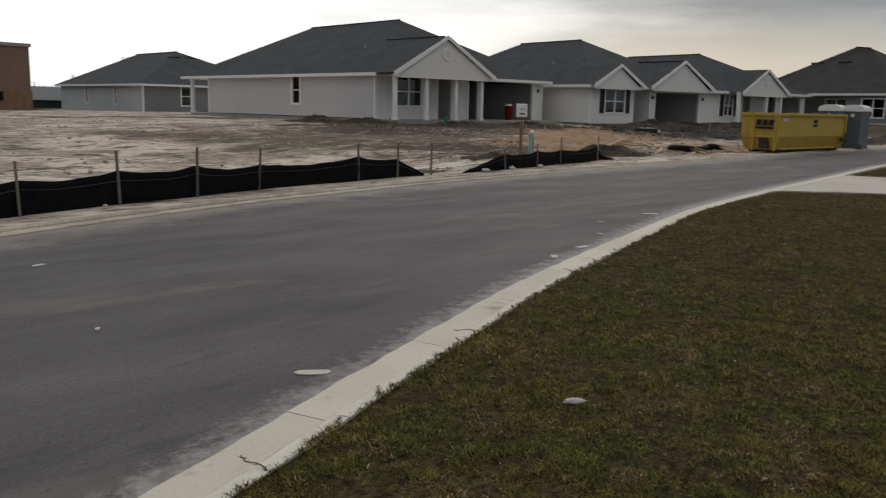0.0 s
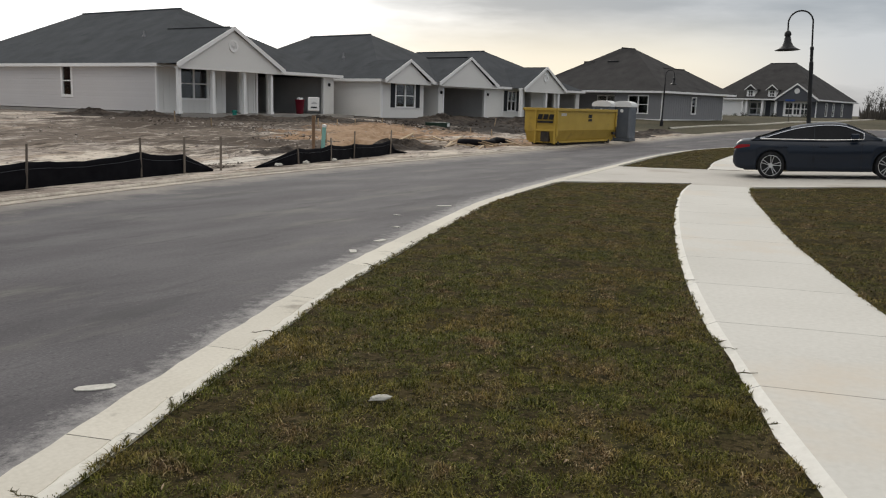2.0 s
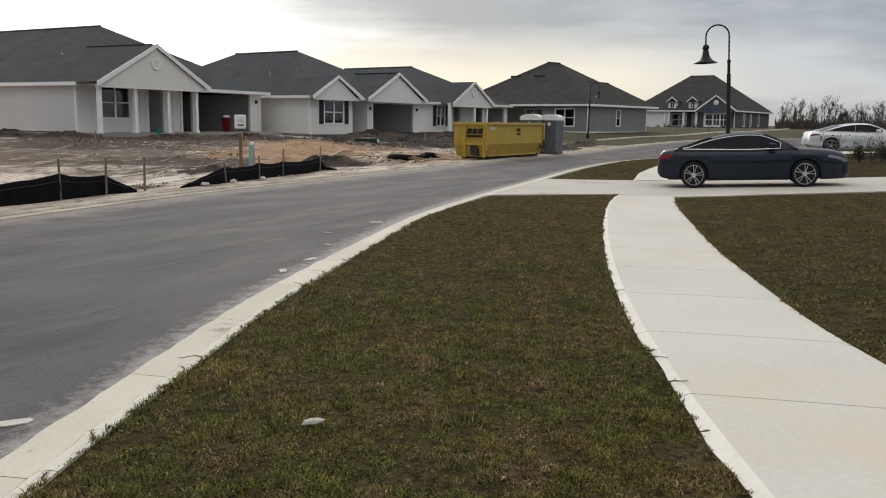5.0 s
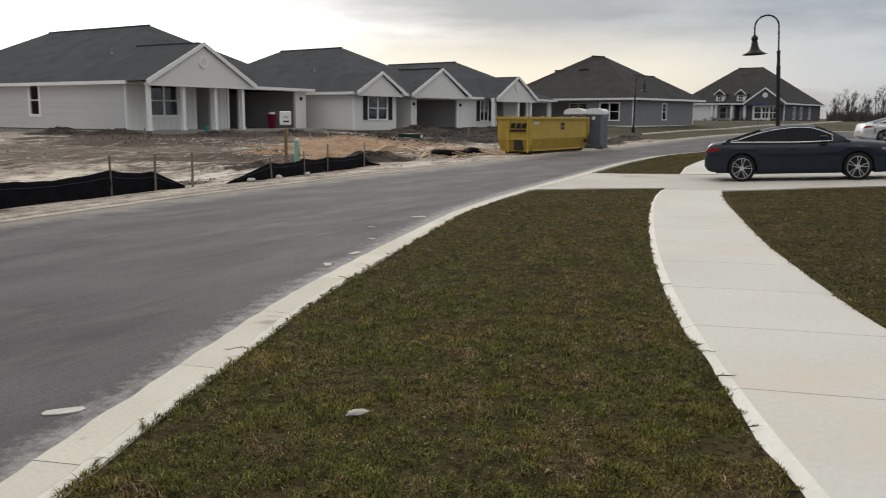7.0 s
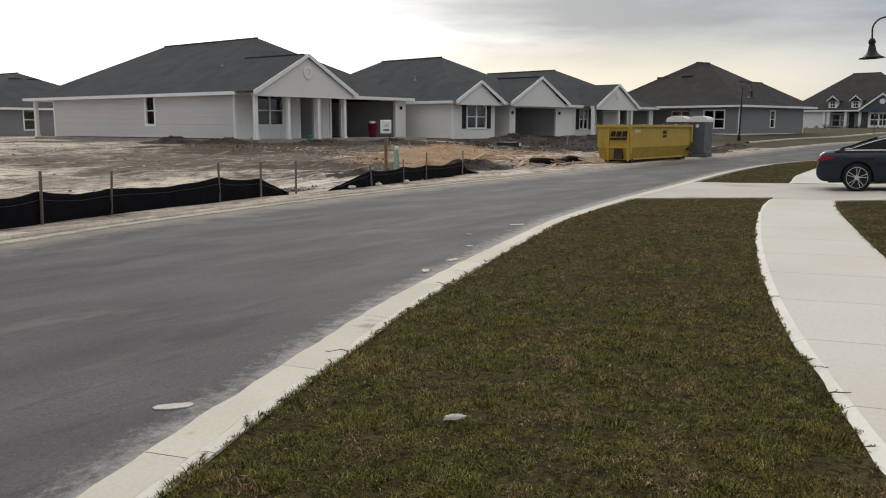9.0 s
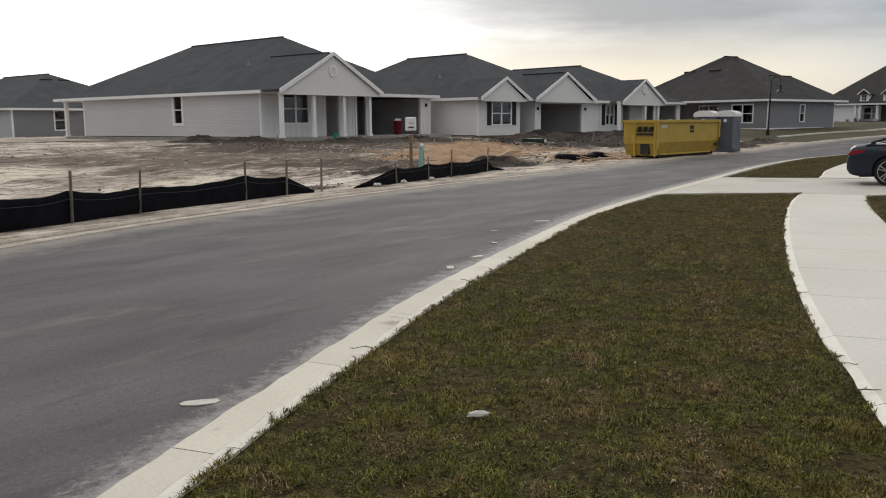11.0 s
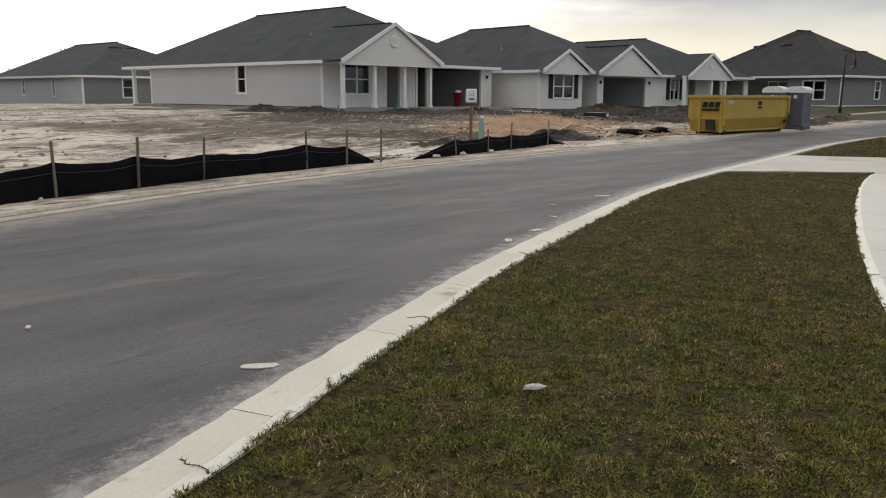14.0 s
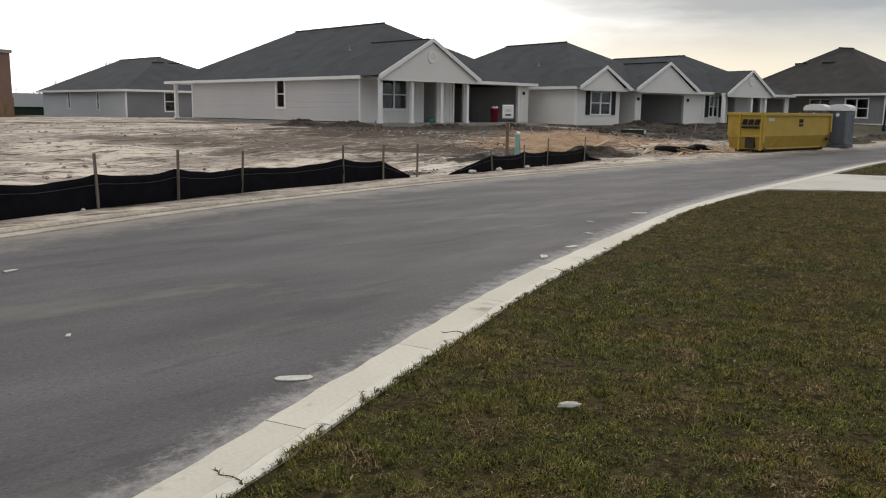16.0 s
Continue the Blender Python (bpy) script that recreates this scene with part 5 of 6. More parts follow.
def silt_fence(line, stakes, label):
    """line: (x, y, height of the fabric's top); stakes: (x, y, height)."""
    f = thing("silt_fence", pose(0, 0, 0), label, "fence")
    xs = steps(line[0][0], line[-1][0], 0.12)
    v, n = [], 6
    held = sorted(q[0] for q in stakes)

    def top(x):
        """Straight from stake to stake, less the sag between two of them."""
        i = max(k for k in range(len(line) - 1) if line[k][0] <= x + 1e-6)
        (xa, _, ha), (xb, _, hb) = line[i], line[i + 1]
        h = ha + (hb - ha) * (x - xa) / (xb - xa)
        lo, hi = max([q for q in held if q <= x], default=None), min([q for q in held if q > x], default=None)
        if lo is not None and hi is not None:
            f = (x - lo) / (hi - lo)
            h -= 0.16 * h * min(hi - lo, 2.0) * 4 * f * (1 - f) * 0.5
        return max(0.02, h * (1 + 0.05 * noise.noise(Vector((x * 2.3, 0, 0)))))
    for x in xs:
        y, h = lerp([(a, b) for a, b, _ in line], x), top(x)
        for k in range(n + 1):
            t = k / n
            sag = 0.05 * math.sin(t * math.pi) * noise.noise(Vector((x * 1.6, t * 1.5, 2))) + 0.02 * noise.noise(Vector((x * 7, t * 2, 4)))
            v.append((x, y + sag - 0.03 * t, -0.06 + (h + 0.06) * t))
    w = n + 1
    s = Solid()
    back = [(a, b + 0.012, c) for a, b, c in v]
    m = len(v)
    faces = [(i * w + k, (i + 1) * w + k, (i + 1) * w + k + 1, i * w + k + 1) for i in range(len(xs) - 1) for k in range(n)]
    s.add(v + back, faces + [tuple(q + m for q in reversed(a)) for a in faces] + [(i * w + n, (i + 1) * w + n, (i + 1) * w + n + m, i * w + n + m) for i in range(len(xs) - 1)])
    part("fabric", s, M_FABRIC, f, "sagging black fabric", True)
    s = Solid()
    cord = []
    for x in steps(line[0][0] + 0.4, line[-1][0] - 0.4, 0.3):
        y, h = lerp([(a, b) for a, b, _ in line], x), top(x)
        cord.append((x, y - 0.05, h * 0.74))
    s.tube(cord, 0.004, 4)
    part("cord", s, M_SIDING_D, f)
    for i, (x, y, h) in enumerate(stakes):
        s = Solid()
        s.box(-0.019, 0.019, -0.019, 0.019, -0.1, h, 0.003, pose(x, y - 0.055, 0, (i * 37 % 7) - 3, (i * 53 % 7) - 3, i * 20))
        part("stake", s, M_STAKE, f, "weathered wooden stake")


silt_fence([(-9, 7.35, 0.5), (-4, 9.55, 0.55), (0, 11.1, 0.52), (3.94, 12.80, 0.52), (5.63, 13.35, 0.56), (7.23, 13.80, 0.55), (8.85, 14.33, 0.48), (11.65, 14.80, 0.54), (12.93, 14.95, 0.44), (13.9, 15.05, 0.05)],
           [(-6, 8.7, 0.85), (-2.4, 10.2, 0.85), (1.2, 11.7, 0.85), (2.3, 12.15, 0.8), (3.94, 12.82, 0.80), (5.63, 13.35, 0.88), (7.23, 13.80, 0.88), (8.85, 14.37, 0.80), (11.70, 14.85, 0.83), (12.93, 14.95, 0.82)],
           "sagging black silt fence on wooden stakes beside the lot")
silt_fence([(15.3, 15.12, 0.03), (17.2, 15.4, 0.43), (19.0, 15.75, 0.46), (20.5, 16.1, 0.44), (23.1, 16.62, 0.46), (23.5, 16.68, 0.15), (24.1, 16.6, 0.03)],
           [(17.2, 15.4, 0.56), (19.0, 15.78, 0.66), (20.5, 16.12, 0.82), (23.1, 16.64, 0.80)], "slumping black silt fence further along the lot")
for x, y in ((14.2, 15.1),):
    s = Solid()
    s.box(-0.02, 0.02, -0.02, 0.02, -0.1, 0.78, 0.003, pose(0, 0, 0, 3, -2, 0))
    ob = tagged(new("fence_stake", mesh_from("fence_stake", s.v, s.f, M_STAKE)), "lone weathered stake standing in the fence gap", "stake")
    ob.matrix_world = pose(x, y, 0.02)

# ---- permit box on a post, marker pipe, utility things ----
M_POST = material("brown_post", [(0.16, 0.10, 0.06), (0.26, 0.17, 0.11)], 6, 0.85, 0.3, 50, stretch=(1, 1, 0.2))
M_WHITEPL = material("white_plastic", [(0.66, 0.66, 0.65), (0.74, 0.74, 0.73)], 3, 0.4, 0.03, 40)
M_GREENPL = material("pale_green_pipe", [(0.20, 0.40, 0.36), (0.26, 0.48, 0.43)], 3, 0.4, 0.03, 40)
M_TEAL = material("teal_plastic", [(0.02, 0.20, 0.17), (0.03, 0.27, 0.22)], 3, 0.5, 0.03, 40)
zb = lot_height(20.4, 17.6)
p = thing("permit_box", pose(20.4, 17.6, zb - 0.1, 0, 0, -40), "white permit box on a brown wooden post", "sign")
s = Solid()
s.box(-0.045, 0.045, -0.045, 0.045, 0, 1.35, 0.005)
part("post", s, M_POST, p)
s = Solid()
s.box(-0.17, 0.17, -0.10, 0.05, 1.80 - zb + 0.1 - 0.42, 1.80 - zb + 0.1, 0.03)
bx = part("box", s, M_WHITEPL, p)
s = Solid()
s.box(-0.09, 0.09, -0.108, -0.10, 1.80 - zb - 0.23, 1.80 - zb - 0.19)
part("slot", s, M_BLACK, bx)
s = Solid()
for k in range(2):
    s.box(-0.08 + 0.01 * k, 0.09 - 0.02 * k, -0.1045, -0.10, 1.80 - zb - 0.10 + 0.04 * k, 1.80 - zb - 0.085 + 0.04 * k)
part("printed_bar", s, M_SIDING_G, bx)
p = thing("marker_pipe", pose(21.0, 17.75, lot_height(21.0, 17.75) - 0.1, 2, 3, 0), "pale green plastic utility marker pipe standing in the dirt", "pipe")
s = Solid()
s.lathe([(0.0, 0), (0.065, 0), (0.065, 1.08), (0.0, 1.085)], 14)
part("pipe", s, M_GREENPL, p, smooth=False)
s = Solid()
s.lathe([(0.066, 1.02), (0.072, 1.03), (0.072, 1.10), (0.0, 1.115)], 14)
part("cap", s, M_WHITEPL, p)
p = thing("valve_cover", pose(32.6, 33.6, lot_height(32.6, 33.6) - 0.05), "teal plastic valve riser standing before the porch", "valve")
s = Solid()
s.lathe([(0.0, 0), (0.12, 0), (0.11, 0.32), (0.14, 0.33), (0.14, 0.42), (0.0, 0.44)], 14)
part("riser", s, M_TEAL, p)
# red bin in the garage mouth
M_RED = material("red_plastic", [(0.21, 0.016, 0.035), (0.27, 0.022, 0.045)], 3, 0.45, 0.03, 40)
p = thing("rubbish_bin", pose(39.97, 35.6, 0.90) @ Matrix.Scale(0.86, 4), "full red plastic rubbish bin before the open garage", "bin")
s = Solid()
s.lathe([(0.0, 0), (0.25, 0), (0.33, 0.95), (0.36, 0.95), (0.36, 1.0), (0.30, 1.0), (0.28, 0.85)], 20)
part("tub", s, M_RED, p, smooth=True)
s = Solid()
for i in range(9):
    a = i * 0.7
    s.lathe([(0.0, 0.12), (0.09, 0.08), (0.12, 0.0), (0.0, -0.05)], 7, pose(0.16 * math.cos(a), 0.16 * math.sin(a), 0.98 + 0.03 * (i % 3), i * 30, i * 20))
part("rubbish", s, M_WHITEPL, p, "white rubbish heaped above the rim")
p = thing("utility_cabinet", pose(41.5, 26.5, lot_height(41.5, 26.5) - 0.16, 0, 0, -8), "low dark green utility cabinet on the lot", "utility box")
M_DKGREEN = material("dark_green_paint", [(0.012, 0.028, 0.018), (0.02, 0.04, 0.026)], 3, 0.5, 0.05, 40)
s = Solid()
s.box(-0.6, 0.6, -0.45, 0.45, 0, 0.42, 0.04)
part("cabinet", s, M_DKGREEN, p)
s = Solid()
s.box(0.32, 0.52, -0.462, -0.45, 0.18, 0.36)
part("notice", s, M_WHITEPL, p)

# lumber scraps and a black sock by the dumpster
M_LUMBER = material("raw_lumber", [(0.34, 0.25, 0.16), (0.46, 0.35, 0.23)], 5, 0.8, 0.2, 50, stretch=(0.2, 1, 1), random_tint=0.25)
rng = random.Random(9)
for i in range(26):
    x, y = rng.uniform(28.5, 34.0), rng.uniform(16.8, 20.8)
    s = Solid()
    l = rng.uniform(0.3, 1.3)
    s.box(-l, l, -0.05, 0.05, 0, 0.045, 0.004)
    ob = tagged(new("lumber_scrap", mesh_from("lumber_scrap", s.v, s.f, M_LUMBER)), "pale offcut of lumber lying in the dirt", "lumber", "lumber scraps")
    ob.matrix_world = pose(x, y, lot_height(x, y) + 0.02, rng.uniform(-6, 6), rng.uniform(-10, 4), rng.uniform(0, 180))
for i in range(16):
    x, y = rng.uniform(24, 46), rng.uniform(18.5, 29)
    s = Solid()
    s.box(-0.02, 0.02, -0.02, 0.02, -0.1, rng.uniform(0.25, 0.5), 0.003, pose(0, 0, 0, rng.uniform(-8, 8), rng.uniform(-8, 8)))
    ob = tagged(new("survey_stake", mesh_from("survey_stake", s.v, s.f, M_LUMBER)), "short pale survey stake in the lot", "stake", "survey stakes")
    ob.matrix_world = pose(x, y, lot_height(x, y))
s = Solid()
pts = [(30.2 + i * 0.4, 18.2 + 0.25 * math.sin(i * 0.9), 0) for i in range(12)]
s.tube([(x, y, lot_height(x, y) + 0.10) for x, y, _ in pts], [0.05] + [0.14 + 0.02 * (i % 3) for i in range(10)] + [0.05], 8)
tagged(new("filter_sock", mesh_from("filter_sock", s.v, s.f, M_FABRIC, True)), "black filter sock lying by the dumpster", "filter sock")
# soil heaps
M_HEAP = material("turned_soil", [(0.026, 0.021, 0.018), (0.050, 0.040, 0.033), (0.100, 0.081, 0.065)], 1.2, 1.0, 0.9, 9, distance=0.06)
M_PALECLOD = material("pale_clods", [(0.26, 0.225, 0.195), (0.44, 0.39, 0.345)], 3, 1.0, 0.4, 12, distance=0.03)
M_CLAY = material("tan_clay", [(0.28, 0.185, 0.115), (0.40, 0.275, 0.18)], 1.2, 1.0, 0.9, 9, distance=0.06)


def soil_mound(x, y, w, d, h, mat, label, seed):
    """A low, cloddy mound that runs out into the lot."""
    n, rows = 44, 14
    v = [(0.0, 0.0, 0.0)]
    for r in range(1, rows + 1):
        for k in range(n):
            a = k * math.tau / n
            q = r / rows
            ww = 1 + 0.35 * noise.fractal(Vector((math.cos(a) * 1.3 + seed, math.sin(a) * 1.3, 0)), 0.8, 2, 3)
            v.append((w * q * ww * math.cos(a), d * q * ww * math.sin(a), 0.0))
    out = []
    for px, py, _ in v:
        q = min(1.0, math.hypot(px / w, py / d))
        c = noise.fractal(Vector((px * 1.5 + seed, py * 2.2, 1)), 0.7, 2.2, 5)
        z = h * (1 - ease(0.0, 1.0, q)) * (1 + 0.8 * c) + 0.05 * c * (1 - q)
        out.append((px, py, lot_height(x + px, y + py) - lot_height(x, y) + z - 0.03 * q))
    f = [(0, 1 + k, 1 + (k + 1) % n) for k in range(n)]
    f += [(1 + (r - 1) * n + k, 1 + r * n + k, 1 + r * n + (k + 1) % n, 1 + (r - 1) * n + (k + 1) % n) for r in range(1, rows) for k in range(n)]
    ob = new("soil_mound", mesh_from("soil_mound", out, f, mat, False))
    ob.matrix_world = pose(x, y, lot_height(x, y))
    return tagged(ob, label, "soil mound", kind="stuff")


for i, (x, y, w, d, hh, mt) in enumerate(((26.2, 18.3, 1.5, 0.9, 0.38, 0), (24.6, 19.0, 1.2, 0.8, 0.28, 1), (27.8, 34.6, 1.7, 1.1, 0.34, 0), (26.9, 37.5, 1.5, 1.2, 0.36, 0), (31.0, 31.0, 2.6, 0.9, 0.25, 0), (35.5, 30.0, 2.8, 1.2, 0.28, 0), (46.5, 29.0, 3.6, 1.0, 0.5, 0), (52.5, 26.3, 3.2, 0.9, 0.5, 0), (29.0, 22.0, 2.4, 1.1, 0.26, 1), (33.0, 24.8, 2.6, 1.3, 0.22, 1), (20.5, 18.5, 1.6, 0.6, 0.16, 0), (50, 18.0, 2.2, 0.8, 0.3, 0), (56, 18.5, 2.6, 0.8, 0.3, 0),)):
    soil_mound(x, y, w * 1.7, d * 1.8, hh * 0.62, (M_HEAP, M_CLAY)[mt], ("dark turned soil mounded on the lot", "tan clay mounded on the lot")[mt], 20 + i)


# loose clods over the disturbed ground


def clods(name, spots, mat, label, seed):
    r = random.Random(seed)
    q = Solid()
    for x0, x1, y0, y1, count, size in spots:
        for _ in range(count):
            x, y = r.uniform(x0, x1), r.uniform(y0, y1)
            if noise.fractal(Vector((x * 0.25, y * 0.6, seed)), 0.8, 2.1, 3) < r.uniform(-0.2, 0.35):
                continue
            k = size * r.uniform(0.3, 1.0) ** 1.6
            m = pose(x, y, lot_height(x, y) + k * 0.1, r.uniform(-25, 25), r.uniform(-25, 25), r.uniform(0, 360))
            a, b, c, d, e, f = [k * r.uniform(0.6, 1.3) for _ in range(6)]
            q.add([(a * 1.5, 0, 0), (0, b, 0), (-c * 1.5, 0, 0), (0, -d, 0), (0.2 * k, 0.1 * k, e * 0.8), (0, 0, -f * 0.7)],
                  [(0, 1, 4), (1, 2, 4), (2, 3, 4), (3, 0, 4), (1, 0, 5), (2, 1, 5), (3, 2, 5), (0, 3, 5)], m)
    return tagged(new(name, mesh_from(name, q.v, q.f, mat)), label, "soil clods", kind="stuff")


clods("soil_clods", [(22, 36, 27, 34, 1500, 0.045), (38, 56, 23, 31, 2200, 0.085), (22, 27, 17.5, 23, 700, 0.04), (24, 33, 17, 20, 400, 0.06), (13.5, 17, 15.2, 16.6, 350, 0.045)], M_HEAP, "dark clods of turned soil strewn over the lot", 31)
clods("sand_clods", [(-2, 26, 15.5, 45, 2600, 0.07), (24, 40, 17.5, 28, 1500, 0.09)], M_PALECLOD, "pale sandy clods strewn over the lot", 32)


# ---- dumpster ----
M_YELLOW = material("worn_yellow_paint", [(0.40, 0.27, 0.048), (0.47, 0.325, 0.065)], 1.5, 0.5, 0.12, 30, stain=(0.30, 0.20, 0.05), stain_scale=1.2, stain_at=0.60)
M_STEEL = material("dark_steel", [(0.03, 0.028, 0.026), (0.07, 0.06, 0.05)], 4, 0.6, 0.2, 40, metal=0.4)
M_RUBBER = material("tyre_rubber", [(0.010, 0.010, 0.011), (0.018, 0.018, 0.019)], 6, 0.8, 0.1, 60)
dm = thing("dumpster", pose(34.72, 15.90, 0.03, 0, 0, -3.3), "worn yellow roll-off dumpster with black lettering on the roadside", "dumpster")
L, W, H = 6.15, 1.60, 1.62
s = Solid()
t = 0.06
for y, sg in ((0.0, 1), (W, -1)):
    s.prism([(-0.1, y, 0.66), (L, y, 0.66), (L, y, H), (-0.1, y, H)], (0, sg * t, 0))
    s.add([(0.05, y, 0.66), (L - 0.25, y, 0.66), (L - 0.45, y + sg * 0.24, 0.16), (0.40, y + sg * 0.24, 0.16)], [(0, 1, 2, 3) if sg < 0 else (3, 2, 1, 0)])
    s.add([(-0.1, y, 0.66), (0.05, y, 0.66), (0.40, y + sg * 0.24, 0.16), (0.06, y + sg * 0.10, 0.16)], [(0, 1, 2, 3) if sg < 0 else (3, 2, 1, 0)])
    s.add([(L - 0.25, y, 0.66), (L, y, 0.66), (L - 0.06, y + sg * 0.10, 0.16), (L - 0.45, y + sg * 0.24, 0.16)], [(0, 1, 2, 3) if sg < 0 else (3, 2, 1, 0)])
s.prism([(-0.1, t, 0.6), (-0.1, t, H), (-0.02, t, H), (-0.02, t, 0.62), (0.10, t, 0.16), (0.04, t, 0.16)], (0, W - 2 * t, 0))
s.box(L - t, L, t, W - t, 0.3, H)
s.box(0.04, L - 0.06, t + 0.1, W - t - 0.1, 0.10, 0.18)
part("body", s, M_YELLOW, dm)
s = Solid()
s.box(-0.16, L + 0.05, -0.07, 0.03, H - 0.10, H + 0.02, 0.012)
s.box(-0.16, L + 0.05, W - 0.03, W + 0.07, H - 0.10, H + 0.02, 0.012)
s.box(-0.17, -0.05, 0.03, W - 0.03, H - 0.10, H + 0.02, 0.012)
s.box(L - 0.05, L + 0.06, 0.03, W - 0.03, H - 0.10, H + 0.02, 0.012)
part("top_rail", s, M_YELLOW, dm)
# sill rail and end posts on the visible long side
s = Solid()
s.box(0.30, L - 0.30, 0.19, 0.26, 0.10, 0.17, 0.01)
part("sill_rail", s, M_YELLOW, dm)
for x in (-0.13, L - 0.12):
    s = Solid()
    s.box(x, x + 0.12, -0.08, 0.0, 0.26 if x > 0 else 0.4, H - 0.1, 0.01)
    part("corner_post", s, M_YELLOW, dm)
# front end: posts, cross bar and hook pocket
for y in (0.0, 0.98):
    s = Solid()
    s.box(-0.17, -0.10, y, y + 0.09, 0.06, H - 0.10, 0.008)
    part("front_post", s, M_YELLOW, dm)
s = Solid()
s.box(-0.18, -0.09, 0.06, 1.04, 0.62, 0.70, 0.008)
part("front_bar", s, M_YELLOW, dm)
s = Solid()
s.box(-0.14, 0.02, 0.34, 0.74, 0.16, 0.60)
part("hook_pocket", s, M_STEEL, dm)
for y in (0.35, W - 0.5):
    s = Solid()
    s.box(0.05, L - 0.05, y, y + 0.14, 0.0, 0.10)
    part("skid_rail", s, M_STEEL, dm)
for x in (0.45, L - 0.4):
    for y in (0.2, W - 0.2):
        s = Solid()
        s.lathe([(0, -0.06), (0.09, -0.06), (0.09, 0.06), (0, 0.06)], 14, pose(x, y, 0.08, 90))
        part("roller", s, M_STEEL, dm)
s = Solid()
s.box(L - 0.45, L + 0.02, -0.10, -0.0, 0.42, 0.54, 0.01)
s.box(L - 0.16, L - 0.04, -0.12, -0.08, 0.30, 0.80, 0.01)
part("latch", s, M_STEEL, dm)


# the company mark is drawn as plain black shapes
s = Solid()
for k in range(3):
    x = 0.62 - k * 0.28
    s.prism([(-0.185, x + 0.25, 1.13), (-0.185, x + 0.19, 1.36), (-0.185, x - 0.03, 1.36), (-0.185, x + 0.03, 1.13)], (0.01, 0, 0), pose(0, 0.04, 0))
s.prism([(-0.185, 0.12, 0.98), (-0.185, 0.92, 0.98), (-0.185, 0.92, 1.07), (-0.185, 0.12, 1.07)], (0.01, 0, 0))
part("black_mark", s, M_BLACK, dm, "slanted black company mark")
s = Solid()
for k in range(2):
    s.prism([(3.05 + k * 0.2, -0.012, 1.22), (3.23 + k * 0.2, -0.012, 1.22), (3.26 + k * 0.2, -0.012, 1.38), (3.08 + k * 0.2, -0.012, 1.38)], (0, 0.008, 0))
s.box(3.07, 3.45, -0.012, -0.004, 1.06, 1.17)
part("black_mark", s, M_BLACK, dm, "small black company mark")
s = Solid()
s.box(0.35, 0.85, -0.010, -0.002, 1.30, 1.42)
part("notice", s, M_PAPER, dm, "faded notice")
s = Solid()
for i in range(7):
    s.box(-0.5, 0.5, -0.04, 0.04, 0, 0.04, 0, pose(0.9 + i * 0.5, 0.4 + (i * 7 % 5) * 0.22, 1.5 + 0.03 * (i % 3), 8 * (i % 3), -12 + 6 * (i % 5), i * 47))
for i in range(8):
    s.lathe([(0, 0.1), (0.12, 0.06), (0.15, 0), (0, -0.05)], 7, pose(0.6 + i * 0.55, 0.5 + (i * 3 % 4) * 0.25, 1.5, i * 20, i * 31))
tagged(new("rubbish_heap", mesh_from("rubbish_heap", [tuple(dm.matrix_basis @ Vector(p)) for p in s.v], s.f, M_LUMBER)), "lumber scraps and rubbish heaped in the dumpster", "rubbish", kind="stuff")

# ---- portable toilets ----
M_GREYPL = material("grey_plastic", [(0.13, 0.145, 0.165), (0.17, 0.185, 0.205)], 2, 0.5, 0.05, 30)
M_GREYDK = material("dark_grey_plastic", [(0.07, 0.08, 0.095), (0.095, 0.105, 0.12)], 2, 0.5, 0.05, 30)


def portable_toilet(m):
    p = thing("portable_toilet", m, "grey plastic portable toilet with a domed white roof", "toilet", "portable toilets")
    w, hh = 0.48, 1.86
    s = Solid()
    s.box(-w - 0.03, w + 0.03, -w - 0.03, w + 0.03, 0, 0.14, 0.03)
    part("skid", s, M_GREYDK, p)
    s = Solid()
    s.box(-w, w, -w, w, 0.14, hh, 0.05)
    part("cabin", s, M_GREYPL, p)
    for k in range(5):
        for sg in (-1, 1):
            s = Solid()
            a = -0.40 + k * 0.2
            s.box(a - 0.025, a + 0.025, *sorted((sg * w, sg * (w + 0.018))), 0.3, 1.65)
            part("rib", s, M_GREYPL, p)
    s = Solid()
    n = 10
    prof = [(math.cos(math.pi * i / n) * (w + 0.05), hh + 0.02 + 0.24 * math.sin(math.pi * i / n) ** 0.8) for i in range(n + 1)]
    s.prism([(-w - 0.05, y, z) for y, z in prof] + [(-w - 0.05, -w - 0.05, hh - 0.06), (-w - 0.05, w + 0.05, hh - 0.06)], (2 * w + 0.10, 0, 0))
    part("roof", s, M_WHITEPL, p, "domed translucent white roof")
    s = Solid()
    s.box(-w - 0.022, -w, -0.38, 0.38, 0.2, 1.78, 0.008)
    d = part("door", s, M_GREYDK, p)
    s = Solid()
    s.box(-w - 0.05, -w - 0.02, 0.30, 0.36, 0.95, 1.15, 0.008)
    part("handle", s, M_BLACK, d)
    s = Solid()
    s.lathe([(0, 0), (0.09, 0), (0.09, 0.012), (0, 0.012)], 16, pose(-w - 0.022, 0, 1.6, 0, -90))
    part("roundel", s, M_WHITEPL, d)
    return p


pt = portable_toilet(pose(43.45, 17.2, 0.02, 0, 0, 4))
copy_thing(pt, pose(44.25, 16.35, 0.02, 0, 0, 2))

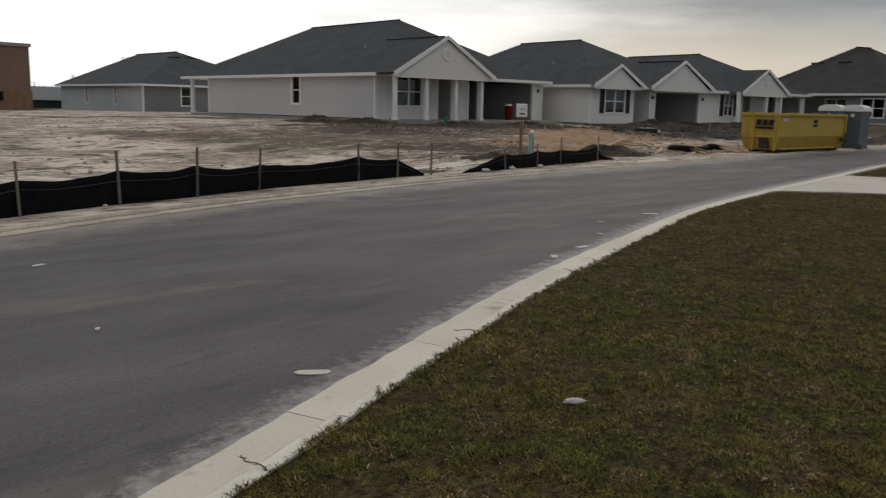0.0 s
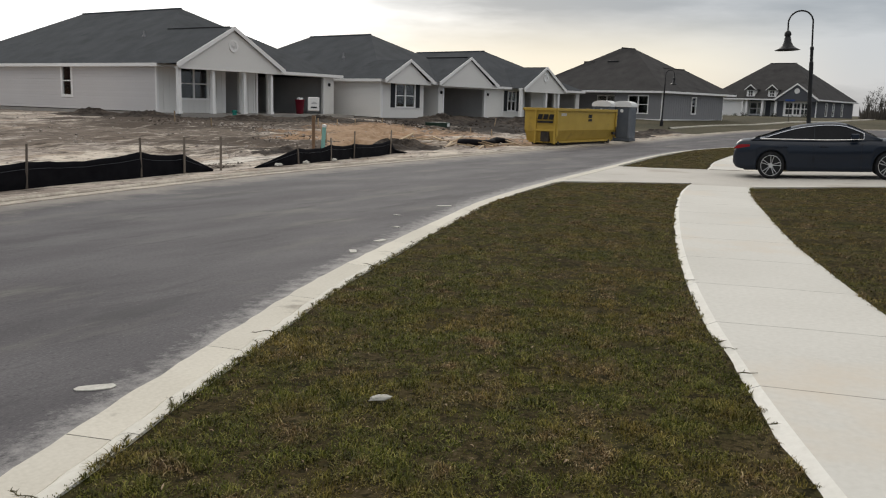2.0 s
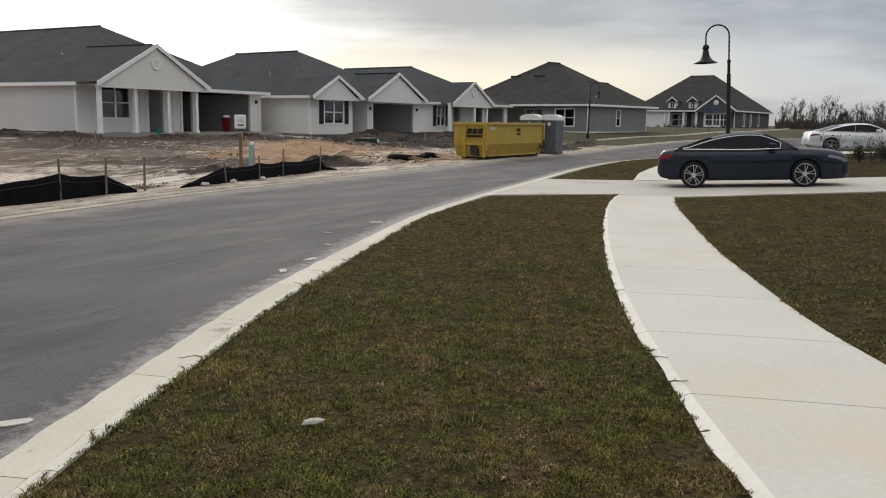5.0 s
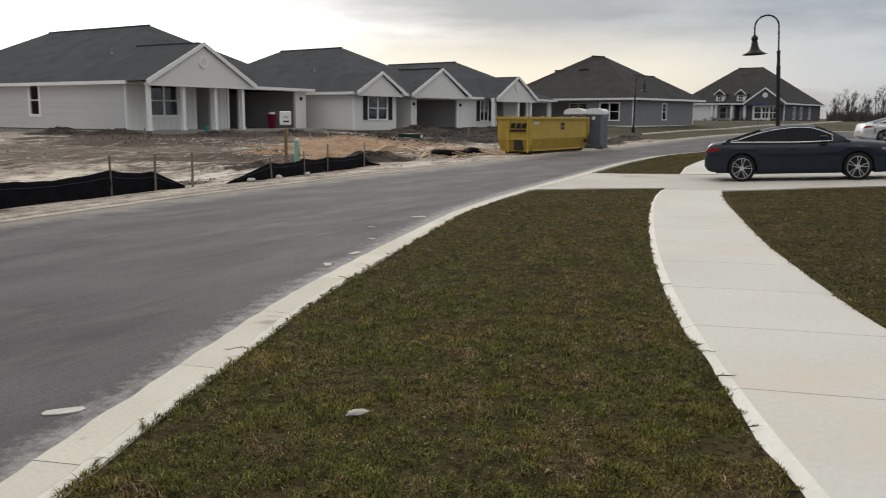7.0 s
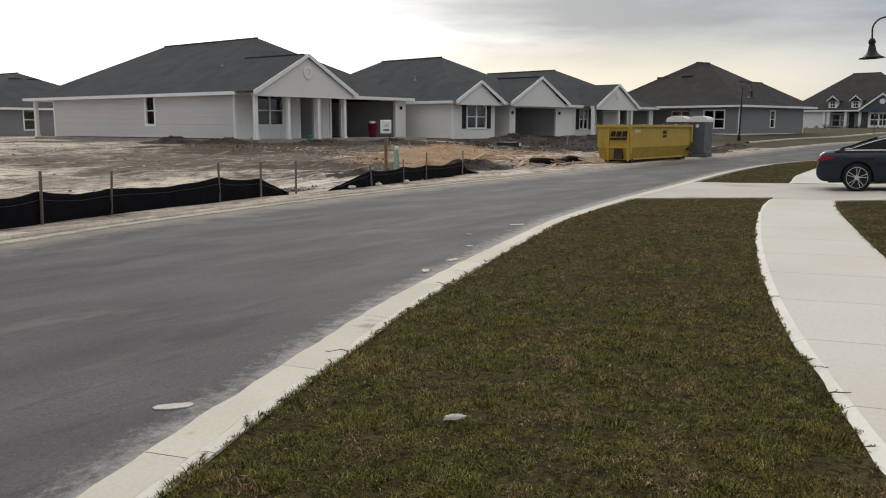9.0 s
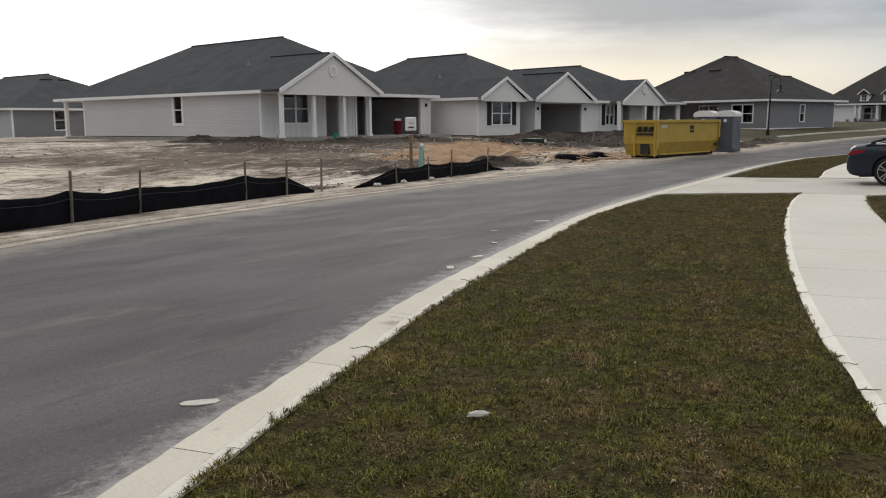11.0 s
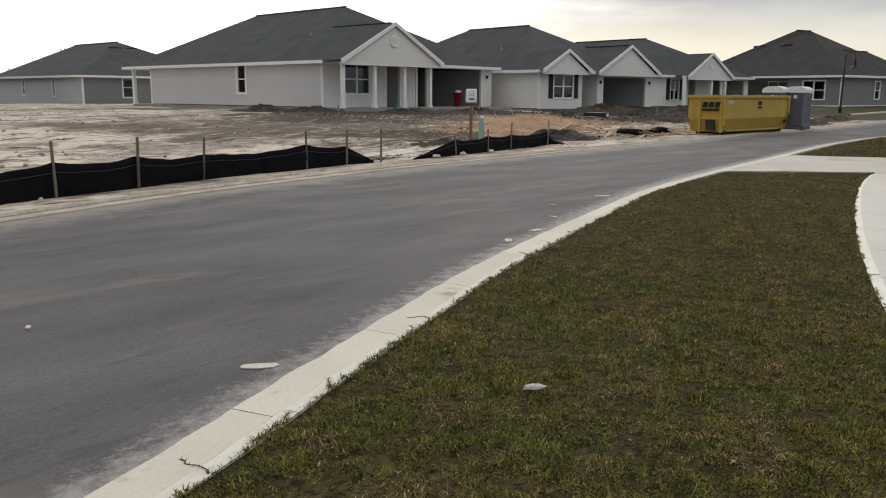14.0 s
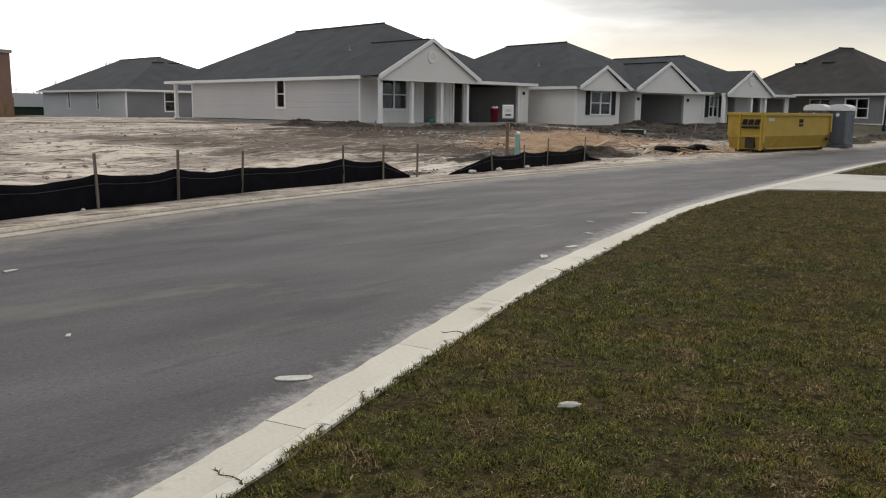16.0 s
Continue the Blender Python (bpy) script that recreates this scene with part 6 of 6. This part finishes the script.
# ---- street lamps ----
def street_lamp(m):
    p = thing("street_lamp", m, "black gooseneck street lamp with a bell shade", "street lamp", "street lamps")
    s = Solid()
    s.lathe([(0, 0), (0.17, 0), (0.17, 0.08), (0.13, 0.12), (0.13, 0.45), (0.10, 0.55), (0.075, 0.62), (0.062, 0.9), (0.060, 3.0), (0.045, 3.02), (0.045, 3.35), (0.055, 3.36), (0.055, 3.42), (0.03, 3.45)], 16)
    part("post", s, M_BLACK, p, smooth=False)
    r = 0.335
    s = Solid()
    path = [(0, 0, 3.3), (0, 0, 4.05)] + [(r - r * math.cos(math.pi * i / 14), 0, 4.15 + r * math.sin(math.pi * i / 14)) for i in range(15)] + [(2 * r, 0, 4.02), (2 * r, 0, 3.9)]
    s.tube(path, 0.024, 10)
    part("gooseneck", s, M_BLACK, p, smooth=True)
    s = Solid()
    s.lathe([(0.0, 3.93), (0.05, 3.93), (0.09, 3.88), (0.10, 3.80), (0.07, 3.77), (0.09, 3.72), (0.11, 3.60), (0.16, 3.50), (0.26, 3.42), (0.36, 3.375), (0.35, 3.37), (0.24, 3.41), (0.13, 3.50), (0.08, 3.62), (0, 3.64)], 28, pose(2 * r, 0, 0))
    part("bell_shade", s, M_BLACK, p, smooth=True)
    s = Solid()
    s.lathe([(0, 3.60), (0.07, 3.56), (0.08, 3.48), (0.0, 3.42)], 14, pose(2 * r, 0, 0))
    part("bulb", s, M_WHITEPL, p)
    return p


lp = street_lamp(pose(27.2, 4.30, 0.20, -2.8, 0, 0) @ pose(0, 0, 0, 0, 0, 97))
copy_thing(lp, pose(66.65, 21.56, 0.36, -0.6, 1.2, -72))
lp2 = thing("street_sign", pose(88.0, 16.0, 0.6, 0, 0, -80), "small blue street sign on a thin pole", "sign")
s = Solid()
s.tube([(0, 0, 0), (0, 0, 2.5)], 0.03, 8)
part("pole", s, M_STEEL, lp2)
s = Solid()
s.box(-0.42, 0.42, -0.02, 0.02, 2.3, 2.5)
part("plate", s, material("blue_sign", [(0.03, 0.06, 0.20), (0.04, 0.08, 0.25)], 3, 0.5, 0.02, 30), lp2)

# ---- cars ----
M_TINT = material("tinted_glass", [(0.008, 0.009, 0.011), (0.014, 0.015, 0.018)], 2, 0.08, 0.0, 30, spec=0.10)
M_CHROME = material("chrome", [(0.70, 0.70, 0.71), (0.78, 0.78, 0.79)], 4, 0.12, 0.0, 60, metal=1.0)
M_ALLOY = material("machined_alloy", [(0.62, 0.62, 0.63), (0.70, 0.70, 0.71)], 4, 0.35, 0.0, 60, metal=0.8)
M_TAIL = material("tail_light_red", [(0.20, 0.006, 0.010), (0.28, 0.010, 0.014)], 6, 0.15, 0.0, 60)
M_LAMPGL = material("headlight_lens", [(0.10, 0.105, 0.115), (0.30, 0.31, 0.33)], 14, 0.15, 0.0, 60, metal=0.2)
TOP = [(-2.50, 0.62), (-2.47, 0.80), (-2.42, 0.92), (-2.34, 0.975), (-2.15, 1.00), (-1.9, 1.005), (-1.0, 0.985), (0, 0.965), (1.0, 0.985), (1.4, 0.975), (1.9, 0.93), (2.2, 0.875), (2.38, 0.80), (2.46, 0.70), (2.49, 0.55)]
WID = [(-2.50, 0.70), (-2.46, 0.79), (-2.3, 0.86), (-1.8, 0.905), (-1.0, 0.92), (0, 0.915), (1.2, 0.92), (1.8, 0.89), (2.15, 0.81), (2.38, 0.68), (2.47, 0.56), (2.49, 0.46)]
BOT = [(-2.50, 0.40), (-2.40, 0.29), (-2.1, 0.24), (-1.0, 0.20), (1.0, 0.19), (2.1, 0.20), (2.40, 0.22), (2.49, 0.28)]
ROOFL = [(-2.05, 1.01), (-1.7, 1.10), (-1.3, 1.225), (-0.9, 1.325), (-0.4, 1.39), (-0.05, 1.40), (0.27, 1.37), (0.65, 1.235), (1.02, 1.06), (1.18, 0.98)]
AXLES, WHEEL_R = (-1.505, 1.365), 0.345


def car(m, paint, label):
    c = thing("parked_car", m, label, "car", "parked cars")
    xs = sorted(set([round(-2.50 + 4.99 * i / 66, 4) for i in range(67)] + [round(a + d, 4) for a in AXLES for d in (-0.40, -0.38, -0.34, -0.28, -0.2, -0.1, 0, 0.1, 0.2, 0.28, 0.34, 0.38, 0.40)]))
    s = Solid()
    rings = []
    for x in xs:
        w, top, bot = lerp(WID, x), lerp(TOP, x), lerp(BOT, x)
        arch = max([0.33 + math.sqrt(max(0, 0.39 ** 2 - (x - a) ** 2)) if abs(x - a) < 0.39 else 0 for a in AXLES])
        low = max(bot, arch)
        low = min(low, top - 0.08)
        sh = top - 0.10
        crease = low + (sh - low) * 0.55
        h = [(0.0, low), (w * 0.80, low), (w * 0.965, low + 0.012), (w * 0.985, low + (crease - low) * 0.4), (w * 0.975, crease - 0.02), (w, crease + 0.03), (w * 0.985, sh - 0.04), (w * 0.94, sh + 0.045), (w * 0.84, top - 0.012), (w * 0.5, top + 0.010), (0.0, top + 0.018)]
        rings.append([(x, -y, z) for y, z in h] + [(x, y, z) for y, z in reversed(h[1:-1])])
    n = len(rings[0])
    s.add([p for r in rings for p in r], [(i * n + k, (i + 1) * n + k, (i + 1) * n + (k + 1) % n, i * n + (k + 1) % n) for i in range(len(rings) - 1) for k in range(n)])
    part("body", s, paint, c, smooth=True)
    for name, ring in (("rear_panel", rings[0]), ("nose_panel", list(reversed(rings[-1])))):
        s = Solid()
        s.add(ring, [tuple(range(n))])
        part(name, s, paint, c)
    # greenhouse
    s = Solid()
    rings = []
    gx = [(-2.05 + 3.23 * i / 30) for i in range(31)]

    def cross(x):
        b, r = lerp(TOP, x) - 0.02, max(lerp(ROOFL, x), lerp(TOP, x) + 0.004)
        wb = lerp(WID, x) * 0.90
        k = min(1.0, (r - b) / 0.45)
        wr = wb - 0.24 * k
        return b, r, wb, wr
    for x in gx:
        b, r, wb, wr = cross(x)
        h = [(wb, b), (wb - (wb - wr) * 0.5, b + (r - b) * 0.52), (wr + 0.03, r - 0.055 * min(1, (r - b) / 0.3)), (wr - 0.06, r - 0.012), (wr * 0.5, r + 0.008), (0, r + 0.012)]
        rings.append([(x, -y, z) for y, z in h] + [(x, y, z) for y, z in reversed(h[:-1])])
    n = len(rings[0])
    s.add([p for r in rings for p in r], [(i * n + k, (i + 1) * n + k, (i + 1) * n + k + 1, i * n + k + 1) for i in range(len(rings) - 1) for k in range(n - 1)])
    part("cabin_roof", s, paint, c, smooth=True)
    # side windows, each its own pane, with a chrome line round them
    for sg in (-1, 1):
        line_lo, line_hi = [], []
        for x0, x1 in ((-1.80, -0.455), (-0.445, 0.74)):
            s = Solid()
            v = []
            for i in range(9):
                x = x0 + (x1 - x0) * i / 8
                b, r, wb, wr = cross(x)
                lo, hi = b + 0.045, max(b + 0.05, r - 0.075)
                f = lambda z: wb - (wb - wr) * min(1, (z - b) / max(0.01, (r - b))) * 0.97 + 0.012
                v += [(x, sg * f(lo), lo), (x, sg * f((lo + hi) / 2), (lo + hi) / 2), (x, sg * f(hi), hi)]
                line_lo.append((x, sg * (f(lo) + 0.004), lo - 0.012))
                line_hi.append((x, sg * (f(hi) + 0.004), hi + 0.012))
            q = [(i * 3 + k, (i + 1) * 3 + k, (i + 1) * 3 + k + 1, i * 3 + k + 1) for i in range(8) for k in range(2)]
            s.add(v, q if sg < 0 else [tuple(reversed(a)) for a in q])
            inner = [(a, b_ - sg * 0.02, cc) for a, b_, cc in v]
            s.add(inner, [tuple(reversed(a)) for a in q] if sg < 0 else q)
            part("side_window", s, M_TINT, c)
        s = Solid()
        s.tube(line_lo + list(reversed(line_hi)) + [line_lo[0]], 0.012, 6)
        part("chrome_trim", s, M_CHROME, c)
    # windscreen and rear window
    for name, x0, x1 in (("windscreen", 0.34, 1.1), ("rear_window", -1.95, -1.05)):
        s = Solid()
        v = []
        for i in range(7):
            x = x0 + (x1 - x0) * i / 6
            b, r, wb, wr = cross(x)
            v += [(x, (wr - 0.07) * k / 3, r + 0.018 + (0.004 if k == 0 else 0)) for k in (-3, -1.5, 0, 1.5, 3)]
        s.add(v, [(i * 5 + k, (i + 1) * 5 + k, (i + 1) * 5 + k + 1, i * 5 + k + 1) for i in range(6) for k in range(4)])
        part(name, s, M_TINT, c, smooth=True)
    # wheel wells and underbody
    s = Solid()
    s.box(-2.2, 2.2, -0.70, 0.70, 0.22, 0.5)
    for a in AXLES:
        s.box(a - 0.42, a + 0.42, -0.74, 0.74, 0.45, 0.74)
    part("underbody", s, M_BLACK, c)
    for a in AXLES:
        for sg in (-1, 1):
            mm = pose(a, sg * 0.80, WHEEL_R, 90 if sg < 0 else -90)
            s = Solid()
            s.lathe([(0.262, -0.11), (0.30, -0.115), (0.33, -0.09), (WHEEL_R, -0.05), (WHEEL_R, 0.05), (0.33, 0.09), (0.30, 0.112), (0.270, 0.105), (0.262, 0.08)], 32, mm)
            w = part("wheel", s, M_RUBBER, c, "black tyre", True)
            s = Solid()
            s.lathe([(0.266, 0.085), (0.270, 0.105), (0.258, 0.10), (0.25, 0.03), (0.0, 0.02)], 32, mm)
            part("wheel_barrel", s, M_BLACK, w)
            s = Solid()
            for k in range(10):
                q = (k // 2) * 72 + (k % 2) * 20
                s.prism([(0.045, -0.007, 0.088), (0.256, -0.0065, 0.104), (0.256, 0.0065, 0.104), (0.045, 0.007, 0.088)], (0, 0, -0.03), mm @ pose(0, 0, 0, 0, 0, q))
            s.lathe([(0.262, 0.106), (0.254, 0.108), (0.249, 0.09)], 32, mm)
            s.lathe([(0.0, 0.10), (0.045, 0.098), (0.06, 0.08)], 16, mm)
            part("rim_spokes", s, M_ALLOY, w, "machined alloy spokes")
    # lights, mirror, handles, seams
    for sg in (-1, 1):
        s = Solid()
        v = []
        for i in range(6):
            x = -2.485 + 0.42 * i / 5
            w, top = lerp(WID, x), lerp(TOP, x)
            z1, z0 = min(top - 0.09, 0.88), 0.765 + 0.06 * i / 5
            v += [(x, sg * (w * 0.98 + 0.010), z0), (x, sg * (w * 0.975 + 0.010), max(z1, z0 + 0.02))]
        q = [(i * 2, i * 2 + 2, i * 2 + 3, i * 2 + 1) for i in range(5)]
        s.add(v, q if sg < 0 else [tuple(reversed(a)) for a in q])
        part("tail_light", s, M_TAIL, c)
        s = Solid()
        v = []
        for i in range(6):
            x = 1.92 + 0.48 * i / 5
            w, top = lerp(WID, x), lerp(TOP, x)
            v += [(x, sg * (w * 0.985 + 0.012), top - 0.175 - 0.02 * (i / 5)), (x, sg * (w * 0.965 + 0.012), top - 0.115)]
        q = [(i * 2, i * 2 + 2, i * 2 + 3, i * 2 + 1) for i in range(5)]
        s.add(v, q if sg < 0 else [tuple(reversed(a)) for a in q])
        part("headlight", s, M_LAMPGL, c)
        s = Solid()
        s.box(0.42, 0.62, *sorted((sg * 0.86, sg * 1.06)), 1.0, 1.13, 0.03)
        part("door_mirror", s, paint, c)
        for x in (-1.30, -0.32):
            s = Solid()
            s.box(x, x + 0.2, *sorted((sg * 0.88, sg * 0.925)), 0.80, 0.835, 0.01)
            part("door_handle", s, paint, c)
        for x in (-0.45, 0.70):
            s = Solid()
            s.box(x - 0.0025, x + 0.0025, *sorted((sg * 0.86, sg * 0.9205)), 0.27, 0.88)
            part("door_seam", s, M_BLACK, c)
    s = Solid()
    v = []
    for x, z1 in ((2.34, 0.56), (2.40, 0.64), (2.45, 0.645), (2.482, 0.60), (2.496, 0.54)):
        v += [(x + 0.004, -(lerp(WID, x) + 0.006), 0.34), (x + 0.004, -(lerp(WID, x) + 0.006), z1)]
    v += [(a, -b, z) for a, b, z in [p for k in (4, 3, 2, 1, 0) for p in v[k * 2:k * 2 + 2]]]
    s.add(v, [(i * 2, i * 2 + 2, i * 2 + 3, i * 2 + 1) for i in range(9)])
    part("grille", s, M_BLACK, c)
    return c


M_NAVY = material("slate_blue_paint", [(0.006, 0.011, 0.022), (0.008, 0.014, 0.026)], 1, 0.3, 0.0, 30, metal=0.0, coat=0.12, spec=0.3)
M_CARWHITE = material("white_car_paint", [(0.70, 0.71, 0.72), (0.75, 0.76, 0.77)], 1, 0.3, 0.0, 30, coat=1.0)
fwd = -80.0
cx, cy = 24.25 + 0.80 * math.cos(radians(fwd + 90)), 3.29 + 0.80 * math.sin(radians(fwd + 90))
cx, cy = cx - 0.68, cy - 0.10
car(pose(cx, cy, near_side(cx, cy) + 0.02, 0, 0, fwd) @ pose(0, 0, 0, 0, -2.5, 0) @ pose(0.07, 0, 0) @ Matrix.Diagonal((0.957, 0.97, 1.025, 1)), M_NAVY, "slate-blue sedan with tinted windows parked across the driveway")
car(pose(45.75, 1.24, 0.45, 0, 0, -72), M_CARWHITE, "white sedan parked beyond the lawn and shrubs")

# ---- brown building and a pale container behind the lot ----
bb = thing("brown_building", pose(23.55, 71.05, 0.3, 0, 0, 12), "tall brown clad building at the edge of the lot", "building")
s = Solid()
s.box(-16, 0, 0, 9, 0, 5.25)
part("wall", s, M_BRICK, bb)
s = Solid()
s.box(-16.1, 0.12, -0.12, 9.1, 5.25, 5.5)
part("parapet", s, M_SLAB, bb)
s = Solid()
s.box(-3.6, -2.3, -0.09, 0.02, 1.1, 1.8)
part("window", s, M_TINT, bb)
s = Solid()
s.box(-16.05, 0.05, -0.06, -0.0, 0.0, 1.9)
part("base_course", s, M_POST, bb, "paler brown base course")
ct = thing("site_container", pose(34.5, 106, 0.5, 0, 0, -18), "pale site trailer with a dark base far behind the lot", "trailer")
s = Solid()
s.box(0, 6.5, 0, 2.5, 0.9, 2.5, 0.04)
part("box", s, M_SIDING_LIT_PALE, ct)
s = Solid()
s.box(-0.5, 7.0, 0.2, 2.3, 0, 0.9)
part("base", s, M_DKGREEN, ct)

# ---- trees ----
# the grey bark is lightened to carry the haze over the far trees
M_BARK = material("haze_pale_bark", [(0.11, 0.10, 0.09), (0.18, 0.165, 0.15)], 5, 0.95, 0.4, 30)
M_FOL = material("sparse_foliage", [(0.040, 0.042, 0.030), (0.075, 0.075, 0.056)], 0.7, 0.9, 0.0, 5)


def bare_tree(seed, height, leafy, label):
    """A storm-thinned tree: tapered trunk, forking limbs, twigs and a few clumps of leaves."""
    r = random.Random(seed)
    wood, leaf = Solid(), Solid()

    def grow(p, d, length, rad, depth):
        pts, q = [p], p.copy()
        dd = d.copy()
        n = 4
        for i in range(n):
            dd = (dd + Vector((r.uniform(-1, 1), r.uniform(-1, 1), r.uniform(-0.3, 0.7))) * 0.16).normalized()
            q = q + dd * length / n
            pts.append(q.copy())
        wood.tube(pts, [rad * (1 - 0.55 * i / n) for i in range(n + 1)], 6 if depth == 0 else 4)
        if depth < 3:
            for k in range(r.randint(2, 4) if depth else 7):
                t = r.uniform(0.3, 1.0)
                o = pts[min(n, int(t * n))]
                side = Vector((r.uniform(-1, 1), r.uniform(-1, 1), r.uniform(0.1, 0.9))).normalized()
                grow(o, (side + dd * 0.6).normalized(), length * r.uniform(0.28, 0.5), rad * 0.38, depth + 1)
        if depth >= 2 and r.random() < leafy:
            for k in range(7):
                c = q + Vector((r.uniform(-1, 1), r.uniform(-1, 1), r.uniform(-1, 1))) * 0.35
                a = [Vector((r.uniform(-1, 1), r.uniform(-1, 1), r.uniform(-1, 1))) * 0.16 for _ in range(4)]
                leaf.add([c + x for x in a], [(0, 1, 2, 3)])
    grow(Vector((0, 0, -0.2)), Vector((r.uniform(-0.1, 0.1), r.uniform(-0.1, 0.1), 1)).normalized(), height * 0.85, height * 0.022, 0)
    t = thing("tree", pose(0, 0, 0), label, "tree", "storm-thinned trees")
    part("trunk", wood, M_BARK, t)
    if leaf.v:
        part("crown", leaf, M_FOL, t)
    return t


kinds = [bare_tree(11, 7.5, 0.25, "bare storm-thinned tree with broken limbs"), bare_tree(12, 9.0, 0.40, "thin pine with sparse dark foliage"), bare_tree(13, 6.0, 0.7, "low scrubby tree with patchy foliage")]
rng = random.Random(21)
spots = []
for i in range(150):
    a = radians(rng.uniform(-9, 6.0))
    d = rng.uniform(125, 195)
    spots.append((d * math.cos(a), d * math.sin(a), 0.75))
for deg, d in ((71.5, 140), (70.2, 150), (72.8, 120), (69.4, 135)):
    spots.append((d * math.cos(radians(deg)), d * math.sin(radians(deg)), 0.5))
for k, (x, y, z) in zip(range(3), spots):
    kinds[k].matrix_world = pose(x, y, z, 0, 0, k * 40) @ Matrix.Scale(0.6, 4)
for i, (x, y, z) in enumerate(spots[3:]):
    k = rng.uniform(0.28, 0.56) if i % 6 else rng.uniform(0.56, 0.74)
    c = copy_thing(kinds[i % 3], pose(x, y, z, 0, 0, rng.uniform(0, 360)))
    c.scale = (k * 0.85, k * 0.85, k * rng.uniform(0.9, 1.3))
c = copy_thing(kinds[1], pose(43.4, 101, 0.5, 0, 0, 30))
c.scale = (0.72, 0.72, 0.72)

# scrub along the far field, of uncounted stems
M_SCRUB = material("brown_scrub", [(0.050, 0.044, 0.038), (0.10, 0.088, 0.076)], 0.4, 1.0, 0.0, 3)
rng = np.random.default_rng(8)
s = Solid()
for i in range(14000):
    a, d = radians(rng.uniform(-12, 6.2)), rng.uniform(108, 195)
    if rng.random() < 0.12:
        a, d = radians(rng.uniform(68.5, 76)), rng.uniform(115, 160)
    x, y = d * math.cos(a), d * math.sin(a)
    hh = rng.uniform(0.5, 2.3) * (1 if rng.random() < 0.9 else 1.4)
    w = rng.uniform(0.02, 0.08)
    lx, ly = rng.uniform(-0.5, 0.5, 2)
    s.add([(x - w, y + w, 0.4), (x + w, y - w, 0.4), (x + lx + w * 3, y + ly, 0.4 + hh * 0.7), (x + lx * 1.3, y + ly * 1.3, 0.4 + hh), (x + lx - w * 3, y + ly + 0.1, 0.4 + hh * 0.6)], [(0, 1, 2, 3, 4)])
tagged(new("far_scrub", mesh_from("far_scrub", s.v, s.f, M_SCRUB)), "brown leafless scrub along the far field", "scrub", kind="stuff")


# ---- shrubs before the white car and the finished house ----
def shrub(x, y, z, size, seed, label, group, leafy=1.0):
    r = random.Random(seed)
    t = thing("shrub", pose(x, y, z), label, "shrub", group)
    wood, leaf = Solid(), Solid()
    for i in range(14):
        d = Vector((r.uniform(-0.6, 0.6), r.uniform(-0.6, 0.6), r.uniform(0.6, 1.2))) * size
        wood.tube([(0, 0, -0.05), d * 0.5 + Vector((r.uniform(-.1, .1), 0, 0)) * size, d], [0.015 * size, 0.01 * size, 0.004 * size], 4)
        for k in range(int(26 * leafy)):
            c = d * r.uniform(0.35, 1.05) + Vector((r.uniform(-1, 1), r.uniform(-1, 1), r.uniform(-1, 1))) * 0.18 * size
            a = [Vector((r.uniform(-1, 1), r.uniform(-1, 1), r.uniform(-1, 1))) * 0.05 * size for _ in range(4)]
            leaf.add([c + q for q in a], [(0, 1, 2, 3)])
    part("stems", wood, M_BARK, t)
    if leaf.v:
        part("leaves", leaf, M_FOL, t)
    return t


shrub(38.4, 1.95, 0.3, 1.05, 1, "bare sapling before the white car", "saplings", 0.2)
shrub(38.5, 0.55, 0.35, 1.0, 2, "bare sapling before the white car", "saplings", 0.2)
shrub(37.6, 0.95, 0.3, 0.62, 3, "low dark green shrub before the white car", "low shrubs", 3.0)
shrub(37.9, 0.2, 0.32, 0.7, 4, "low dark green shrub before the white car", "low shrubs", 3.0)
shrub(38.2, -0.7, 0.35, 0.7, 5, "low dark green shrub before the white car", "low shrubs", 3.0)
shrub(38.4, -1.6, 0.36, 0.75, 6, "low dark green shrub before the white car", "low shrubs", 3.0)
for i in range(9):
    w = Matrix(pose(116.67, 18.02, 1.0, 0, 0, -95.3)) @ Vector((-11.0 + i * 1.25, -1.3, 0))
    shrub(w.x, w.y, 0.95, 0.42 + 0.16 * (i % 3), 30 + i, "small clipped shrub before the finished house", "foundation shrubs", 2.5)
